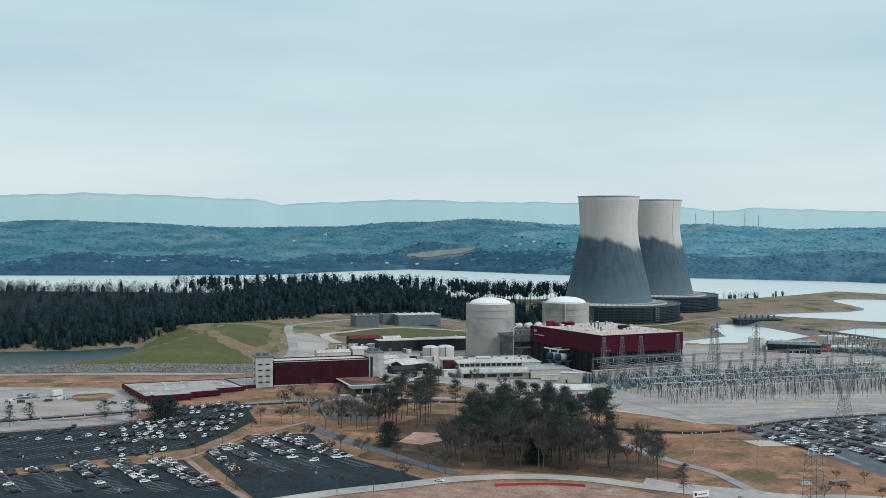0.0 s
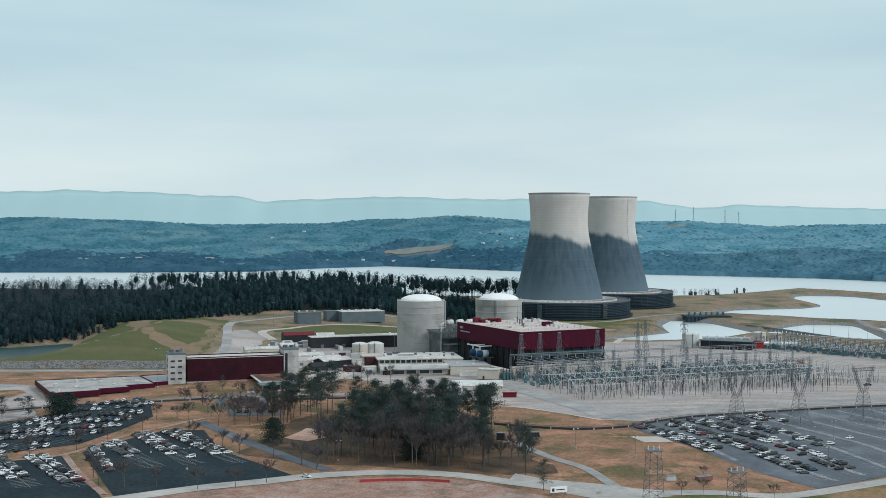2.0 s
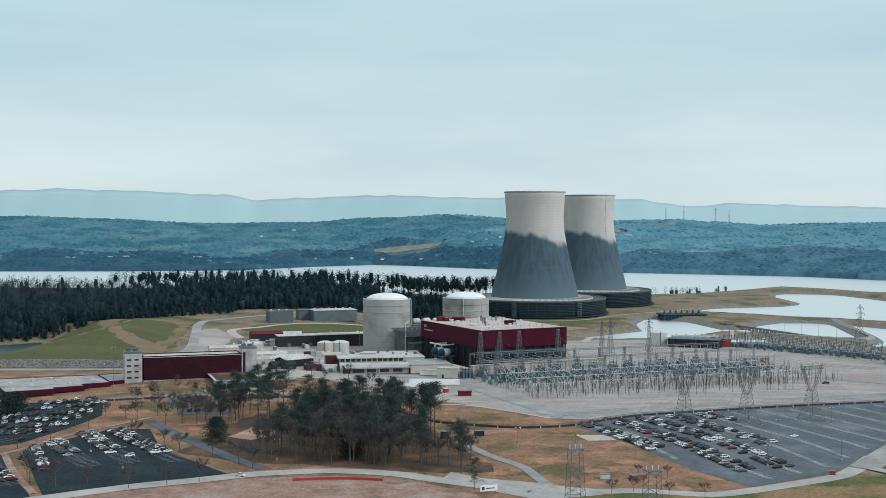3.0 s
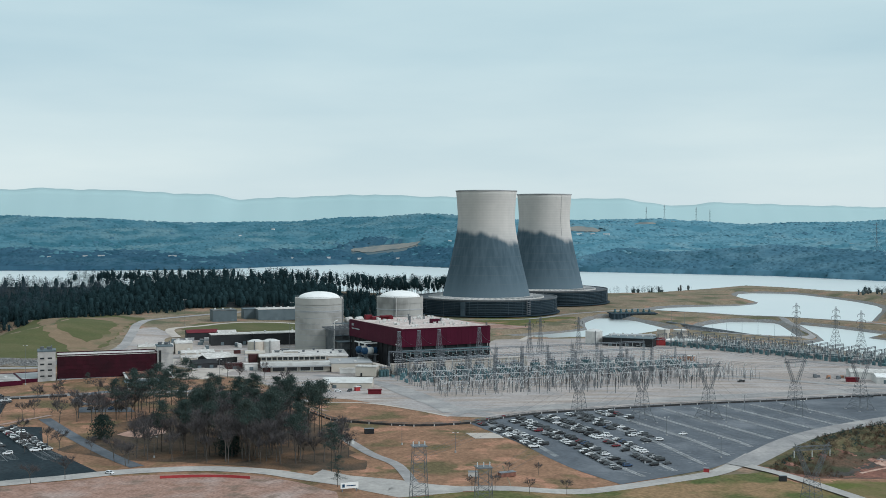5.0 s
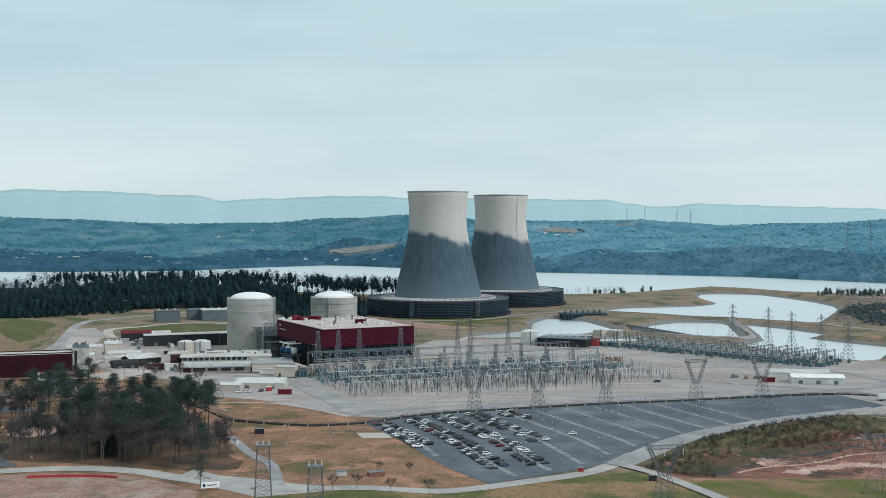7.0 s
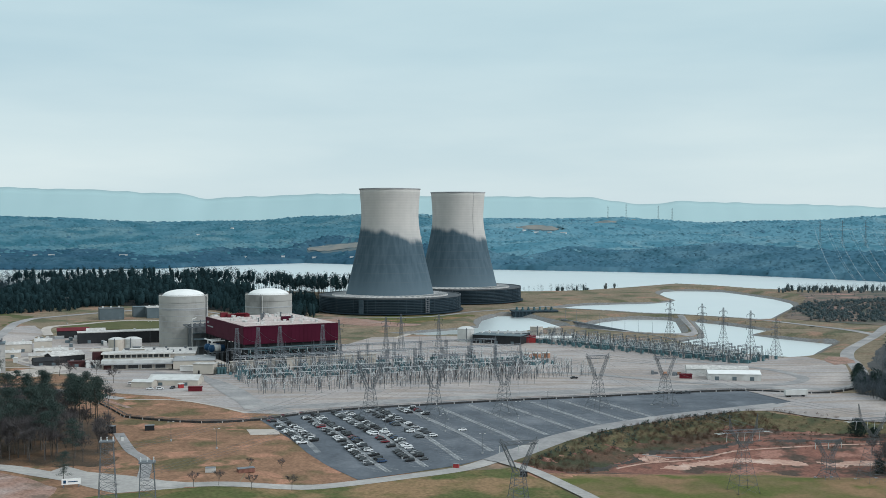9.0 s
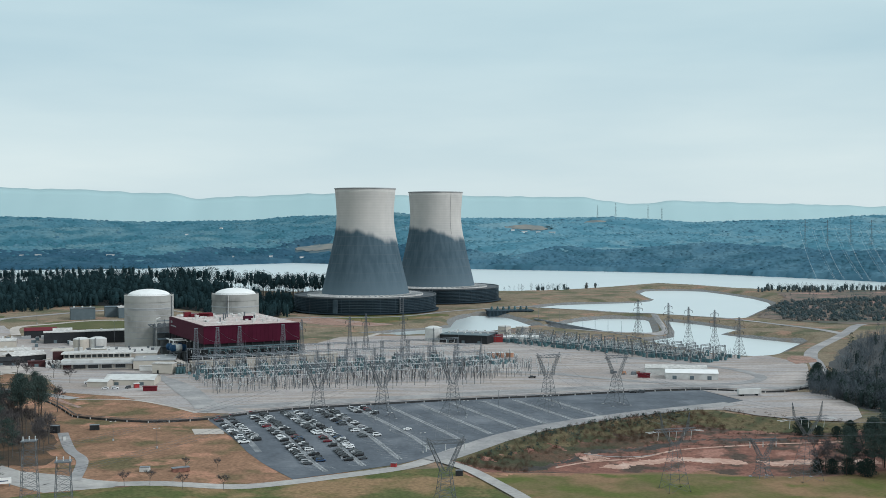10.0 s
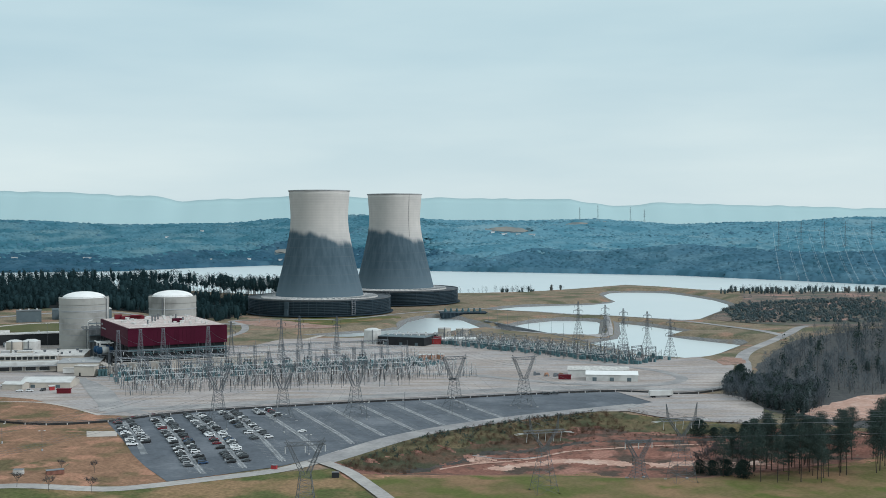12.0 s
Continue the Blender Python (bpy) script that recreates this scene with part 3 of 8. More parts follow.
drape("lawn", [(-66, 1040), (-20, 1030), (40, 1030), (70, 1050), (66, 1130), (20, 1130), (-30, 1112), (-62, 1104)], m_mown, 0.2, "green lawn before the grey sheds", "lawn", ragged=1.0)
drape("lawn", [(246, 1140), (300, 1205), (322, 1250), (290, 1262), (210, 1236), (160, 1205)], m_green, 0.12, "thin green grass below the cooling tower", "lawn", ragged=3.0)
drape("verge", [(165, 440), (216, 453), (262, 475), (288, 484), (302, 450), (308, 425), (300, 400), (100, 400), (120, 420)], m_green, 0.12, "green and brown roadside grass", "grass", ragged=2.0)
drape("bare_earth", [(-40, 438), (3, 457), (15, 464), (32, 469), (52, 472), (77, 466), (92, 455), (108, 438), (112, 400), (-60, 395)], m_clay, 0.11, "bare pinkish earth beside the road", "bare earth", ragged=0.7)
drape("bare_earth", [(524, 606), (545, 612), (585, 652), (640, 672), (660, 620), (590, 580), (545, 566)], m_sand, 0.16, "sandy clearing among the trees", "bare earth", ragged=2.5)
drape("forest_floor", [(-22, 520), (5, 500), (45, 492), (97, 475), (118, 478), (108, 530), (92, 580), (70, 622), (40, 632), (10, 640), (-10, 590)], m_floor, 0.09, "brown leaf litter beneath the pines", "forest floor", ragged=3.0)
drape("forest_floor", [(505, 660), (540, 690), (572, 800), (640, 930), (760, 1020), (1100, 980), (1100, 430), (620, 500), (545, 520), (532, 560), (517, 600), (514, 630)], m_woodfloor, 0.10, "brown leaf litter beneath the wood", "forest floor", ragged=3.0)
drape("forest_floor", [(-1100, 1142), (-420, 1040), (-304, 1038), (-266, 1070), (-240, 1098), (-208, 1134), (-182, 1192), (-148, 1226), (-60, 1250), (60, 1258), (140, 1230), (130, 1480), (60, 1600), (-60, 1690), (-330, 1720), (-700, 1760), (-1100, 1790)], m_darkfloor, 0.4, "far wood floor with shade put into its dark colour", "forest floor", cell=14, ragged=3.0)
drape("rough_hill", [(640, 1180), (700, 1330), (772, 1480), (800, 1600), (900, 1620), (1500, 1500), (1500, 1050), (800, 1020), (700, 1080)], m_rough, 0.3, "rough brown hillside with scrub", "hillside", cell=7, ragged=4.0)
drape("concrete_pad", [(164, 560), (179, 560), (182, 546), (168, 545)], m_concrete_path, 0.15, "pale concrete pad at the edge of the field", "pad")
drape("plaza", [(-18, 750), (10, 800), (25, 826), (32, 818), (18, 782), (8, 735), (-10, 735)], m_concrete_path, 0.14, "cream concrete paths before the gatehouse", "paving")
ribbon("front_road", [(-60, 428), (-28, 449), (-2, 462), (13, 471), (28, 477), (51, 481), (76, 475), (93, 464), (112, 452), (128, 440)], 9.5, m_frontroad, 0.2, "pale curving two-lane road past the pines")
ribbon("lot_road", [(128, 440), (155, 441), (193, 446), (216, 454), (241, 467), (265, 481), (282, 500), (292, 512)], 8.0, m_frontroad, 0.2, "pale access road below the car park")
ribbon("side_road", [(138, 448), (131, 486), (120, 508), (111, 532), (104, 552)], 5.0, m_road, 0.21, "narrow grey lane beside the field")
ribbon("farm_track", [(284, 494), (294, 478), (304, 450), (312, 425), (318, 400)], 6.0, m_frontroad, 0.5, "pale gravel track")
ribbon("farm_track", [(430, 402), (450, 424), (481, 435), (512, 446), (580, 462), (700, 470)], 6.0, m_road, 0.2, "pale track before the pines")
ribbon("lot_edge_road", [(280, 494), (296, 512), (316, 534), (344, 561), (388, 592), (424, 611), (450, 624)], 12.0, m_road, 0.42, "pale kerbside road along the car park")
ribbon("yard_road", [(74, 772), (104, 756), (135, 706), (160, 640), (180, 612)], 9.0, m_road, 0.16, "pale road through the yard")
ribbon("yard_road", [(152, 640), (190, 628), (260, 652), (330, 672), (400, 690), (450, 694), (490, 684), (520, 694), (545, 745), (566, 810), (574, 842), (598, 896), (656, 983), (720, 1089), (780, 1130)], 10.0, m_road, 0.17, "pale perimeter road")
ribbon("far_road", [(-104, 862), (-92, 921), (-100, 998), (-111, 1075), (-110, 1140), (-61, 1194), (12, 1235), (80, 1210), (170, 1150)], 8.0, m_road, 0.3, "grey road behind the embankment")
ribbon("far_road", [(-60, 990), (-75, 1040), (-55, 1075), (-20, 1115), (90, 1130)], 8.0, m_concrete_path, 0.3, "pale curved service road")
ribbon("tower_road", [(160, 1010), (172, 1080), (165, 1150), (150, 1210), (260, 1222), (330, 1300), (420, 1370)], 7.0, m_road, 0.22, "pale road round the cooling tower")
ribbon("tower_road", [(236, 1000), (256, 1052), (300, 1110), (317, 1140), (326, 1162)], 6.0, m_concrete_path, 0.22, "pale track on the intake bank")
ribbon("causeway_road", [(410, 1372), (432, 1348), (469, 1318), (512, 1268), (548, 1252), (566, 1236), (600, 1196), (622, 1150), (640, 1090), (650, 1010), (652, 976)], 7.0, m_road, 0.25, "grey causeway road between the ponds")
ribbon("causeway_road", [(545, 1240), (541, 1205), (522, 1092), (510, 1046), (492, 1030), (470, 1036), (440, 1062), (415, 1100)], 6.0, m_road, 0.22, "grey dike road between the ponds")
ribbon("fence_lane", [(-260, 592), (-190, 622), (-140, 652), (-85, 668), (-30, 680), (30, 690), (80, 660)], 8.0, m_road, 0.19, "pale patrol lane inside the barrier")
ribbon("lot_lane", [(-52, 600), (-20, 545), (8, 502), (22, 484)], 6.5, m_asphalt_old, 0.2, "grey lane from the plaza to the road")
ribbon("planted_strip", [(-240, 450), (-168, 483), (-126, 501), (-98, 516), (-82, 560), (-66, 588), (-52, 610)], 3.2, m_clay, 0.24, "reddish planted strip between the car parks", "verge")
ribbon("planted_strip", [(-97, 516), (-80, 478), (-60, 440)], 3.0, m_clay, 0.25, "reddish planted strip between the car parks", "verge")
ribbon("footpath", [(82, 657), (111, 655), (135, 636), (158, 608)], 2.2, m_concrete_path, 0.18, "worn pale footpath in the grass", "path")
ribbon("stream", [(334, 494), (346, 501), (356, 504), (366, 506), (379, 511), (393, 520), (410, 524), (440, 529), (465, 531), (500, 534), (540, 530)], 1.7, m_sand, 0.44, "pale stony stream bed", "stream")
ribbon("stream", [(350, 516), (360, 511), (372, 510), (382, 513)], 1.0, m_road, 0.46, "narrow wet side stream", "stream")


def to_line(pts, x, y):
    """The distance from an open line."""
    d = np.full(np.shape(x), 1e9)
    for (ax, ay), (bx, by) in zip(pts, pts[1:]):
        ex, ey = bx - ax, by - ay
        t = np.clip(((x - ax) * ex + (y - ay) * ey) / (ex * ex + ey * ey), 0, 1)
        d = np.minimum(d, np.hypot(x - ax - t * ex, y - ay - t * ey))
    return d


def patchwork(name, outline, cell, lift, base, layers, label, seed):
    """One sheet of ground whose kinds of soil run into each other: each layer is (material, distance function, wander in metres)."""
    gen = np.random.default_rng(seed)
    lo, hi = np.min(outline, 0), np.max(outline, 0)
    px, py = np.meshgrid(np.arange(lo[0], hi[0] + cell, cell), np.arange(lo[1], hi[1] + cell, cell))
    n_y, n_x = px.shape
    ci = np.arange(n_x * n_y).reshape(n_y, n_x)
    cf = np.stack([ci[:-1, :-1], ci[:-1, 1:], ci[1:, 1:], ci[1:, :-1]], -1).reshape(-1, 4)
    mx, my = (px + cell / 2)[:-1, :-1].ravel(), (py + cell / 2)[:-1, :-1].ravel()
    wander = 0.5 * np.sin(mx / 5.3 + 1.7 * np.sin(my / 4.1 + seed)) + 0.4 * np.sin(my / 2.9 + 1.4 * np.sin(mx / 3.7)) + 0.3 * np.sin((mx + my) / 1.9) + gen.normal(0, 0.22, mx.shape)
    kind = np.zeros(len(cf), np.int32)
    for k, (_, dist, amount) in enumerate(layers):
        kind = np.where(dist(mx, my) + wander * amount < 0, k + 1, kind)
    keep = signed(outline, mx, my) < 0
    cf, kind = cf[keep], kind[keep]
    used, back_ = np.unique(cf, return_inverse=True)
    v = np.stack([px, py, height(px, py) + lift], -1).reshape(-1, 3)[used]
    me = raw_mesh(name, v, back_.reshape(-1, 4), base)
    for m, _, _ in layers:
        me.materials.append(m)
    me.polygons.foreach_set("material_index", kind)
    me.polygons.foreach_set("use_smooth", np.ones(len(cf), bool))
    return tagged(new(name, me), label, "ground", kind="structure")


MEADOW_EDGE = [(290, 470), (331, 466), (350, 469), (376, 482), (400, 480), (413, 467), (430, 460), (452, 460), (475, 464), (505, 478), (540, 500), (570, 520)]
LOT_BANK = [(286, 497), (304, 518), (335, 545), (357, 562), (387, 580), (417, 600), (431, 610), (438, 596), (452, 584), (472, 570), (493, 562), (530, 552), (570, 535)]
OLIVE = LOT_BANK + [(505, 548), (468, 551), (446, 559), (431, 566), (420, 578), (401, 569), (385, 559), (355, 535), (333, 521), (306, 500), (296, 490)]
SCRUB = [(296, 490), (306, 500), (333, 521), (355, 535), (385, 559), (400, 566), (398, 540), (378, 526), (356, 520), (340, 506), (325, 488), (300, 478)]
patchwork("ditch_ground", LOT_BANK + [(570, 398), (318, 398), (306, 440), (297, 466)], 1.05, 0.3, m_meadow, [
    (m_redclay, lambda x, y: signed(MEADOW_EDGE + LOT_BANK[::-1], x, y), 3.5),
    (m_field, lambda x, y: np.abs(to_line(MEADOW_EDGE, x, y)) - 2.6, 2.6),
    (m_scrub, lambda x, y: signed(SCRUB, x, y), 4.0),
    (m_wet, lambda x, y: to_line([(318, 488), (340, 503), (356, 519), (375, 522), (395, 531), (412, 539), (441, 538), (470, 541)], x, y) - 2.2, 2.6),
    (m_wet, lambda x, y: to_line([(433, 596), (438, 580), (448, 570), (466, 558), (490, 552)], x, y) - 4.0, 3.5),
    (m_oliveg, lambda x, y: signed(OLIVE, x, y), 3.0),
    (m_sand, lambda x, y: signed([(346, 509), (351, 517), (357, 515), (359, 508), (353, 505)], x, y), 1.5),
    (m_sand, lambda x, y: signed([(352, 494), (365, 502), (381, 506), (404, 509), (416, 504), (421, 499), (415, 496), (403, 500), (388, 503), (372, 497), (359, 491)], x, y), 1.8),
    (m_sand, lambda x, y: signed([(427, 502), (442, 503), (459, 500), (480, 503), (480, 495), (458, 492), (440, 495), (427, 494)], x, y), 1.8),
], "red earth, scrub and olive meadow along the drainage ditch", 5)
for px_, py_, ax_, ay_ in PASTURES:
    ring_ = [(px_ + ax_ * math.cos(a) * (1 + 0.25 * math.sin(3 * a + px_)), py_ + ay_ * math.sin(a) * (1 + 0.25 * math.cos(2 * a + px_))) for a in np.arange(0, 6.28, 0.45)]
    drape("pasture", ring_, m_pasture, 1.0, "pale dry pasture on the far hills", "pasture", cell=24, ragged=5.0)
drape("gravel_strip", [(-420, 742), (-300, 736), (-230, 730), (-196, 728), (-180, 734), (-196, 742), (-300, 750), (-420, 760)], m_road, 0.13, "pale gravel road behind the storage yard", "gravel", ragged=1.0)
drape("traffic_island", [(-203, 699), (-202, 712), (-186, 718), (-176, 706), (-179, 686), (-192, 684)], m_field, 0.17, "brown grass island in the gravel", "grass", ragged=1.2)
ribbon("yard_road", [(108, 759), (122, 722), (136, 684), (150, 648), (158, 621)], 6.0, m_road, 0.22, "grey lane beside the switchyard")
ribbon("yard_road", [(161, 612), (172, 626), (210, 641), (252, 654), (330, 679), (400, 697), (448, 700)], 6.0, m_road, 0.24, "grey patrol lane inside the barrier")
ribbon("yard_road", [(300, 770), (360, 760), (420, 716), (470, 702), (500, 728), (498, 766), (476, 800), (430, 850)], 8.0, m_road, 0.22, "pale curved lane in the gravel yard")
drape("bare_earth", [(548, 800), (568, 812), (574, 842), (562, 850), (552, 830)], m_clay, 0.24, "bare reddish earth beside the bend", "bare earth", ragged=1.5)
for path_ in ([(-30, 742), (-8, 758), (4, 782), (24, 808)], [(-8, 758), (14, 752), (30, 760)], [(4, 782), (-14, 800), (-30, 822), (-34, 850)], [(24, 808), (10, 830), (12, 870)], [(-40, 770), (-10, 776), (4, 782)], [(20, 812), (44, 850), (40, 900)]):
    ribbon("footpath", path_, 3.4, m_concrete_path, 0.26, "cream concrete path between the plant buildings", "path")
ring_ = [(-39 + 13 * math.cos(a), 663 + 20 * math.sin(a)) for a in np.arange(0, 6.6, 0.4)]
drape("planted_bed", [(-39 + 9.5 * math.cos(a), 663 + 15 * math.sin(a)) for a in np.arange(0, 6.2, 0.5)], m_redclay, 0.2, "reddish planted bed inside the circular drive", "bed")
ribbon("circular_drive", ring_, 5.0, m_asphalt_old, 0.24, "grey circular drive before the pavilion")
drape("parking_lot", [(-44, 634), (-16, 634), (-10, 620), (-40, 618)], m_asphalt_old, 0.2, "small grey car park beside the circular drive", "car park")
drape("bare_earth", [(-4, 556), (8, 548), (18, 560), (17, 580), (4, 582)], m_sand, 0.2, "bare reddish earth among the pines", "bare earth", ragged=2.0)
ribbon("worn_track", [(-260, 760), (-180, 772), (-120, 770), (-60, 752)], 4.0, m_clay, 0.14, "worn pale track in the brown grass", "track")
ribbon("worn_track", [(-20, 700), (30, 712), (62, 690), (70, 660), (92, 628)], 3.0, m_clay, 0.14, "worn pale track in the brown grass", "track")
drape("channel_riprap", [(-420, 820), (-216, 818), (-112, 808), (-104, 846), (-122, 850), (-188, 851), (-244, 857), (-420, 858)], m_rock, 0.22, "grey broken stone along the channel", "rocks", ragged=1.5)
ribbon("bank_lane", [(-420, 806), (-300, 807), (-216, 806), (-112, 796)], 9.0, m_road, 0.24, "pale gravel lane below the stone bank")
for name_, poly_ in (("intake", INTAKE), ("basin", BASIN), ("pond", POND_MID), ("pond", POND_NEAR)):
    ribbon("pond_bank", poly_ + poly_[:1], 11.0, m_rock, 0.25, "grey stone bank round the %s" % name_, "bank")
drape("worn_ground", [(140, 1200), (190, 1130), (240, 1110), (262, 1130), (235, 1160), (190, 1215)], m_clay, 0.15, "bare reddish ground beside the tower", "bare earth", ragged=3.0)
drape("worn_ground", [(-95, 880), (-70, 872), (-66, 1000), (-90, 1050), (-100, 1040), (-96, 930)], m_gravel, 0.16, "worn grey paving along the embankment road", "gravel", ragged=1.5)
# distant ridge
rx = np.arange(-2600, 3001, 25.0)
ridge = np.interp(rx, [-2600, -1900, -1374, -1245, -943, -748, -618, -514, -357, -72, 300, 810, 1000, 1123, 1190, 1324, 1706, 2086, 3000], [215, 225, 229, 234, 227, 214, 216, 192, 198, 212, 204, 200, 196, 178, 170, 183, 174, 163, 150])
ridge = ridge + 2.2 * np.sin(rx / 47) * np.sin(rx / 131 + 1) + 1.5 * np.sin(rx / 19 + np.sin(rx / 60))
rv = np.concatenate([np.stack([rx, np.full_like(rx, 4480 - 260 * (1 - k)), np.maximum(0, ridge * k)], -1) for k in (0.0, 0.3, 0.55, 0.75, 0.9, 1.0)] + [np.stack([rx, np.full_like(rx, 4590), ridge * 0], -1)])
n_r = len(rx)
rf = [(j * n_r + i, j * n_r + i + 1, (j + 1) * n_r + i + 1, (j + 1) * n_r + i) for j in range(6) for i in range(n_r - 1)]
tagged(new("backdrop_mountains", raw_mesh("backdrop_mountains", rv, rf, m_mountain)), "long mountain ridge on the horizon, haze-tinted pale blue", "mountain", kind="structure")


# ---- cooling towers ----
def shell_material():
    """Board-marked concrete, with a dark water stain on the lower part whose edge wanders."""
    m = mat("tower_concrete", (0.50, 0.48, 0.45), (0.455, 0.435, 0.41), 9, 0.9, stain=(0.42, 0.405, 0.385), stain_size=26)
    t = m.node_tree
    bs = t.nodes["Principled BSDF"]
    src = bs.inputs["Base Color"].links[0].from_socket
    geo, tc = t.nodes.new("ShaderNodeNewGeometry"), t.nodes.new("ShaderNodeTexCoord")
    sep = t.nodes.new("ShaderNodeSeparateXYZ")
    t.links.new(tc.outputs["Object"], sep.inputs[0])

    def math_node(op, a, b):
        n = t.nodes.new("ShaderNodeMath")
        n.operation = op
        for s, v in zip(n.inputs, (a, b)):
            if isinstance(v, (int, float)):
                s.default_value = v
            else:
                t.links.new(v, s)
        return n.outputs[0]

    def noise3(scale, detail=3.0):
        mp = t.nodes.new("ShaderNodeMapping")
        mp.inputs["Scale"].default_value = scale
        t.links.new(tc.outputs["Object"], mp.inputs["Vector"])
        n = t.nodes.new("ShaderNodeTexNoise")
        n.inputs["Scale"].default_value, n.inputs["Detail"].default_value = 1.0, detail
        t.links.new(mp.outputs[0], n.inputs["Vector"])
        return n.outputs["Fac"]

    def mix(fac, a, b, kind="MIX"):
        n = t.nodes.new("ShaderNodeMix")
        n.data_type, n.blend_type = "RGBA", kind
        t.links.new(fac, n.inputs["Factor"])
        for s, v in ((n.inputs[6], a), (n.inputs[7], b)):
            if isinstance(v, tuple):
                s.default_value = (*v, 1)
            else:
                t.links.new(v, s)
        return n.outputs[2]

    def ramp(x, lo, hi):
        r = t.nodes.new("ShaderNodeMapRange")
        r.interpolation_type = "SMOOTHSTEP"
        r.inputs[1].default_value, r.inputs[2].default_value = lo, hi
        t.links.new(x, r.inputs[0])
        return r.outputs[0]

    # the edge of the stain falls from about 92 m to 76 m across the front, with noise
    edge = math_node("ADD", math_node("MULTIPLY", sep.outputs["X"], 0.27), sep.outputs["Z"])
    edge = math_node("ADD", edge, math_node("MULTIPLY", noise3((0.06, 0.06, 0.03)), 16.0))
    edge = math_node("ADD", edge, math_node("MULTIPLY", noise3((0.5, 0.5, 0.02)), 1.0))
    wet = ramp(edge, 99.5, 91.5)
    faint = ramp(edge, 112.0, 100.0)
    streak = ramp(noise3((0.22, 0.22, 0.012), 5.0), 0.3, 0.7)
    dark = mix(streak, (0.052, 0.084, 0.106), (0.080, 0.116, 0.142))
    dark = mix(ramp(sep.outputs["Z"], 60.0, 10.0), dark, (0.108, 0.150, 0.178))
    bands = math_node("SINE", math_node("MULTIPLY", sep.outputs["Z"], 2.1), 0.0)
    seams = ramp(bands, -0.4, 0.9)
    top = mix(math_node("MULTIPLY", seams, 0.35), src, (0.54, 0.52, 0.49))
    top = mix(math_node("MULTIPLY", streak, 0.25), top, (0.38, 0.37, 0.355))
    top = mix(math_node("MULTIPLY", faint, 0.22), top, (0.30, 0.305, 0.31))
    lift_lines = ramp(math_node("SINE", math_node("MULTIPLY", sep.outputs["Z"], 0.62), 0.0), 0.96, 1.0)
    dark = mix(math_node("MULTIPLY", lift_lines, 0.25), dark, (0.13, 0.145, 0.153))
    t.links.new(mix(wet, top, dark), bs.inputs["Base Color"])
    return m


m_shell = shell_material()
PROFILE = [(52.0, 14.5), (50.4, 18.0), (48.3, 27.0), (46.2, 36.0), (44.0, 45.0), (41.8, 54.0), (39.4, 64.5), (37.2, 75.0), (35.4, 84.0), (34.0, 92.0), (33.1, 100.0), (32.8, 106.0), (32.9, 112.0), (33.3, 119.0), (33.8, 126.0), (34.4, 133.0), (34.9, 138.4)]


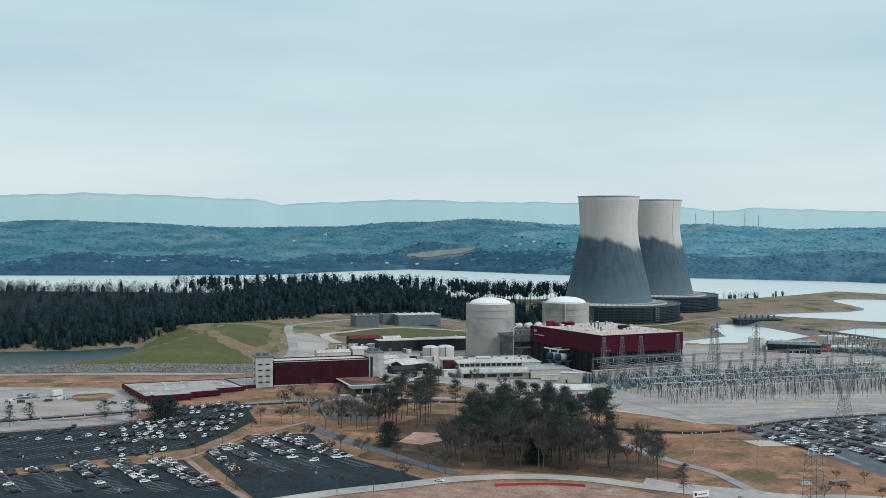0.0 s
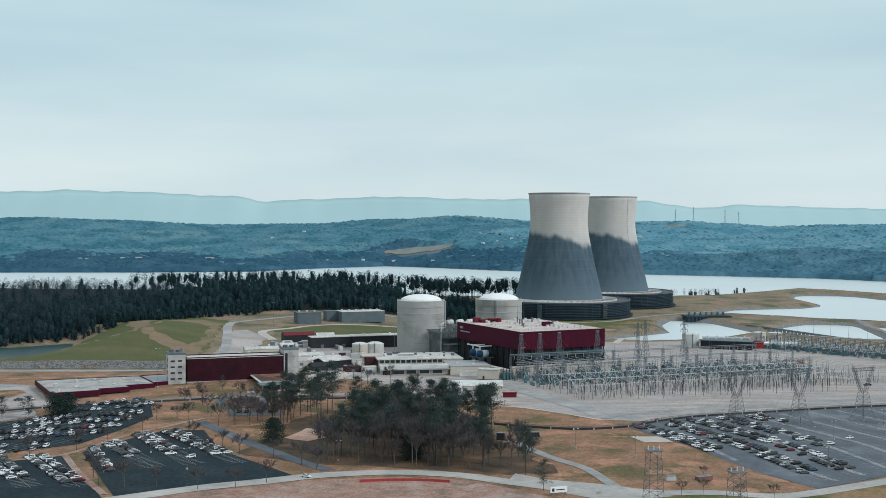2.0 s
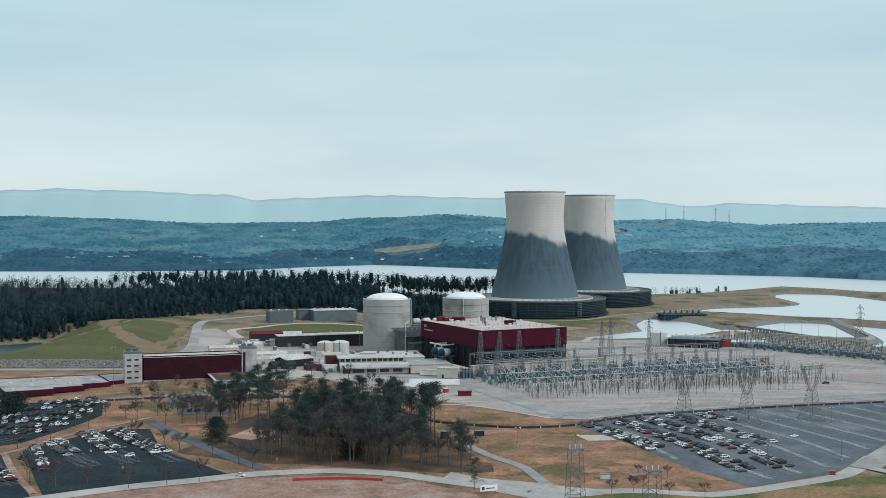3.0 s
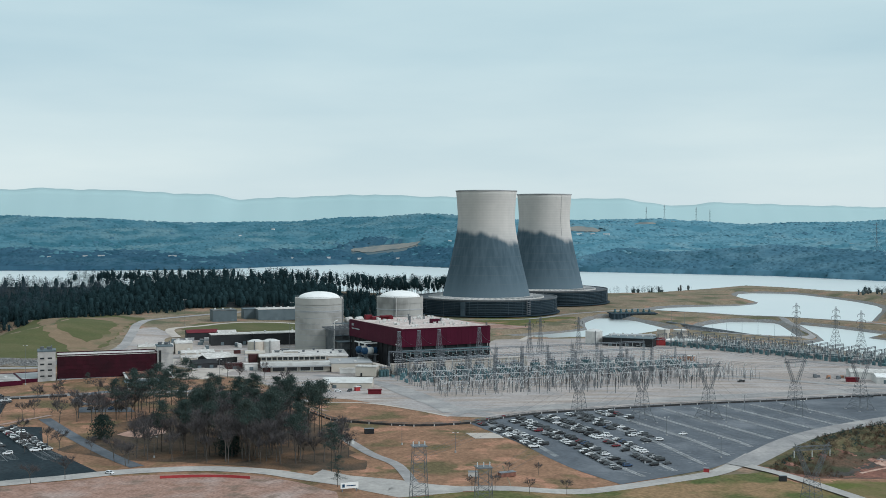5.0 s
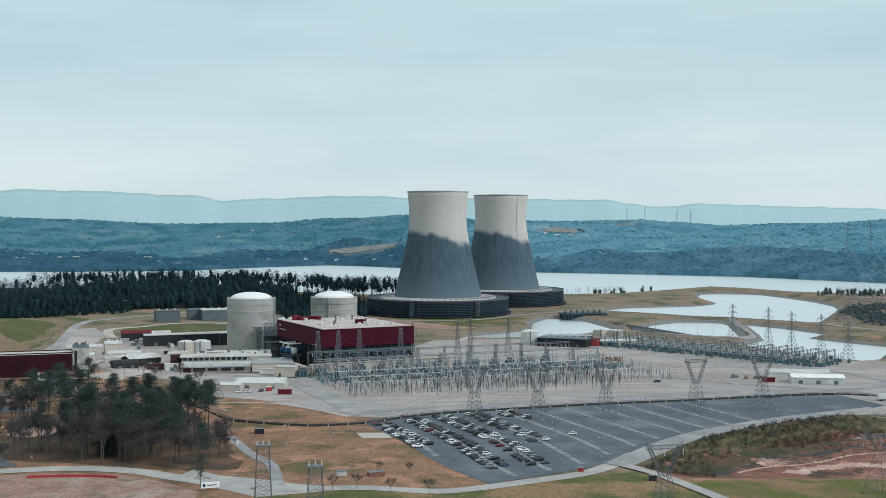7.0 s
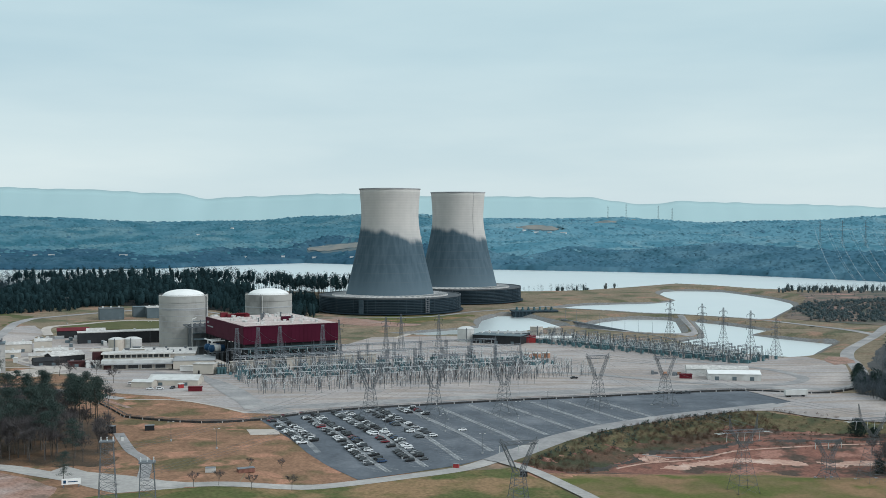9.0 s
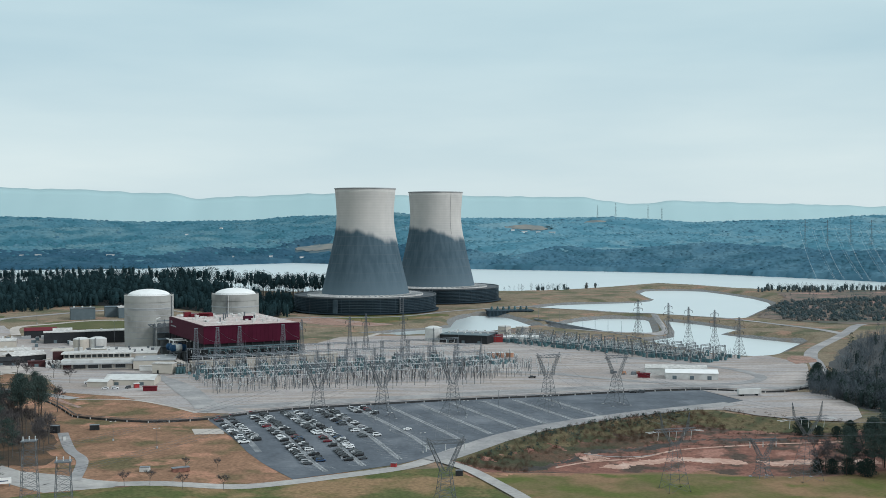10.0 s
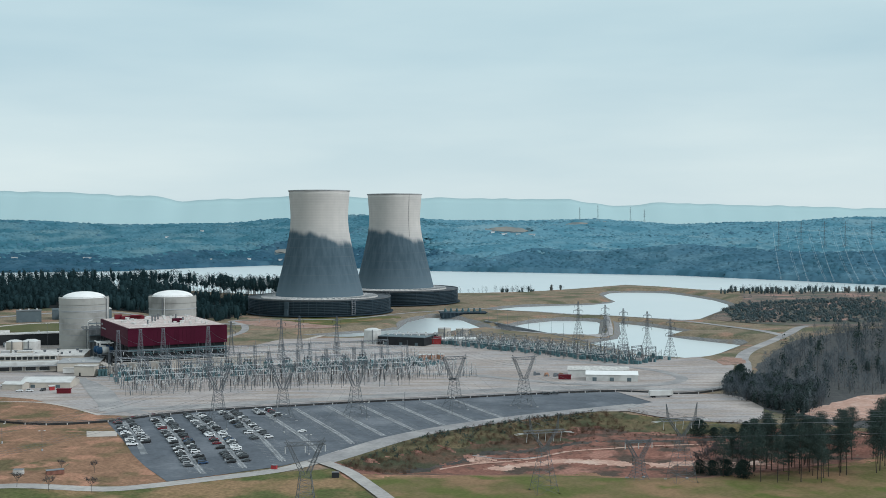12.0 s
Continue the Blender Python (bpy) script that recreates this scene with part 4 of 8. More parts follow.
def cooling_tower(at, label, twist):
    tower = thing("cooling_tower", label, "cooling tower", "pair of cooling towers", (at[0], at[1], 2.0))
    shell = Shape().revolve([(r, z) for r, z in PROFILE] + [(r - 0.9, z) for r, z in PROFILE[::-1]], 96, closed=True)
    part("shell", shell, m_shell, tower, "board-marked concrete shell, dark and damp below", True)
    part("rim", Shape().revolve([(34.7, 137.2), (35.5, 137.6), (35.5, 138.6), (33.6, 138.6), (33.6, 137.2)], 96, closed=True), m_concrete, tower, "thin projecting concrete rim")
    R = 81.6
    part("basin", Shape().revolve([(40, 0), (84.5, 0), (84.5, 1.0), (40, 1.0)], 96, closed=True), m_drum, tower)
    part("louvre_wall", Shape().revolve([(R - 1.5, 1.5), (R - 1.2, 16.4), (R - 5, 16.4), (R - 5.4, 1.5)], 96, closed=True), m_drum, tower, "dark slatted fill wall")
    for k in range(8):
        z = 2.6 + 1.75 * k
        part("louvre", Shape().revolve([(R - 2.9, z + 0.55), (R - 0.3, z), (R - 0.2, z + 0.16), (R - 2.9, z + 0.72)], 96, closed=True), m_louvre, tower, "grey sloping louvre ring")
    part("deck", Shape().revolve([(R - 0.2, 16.3), (R, 17.9), (R - 1.2, 17.9), (R - 1.6, 16.9), (66.5, 16.6), (66.0, 15.6)], 96, closed=True), m_deck, tower, "dark deck with a raised kerb")
    part("inner_roof", Shape().revolve([(66.6, 16.4), (66.6, 17.4), (51.0, 18.6), (51.0, 17.2)], 96, closed=True), m_white, tower, "pale sloping ring roof round the shell")
    col = Shape().box((R - 0.25, 0, 1.5), (0.3, 0.34, 15.0)).mesh("column", m_louvre)
    rib = Shape().box((58.8, 0, 18.05), (14.6, 0.9, 0.55)).mesh("roof_rib", m_concrete)
    for k in range(60):
        ob = part("column", col, None, tower)
        ob.matrix_basis = pose(0, 0, 0, 0, 0, 6.0 * k + 1.1)
    for k in range(60):
        ob = part("roof_rib", rib, None, tower)
        ob.matrix_basis = pose(0, 0, 0, 0, 0, 6.0 * k)
    stair = Shape()
    for k in range(7):
        stair.box((0, -R - 1.1, 1.5 + 2.2 * k), (4.0, 1.6, 0.25))
    for x in (-2, 2):
        for y in (-1.9, -0.3):
            stair.box((x, -R + y, 0), (0.3, 0.3, 18.4))
    st = part("stair_tower", stair, m_steel, tower, "steel stair tower on the outer wall")
    st.matrix_basis = pose(0, 0, 0, 0, 0, twist)
    pipe = Shape().box((0, -R - 0.6, 0), (5.2, 1.4, 15.4)).box((0, -R - 2.0, 0), (4.0, 1.4, 8.0))
    pp = part("riser_box", pipe, m_louvre, tower, "blue-grey riser box at the wall foot")
    pp.matrix_basis = pose(0, 0, 0, 0, 0, twist - 52)
    if twist < 0:
        ladder = Shape()
        for (r0, z0), (r1, z1) in zip(PROFILE[8:], PROFILE[9:]):
            ladder.strut((r0 + 0.3, 0, z0), (r1 + 0.3, 0, z1), 0.2)
        lad = part("ladder", ladder, m_darksteel, tower, "dark caged ladder up the shell")
        lad.matrix_basis = pose(0, 0, 0, 0, 0, -58)
    return tower


m_drum = mat("drum_wall", (0.034, 0.054, 0.07), (0.026, 0.043, 0.056), 9, 0.85)
m_louvre = mat("louvre_grey", (0.072, 0.100, 0.120), (0.052, 0.076, 0.094), 14, 0.85, stain=(0.036, 0.054, 0.068), stain_size=22, stain_at=(0.45, 0.6))
m_deck = mat("tower_deck", (0.12, 0.135, 0.145), (0.09, 0.10, 0.11), 8, 0.85)
cooling_tower((229.0, 1322.0), "tall hyperbolic concrete cooling tower with dark stained lower half", 30)
cooling_tower((315.5, 1483.0), "tall hyperbolic concrete cooling tower standing behind the other", -6)


# ---- reactor buildings ----
def reactor(at, side, top):
    r = thing("reactor_building", "round grey concrete reactor building with a white dome", "reactor building", "pair of reactor buildings", (at[0], at[1], 1.5))
    R = 19.2
    part("wall", Shape().revolve([(R, 0), (R, top - 5.6), (R - 0.3, top - 5.6), (R - 0.3, top - 5.1), (R + 0.12, top - 5.1), (R + 0.12, top), (R - 0.9, top), (R - 0.9, top - 1.2), (0.01, top - 1.2)], 72), m_reactor, r, "weathered grey concrete cylinder")
    for z in np.arange(4.5, top - 6, 4.4):
        part("lift_joint", Shape().revolve([(R - 0.02, z), (R + 0.07, z + 0.05), (R + 0.07, z + 0.35), (R - 0.02, z + 0.4)], 72, closed=True), m_concrete, r)
    part("ring_beam", Shape().revolve([(R, top - 10.6), (R + 0.22, top - 10.5), (R + 0.22, top - 9.7), (R, top - 9.6)], 72, closed=True), m_concrete, r)
    part("rim_rail", Shape().revolve([(R - 0.15, top + 0.9), (R - 0.05, top + 0.9), (R - 0.05, top + 1.02), (R - 0.15, top + 1.02)], 48, closed=True), m_darksteel, r, "thin steel rim rail")
    dome = [(16.7 * math.cos(a), top - 0.6 + 5.3 * math.sin(a)) for a in np.linspace(0, math.pi / 2 - 0.02, 14)]
    part("dome", Shape().revolve([(17.0, top - 1.3), (17.0, top - 0.6)] + dome, 72), m_dome, r, "white painted shallow dome", True)
    for da in (0, 5.5):
        part("vent_pipe", Shape().strut((R + 0.5, 0, 6), (R + 0.5, 0, top - 1), 0.32, sides=8).strut((R + 0.5, 0, top - 1), (R - 1.5, 0, top + 0.5), 0.3, sides=8), m_tank if da else m_darksteel, r, "vent pipe on the wall").matrix_basis = pose(0, 0, 0, 0, 0, side + da)
    return r


m_reactor = mat("reactor_concrete", (0.385, 0.38, 0.355), (0.335, 0.332, 0.312), 9, 0.9, bump=0.05, stain=(0.24, 0.235, 0.22), stain_size=17, stain_at=(0.5, 0.68))
reactor((66.0, 927), -16, 42.3)
reactor((130.8, 956), -104, 41.3)


# ---- long blocks ----
def block(parent, name, size, material, at=(0, 0, 0), rz=0.0, label="", top=(1, 1)):
    return part(name, Shape().box(at, size, rz, top), material, parent, label)


def panels(parent, name, w, d, z0, z1, n, m, material, label="", gap=0.08, proud=0.12):
    """Upright cladding panels round a block, each a part."""
    for along, width, count in (("x", w, n), ("y", d, m)):
        for s in (-1, 1):
            step = width / count
            if along == "x":
                me = Shape().box((0, s * (d / 2 + proud / 2), z0), (step - gap, proud, z1 - z0)).mesh(name, material)
            else:
                me = Shape().box((s * (w / 2 + proud / 2), 0, z0), (proud, step - gap, z1 - z0)).mesh(name, material)
            for i in range(count):
                o = -width / 2 + step * (i + 0.5)
                part(name, me, None, parent, label if i == 0 else "").matrix_basis = pose(o if along == "x" else 0, o if along == "y" else 0, 0)


def parapet(parent, w, d, z, h, t, material, name="parapet", label=""):
    s = Shape()
    for x, y, a, b in ((0, -d / 2 + t / 2, w, t), (0, d / 2 - t / 2, w, t), (-w / 2 + t / 2, 0, t, d - 2 * t), (w / 2 - t / 2, 0, t, d - 2 * t)):
        s.box((x, y, z), (a, b, h))
    return part(name, s, material, parent, label)


def roof_units(parent, spots, z, material=None, name="roof_vent"):
    for x, y, a, b, h in spots:
        part(name, Shape().box((x, y, z), (a, b, h * 0.7)).box((x, y, z + h * 0.7), (a * 1.25, b * 1.25, h * 0.3)), material or m_tank, parent)


rnd = random.Random(5)
# turbine hall: near corner T_O, 70 m by 94 m, turned 25 degrees
T_ANG, T_O = 25.0, (132.3, 787.0)
HW, HD, HL, HT = 70.0, 94.0, 16.8, 29.2
tc_ = on_grid(T_O, T_ANG, HW / 2, HD / 2)
hall = thing("turbine_hall", "large maroon clad turbine hall with a flat pale roof", "industrial hall", "", (tc_[0], tc_[1], 1.5), T_ANG)
# solid near-black block and black columns stand in for the open storey's shade
block(hall, "lower_storey", (HW - 3.5, HD - 3, HL), m_dark, label="recessed lower storey, its shade put into near-black colour")
for sx in (-1, 1):
    for k in range(12):
        block(hall, "column", (0.7, 0.7, HL), m_black, (sx * (HW / 2 - 0.8), -HD / 2 + 1.2 + (HD - 2.4) / 11 * k, 0))
for k in range(9):
    block(hall, "column", (0.7, 0.7, HL), m_black, (-HW / 2 + 1 + (HW - 2) / 8 * k, -HD / 2 + 0.7, 0))
for k in range(8):
    block(hall, "wall_panel", (7.6, 0.5, 4.0), m_black, (-HW / 2 + 5.2 + 8.5 * k, -HD / 2 + 1.3, 5.0 + 1.6 * (k % 2)))
block(hall, "floor_beam", (HW - 1, 0.9, 0.9), m_teal, (0, -HD / 2 + 0.6, HL - 3.2), label="blue-green steel beam")
block(hall, "upper_storey", (HW - 0.4, HD - 0.4, HT - HL - 1.0), m_maroon, (0, 0, HL))
panels(hall, "cladding_panel", HW - 0.4, HD - 0.4, HL + 0.05, HT - 1.1, 24, 32, m_maroon, "ribbed maroon cladding")
edge = Shape()
for k in range(6):
    a = math.pi / 2 * k / 5
    edge.box((0, 0, HT - 1.1 + 0.9 * math.sin(a)), (HW - 1.2 * (1 - math.cos(a)), HD - 1.2 * (1 - math.cos(a)), 0.22))
part("roof_edge", edge, m_maroon, hall, "rounded maroon roof edge")
block(hall, "roof", (HW - 2.6, HD - 2.6, 0.3), m_hallroof, (0, 0, HT - 0.15), label="pale pinkish gravel roof")
spots = [(rnd.uniform(-28, 28), rnd.uniform(-36, 40), rnd.uniform(0.9, 2.0), rnd.uniform(0.9, 2.0), rnd.uniform(0.9, 2.0)) for _ in range(44)]
roof_units(hall, spots, HT + 0.1)
for x, y, h in ((-8, -4, 4.6), (2, 20, 4.0), (12, -14, 3.4), (-3, 8, 3.6), (16, 22, 3.0), (-14, -16, 2.6)):
    part("exhaust_pipe", Shape().cyl((x, y, HT + 0.1), 0.55, h, 10).cyl((x, y, HT + 0.1 + h), 0.8, 0.4, 10), m_darksteel, hall)
part("roof_house", Shape().box((8, -12, HT + 0.1), (6.5, 4, 3.0)), m_maroon, hall, "small maroon roof house")
part("roof_house", Shape().box((-14, 34, HT + 0.1), (17, 6, 2.4)).box((-24, 36, HT + 0.1), (5, 4, 3.6)).box((-12, 30, HT + 2.5), (9, 3, 0.8)), m_redroof, hall, "long red roof house")
part("mast", Shape().strut((8, 30, HT), (8, 30, HT + 13), 0.2, 0.08, 5), m_darksteel, hall, "slim roof mast")
sign = Shape()
for x, z, w, h in ((0, 2.4, 4.0, 1.6), (0.0, 0, 2.2, 0.8), (2.7, 0, 2.0, 0.8), (5.2, 0, 2.8, 0.8), (8.6, 0, 2.8, 0.8), (12.0, 0, 2.6, 0.8)):
    sign.box((-HW / 2 - 0.15, HD / 2 - 6 - x - w / 2, HT - 6.5 + z), (0.3, w, h))
part("sign_bars", sign, m_paint, hall, "white sign bars on the cladding")
pipe = Shape()
yf = -HD / 2 - 2.2
for z in (3.5, 8.0, 12.5):
    pipe.strut((-HW / 2 + 3, yf, z), (HW / 2 - 2, yf, z), 0.4, sides=6)
for k in range(12):
    x0 = -HW / 2 + 3 + 5.9 * k
    pipe.strut((x0, yf, 0), (x0, yf, 14.5), 0.25)
    pipe.strut((x0, yf, 12.5), (x0 + 3, yf, 8), 0.2)
    pipe.strut((x0, yf + 1.8, 14.5), (x0 + 1.5, yf - 4.5, 8.5), 0.22)
part("pipe_rack", pipe, m_teal, hall, "blue-green pipe rack before the lower storey")

# service block with open steel decks between the reactor and the hall
aux = thing("auxiliary_building", "dark stepped service block with open steel decks and rails", "industrial building", "", (86, 895, 1.5), 20.0)
block(aux, "main_block", (24, 26, 20), m_auxgrey, (4, 6, 0))
block(aux, "low_block", (20, 14, 11), m_auxgrey, (4, -12, 0))
block(aux, "rear_block", (58, 24, 21), m_auxgrey, (36, 40, 0))
parapet(aux, 24.6, 26.6, 20, 0.9, 0.4, m_darksteel)
for k in range(4):
    part("roof_tank", Shape().lying((14 + 9 * k, 34, 23.6), (19 + 9 * k, 37, 23.6), 2.3), m_tank, aux, "white lying tank on the roof", True)
for z, y0, d in ((6.0, -20.5, 3.0), (11.4, -14.0, 14.0), (15.5, -9.0, 5.0), (24.5, -7.5, 5.0)):
    block(aux, "deck", (24, d, 0.35), m_greyclad, (3, y0, z), label="grey steel deck")
    for h in (0.6, 1.2):
        part("rail", Shape().strut((-9, y0 - d / 2, z + h), (15, y0 - d / 2, z + h), 0.07), m_steel, aux)
for x in (-9, -3, 3, 9, 15):
    part("frame_post", Shape().box((x, -10.2, 0), (0.45, 0.45, 26)).box((x, -21.5, 0), (0.4, 0.4, 7.2)), m_darksteel, aux)
for k in range(5):
    block(aux, "pipe_vent", (1.6, 2.0, 2.4), m_darksteel, (-5 + 4 * k, 2, 20))
part("pipe_bend", Shape().strut((-9.5, -11, 2), (-9.5, -11, 26.5), 0.5, sides=8).strut((-9.5, -11, 26.5), (-6, -9, 27.5), 0.5, sides=8), m_tank, aux, "tall pale riser pipe")

# blue and white heat exchangers on a raised frame beside the hall
for k in range(2):
    p = on_grid(T_O, T_ANG, -6.5, 36.5 + 10.5 * k)
    ex = thing("heat_exchanger", "blue and white lying pressure vessel on a tall frame", "pressure vessel", "vessels beside the hall", (p[0], p[1], 1.3), T_ANG)
    part("vessel", Shape().lying((-6.5, 0, 11.6), (3.6, 0, 11.6), 2.5, 16), m_bluetank, ex, "blue lying vessel", True)
    part("vessel_band", Shape().lying((-3.6, 0, 11.6), (0.8, 0, 11.6), 2.62, 16), m_tank, ex, "white insulated band", True)
    part("frame", Shape().box((-4.5, 0, 0), (0.6, 4.4, 9.6)).box((2.2, 0, 0), (0.6, 4.4, 9.6)).box((-1, 0, 8.6), (11, 5.4, 0.5)), m_darksteel, ex)
    part("pipe", Shape().strut((-5, 0, 13.6), (-5, 0, 16.8), 0.7, sides=8).strut((-5, 0, 16.8), (4.4, 0, 16.8), 0.7, sides=8).strut((-5, 0, 16.8), (-5, 8, 16.8), 0.7, sides=8), m_tank, ex, "white overhead pipe")

# office building with window bands
O_ANG = 17.0
OF_ANG = 8.0
oc = on_grid((37.0, 783.0), OF_ANG, 23.5, 0)
office = thing("office_building", "cream two-storey office building with pale stepped flat roofs", "office building", "", (oc[0], oc[1], 1.6), OF_ANG)
block(office, "ground_storey", (46.5, 22, 4.6), m_cream, (0, 11.6, 0))
block(office, "canopy", (48, 3.0, 0.7), m_concrete, (0, -0.9, 3.9), label="projecting concrete canopy")
block(office, "terrace_wall", (47.4, 11.5, 2.0), m_tank, (0, 5.6, 4.6), label="pale terrace parapet")
block(office, "upper_storey", (44.5, 14, 4.6), m_cream, (-1, 18.4, 5.0))
block(office, "roof_slab", (47.5, 17, 0.8), m_white, (-1, 17.6, 9.6), label="pale overhanging roof slab")
for k in range(12):
    block(office, "upper_window", (2.7, 0.15, 2.0), m_glass, (-21.4 + 3.7 * k, 11.3, 7.2))
    block(office, "window_post", (0.5, 0.3, 2.4), m_tank, (-19.55 + 3.7 * k, 11.2, 7.0))
for k, w_ in enumerate((8.0, 7.0, 7.0, 7.0)):
    w = block(office, "window", (w_, 0.15, 2.6), m_glass, (-11.5 + 9.0 * k, 0.5, 0.9))
    if k:
        part("window_frame", Shape().box((-11.5 + 9.0 * k, 0.42, 0.7), (w_ + 0.6, 0.24, 0.3)).box((-11.5 + 9.0 * k, 0.42, 3.5), (w_ + 0.6, 0.24, 0.3)).box((-11.5 + 9.0 * k - w_ / 2, 0.42, 0.9), (0.4, 0.24, 2.6)).box((-11.5 + 9.0 * k + w_ / 2, 0.42, 0.9), (0.4, 0.24, 2.6)), m_tank, w)
block(office, "entrance", (5, 1.0, 3.4), m_brick, (-19.5, 0.2, 0))
block(office, "rear_wing", (52, 40, 7.6), m_cream, (12, 46, 0))
block(office, "rear_roof", (53, 41, 0.5), m_white, (12, 46, 7.6), label="wide pale roof with vents")
block(office, "roof_house", (10, 6, 3.0), m_cream, (-2, 31, 8.1))
block(office, "roof_house_cap", (10.6, 6.6, 0.3), m_white, (-2, 31, 11.1))
block(office, "side_wing", (28, 32, 5.6), m_cream, (38.2, 14, 0))
block(office, "side_roof", (28.6, 32.6, 0.5), m_concrete, (38.2, 14, 5.6))
block(office, "brick_stair", (6, 12, 10.5), m_brick, (-28.5, 24, 0), label="dark brick stair block")
block(office, "stair_roof", (14, 15, 0.6), m_cream, (-27, 31, 10.5), label="pale cream roof of the stair block")
block(office, "stair_rear", (12, 11, 10.4), m_cream, (-26, 34, 0))
roof_units(office, [(-8, 35, 1.4, 1.4, 1.4), (8, 52, 1.6, 1.6, 1.4), (22, 34, 1.8, 1.8, 1.6), (30, 58, 1.6, 1.6, 1.4), (-5, 60, 5, 2.4, 1.6), (16, 62, 1.4, 1.4, 1.4), (34, 44, 2.0, 1.6, 1.6), (4, 40, 1.2, 1.2, 1.2), (18, 46, 1.2, 1.2, 1.2), (27, 40, 1.2, 1.2, 1.2), (-11, 52, 3.4, 2.0, 1.4)], 8.1, m_darksteel)
roof_units(office, [(31, 10, 1.6, 1.6, 1.2), (41, 2, 1.4, 1.4, 1.0), (45, 20, 1.6, 1.6, 1.2)], 6.1)

# cream pump house and low wall by the hall
p = (109.5, 768.5)
ph = thing("switch_house", "small cream flat-roofed switch house", "shed", "", (p[0], p[1], 1.5), -12)
block(ph, "body", (14, 8, 6.4), m_cream)
block(ph, "roof", (14.6, 8.6, 0.4), m_white, (0, 0, 6.4))
block(ph, "door", (1.2, 0.12, 2.2), m_dark, (-3, -4.06, 0))
lw = thing("low_wall_building", "long low cream building with a pale roof", "shed", "", (96.5, 781, 1.5), 2)
block(lw, "body", (12, 3.0, 3.2), m_tank)
block(lw, "roof", (12.4, 3.4, 0.35), m_white, (0, 0, 3.2))
dl = thing("duct_gallery", "long pinkish concrete duct gallery", "gallery", "", (*on_grid(T_O, T_ANG, 42, -7.5), 1.4), T_ANG)
block(dl, "body", (106, 4, 6.6), m_cream)
block(dl, "roof", (107, 5, 0.4), m_concrete_path, (0, 0, 6.6))
for k in range(15):
    block(dl, "pier", (0.8, 0.5, 6.6), m_concrete, (-50 + 7.1 * k, -2.2, 0))
dl2 = thing("duct_gallery", "pale concrete ramp gallery along the hall", "gallery", "", (*on_grid(T_O, T_ANG, -14, 22), 1.4), T_ANG)
block(dl2, "body", (3.6, 62, 5.0), m_cream)
block(dl2, "roof", (4.4, 63, 0.4), m_concrete_path, (0, 0, 5.0))

# administration wing with two white stair towers
W_ANG = 17.2
wz = 5.0
wc = on_grid((-83.0, 726.0), W_ANG, 30.5, 8.5)
wing = thing("administration_wing", "long windowless dark maroon building between two white stair towers", "office building", "", (wc[0], wc[1], wz), W_ANG)
block(wing, "plinth", (61, 17.4, 1.0), m_concrete, (0, 0, -0.4))
block(wing, "body", (60.5, 16.6, 14.2), m_maroon_dark, (0, 0, 0.6))
for j in range(5):
    for k in range(16):
        block(wing, "facade_panel", (3.7, 0.14, 2.66), m_maroon_dark, (-28.2 + 3.76 * k, -8.42, 0.8 + 2.76 * j))
block(wing, "roof", (61.2, 17.2, 0.4), m_white, (0, 0, 14.8), label="pale roof with dark red kerb")
parapet(wing, 61.2, 17.2, 15.2, 0.6, 0.4, m_maroon_dark)
for s, w, d, h, dx in ((-1, 10.6, 12.5, 18.6, -36.6), (1, 9.6, 12.0, 19.2, 35.6)):
    tw = block(wing, "stair_tower", (w, d, h), m_render, (dx, -3.0, -0.6), label="weathered pale stair tower")
    block(wing, "tower_cornice", (w + 0.5, d + 0.5, 0.9), m_greyclad, (dx, -3.0, h - 0.6))
    roof_units(wing, [(dx - 2.5, -4, 1.6, 1.6, 2.2), (dx + 1.5, -2, 2.4, 1.8, 1.8), (dx + 3, -5.5, 0.6, 0.6, 3.0), (dx - 3.4, -1, 0.7, 0.7, 1.8)], h, m_darksteel, "roof_unit")
    for j in range(4):
        if s < 0:
            for x in (-2.6, 1.9):
                block(wing, "tower_window", (2.5, 0.16, 0.95), m_glass, (dx + x, -9.33, 2.4 + 3.7 * j))
            block(wing, "tower_window", (0.16, 4.2, 2.1), m_glass, (dx - 5.33, -3.5, 1.6 + 3.9 * j))
        else:
            block(wing, "floor_line", (w + 0.1, 0.2, 0.18), m_concrete, (dx, -9.05, 3.2 + 3.7 * j))
    if s > 0:
        block(wing, "dark_slot", (1.6, 0.2, 16.5), m_dark, (dx - 3.2, -9.06, 0))

# low maroon-edged building beside it, in four steps
L_ANG, L_O = 26.0, (-150.6, 672.2)


def stepped(u0, u1, v0, v1, top, label, roof, deep, posts_):
    w, d = u1 - u0, v1 - v0
    c = on_grid(L_O, L_ANG, (u0 + u1) / 2, (v0 + v1) / 2)
    o = thing("warehouse", label, "warehouse", "maroon-edged stores", (c[0], c[1], 0.0), L_ANG)
    block(o, "body", (w - 2.4, d - 2.4, top - 0.9), m_auxgrey)
    parapet(o, w, d, top - deep, deep, 0.4, m_maroon, "fascia", "maroon roof fascia")
    block(o, "roof", (w - 0.8, d - 0.8, 0.3), roof, (0, 0, top - 0.75), label="weathered pale flat roof")
    for k in range(posts_):
        block(o, "column", (0.5, 0.5, top - deep), m_tank, (-w / 2 + 0.4, -d / 2 + 1 + (d - 2) * k / max(1, posts_ - 1), 0))
    return o


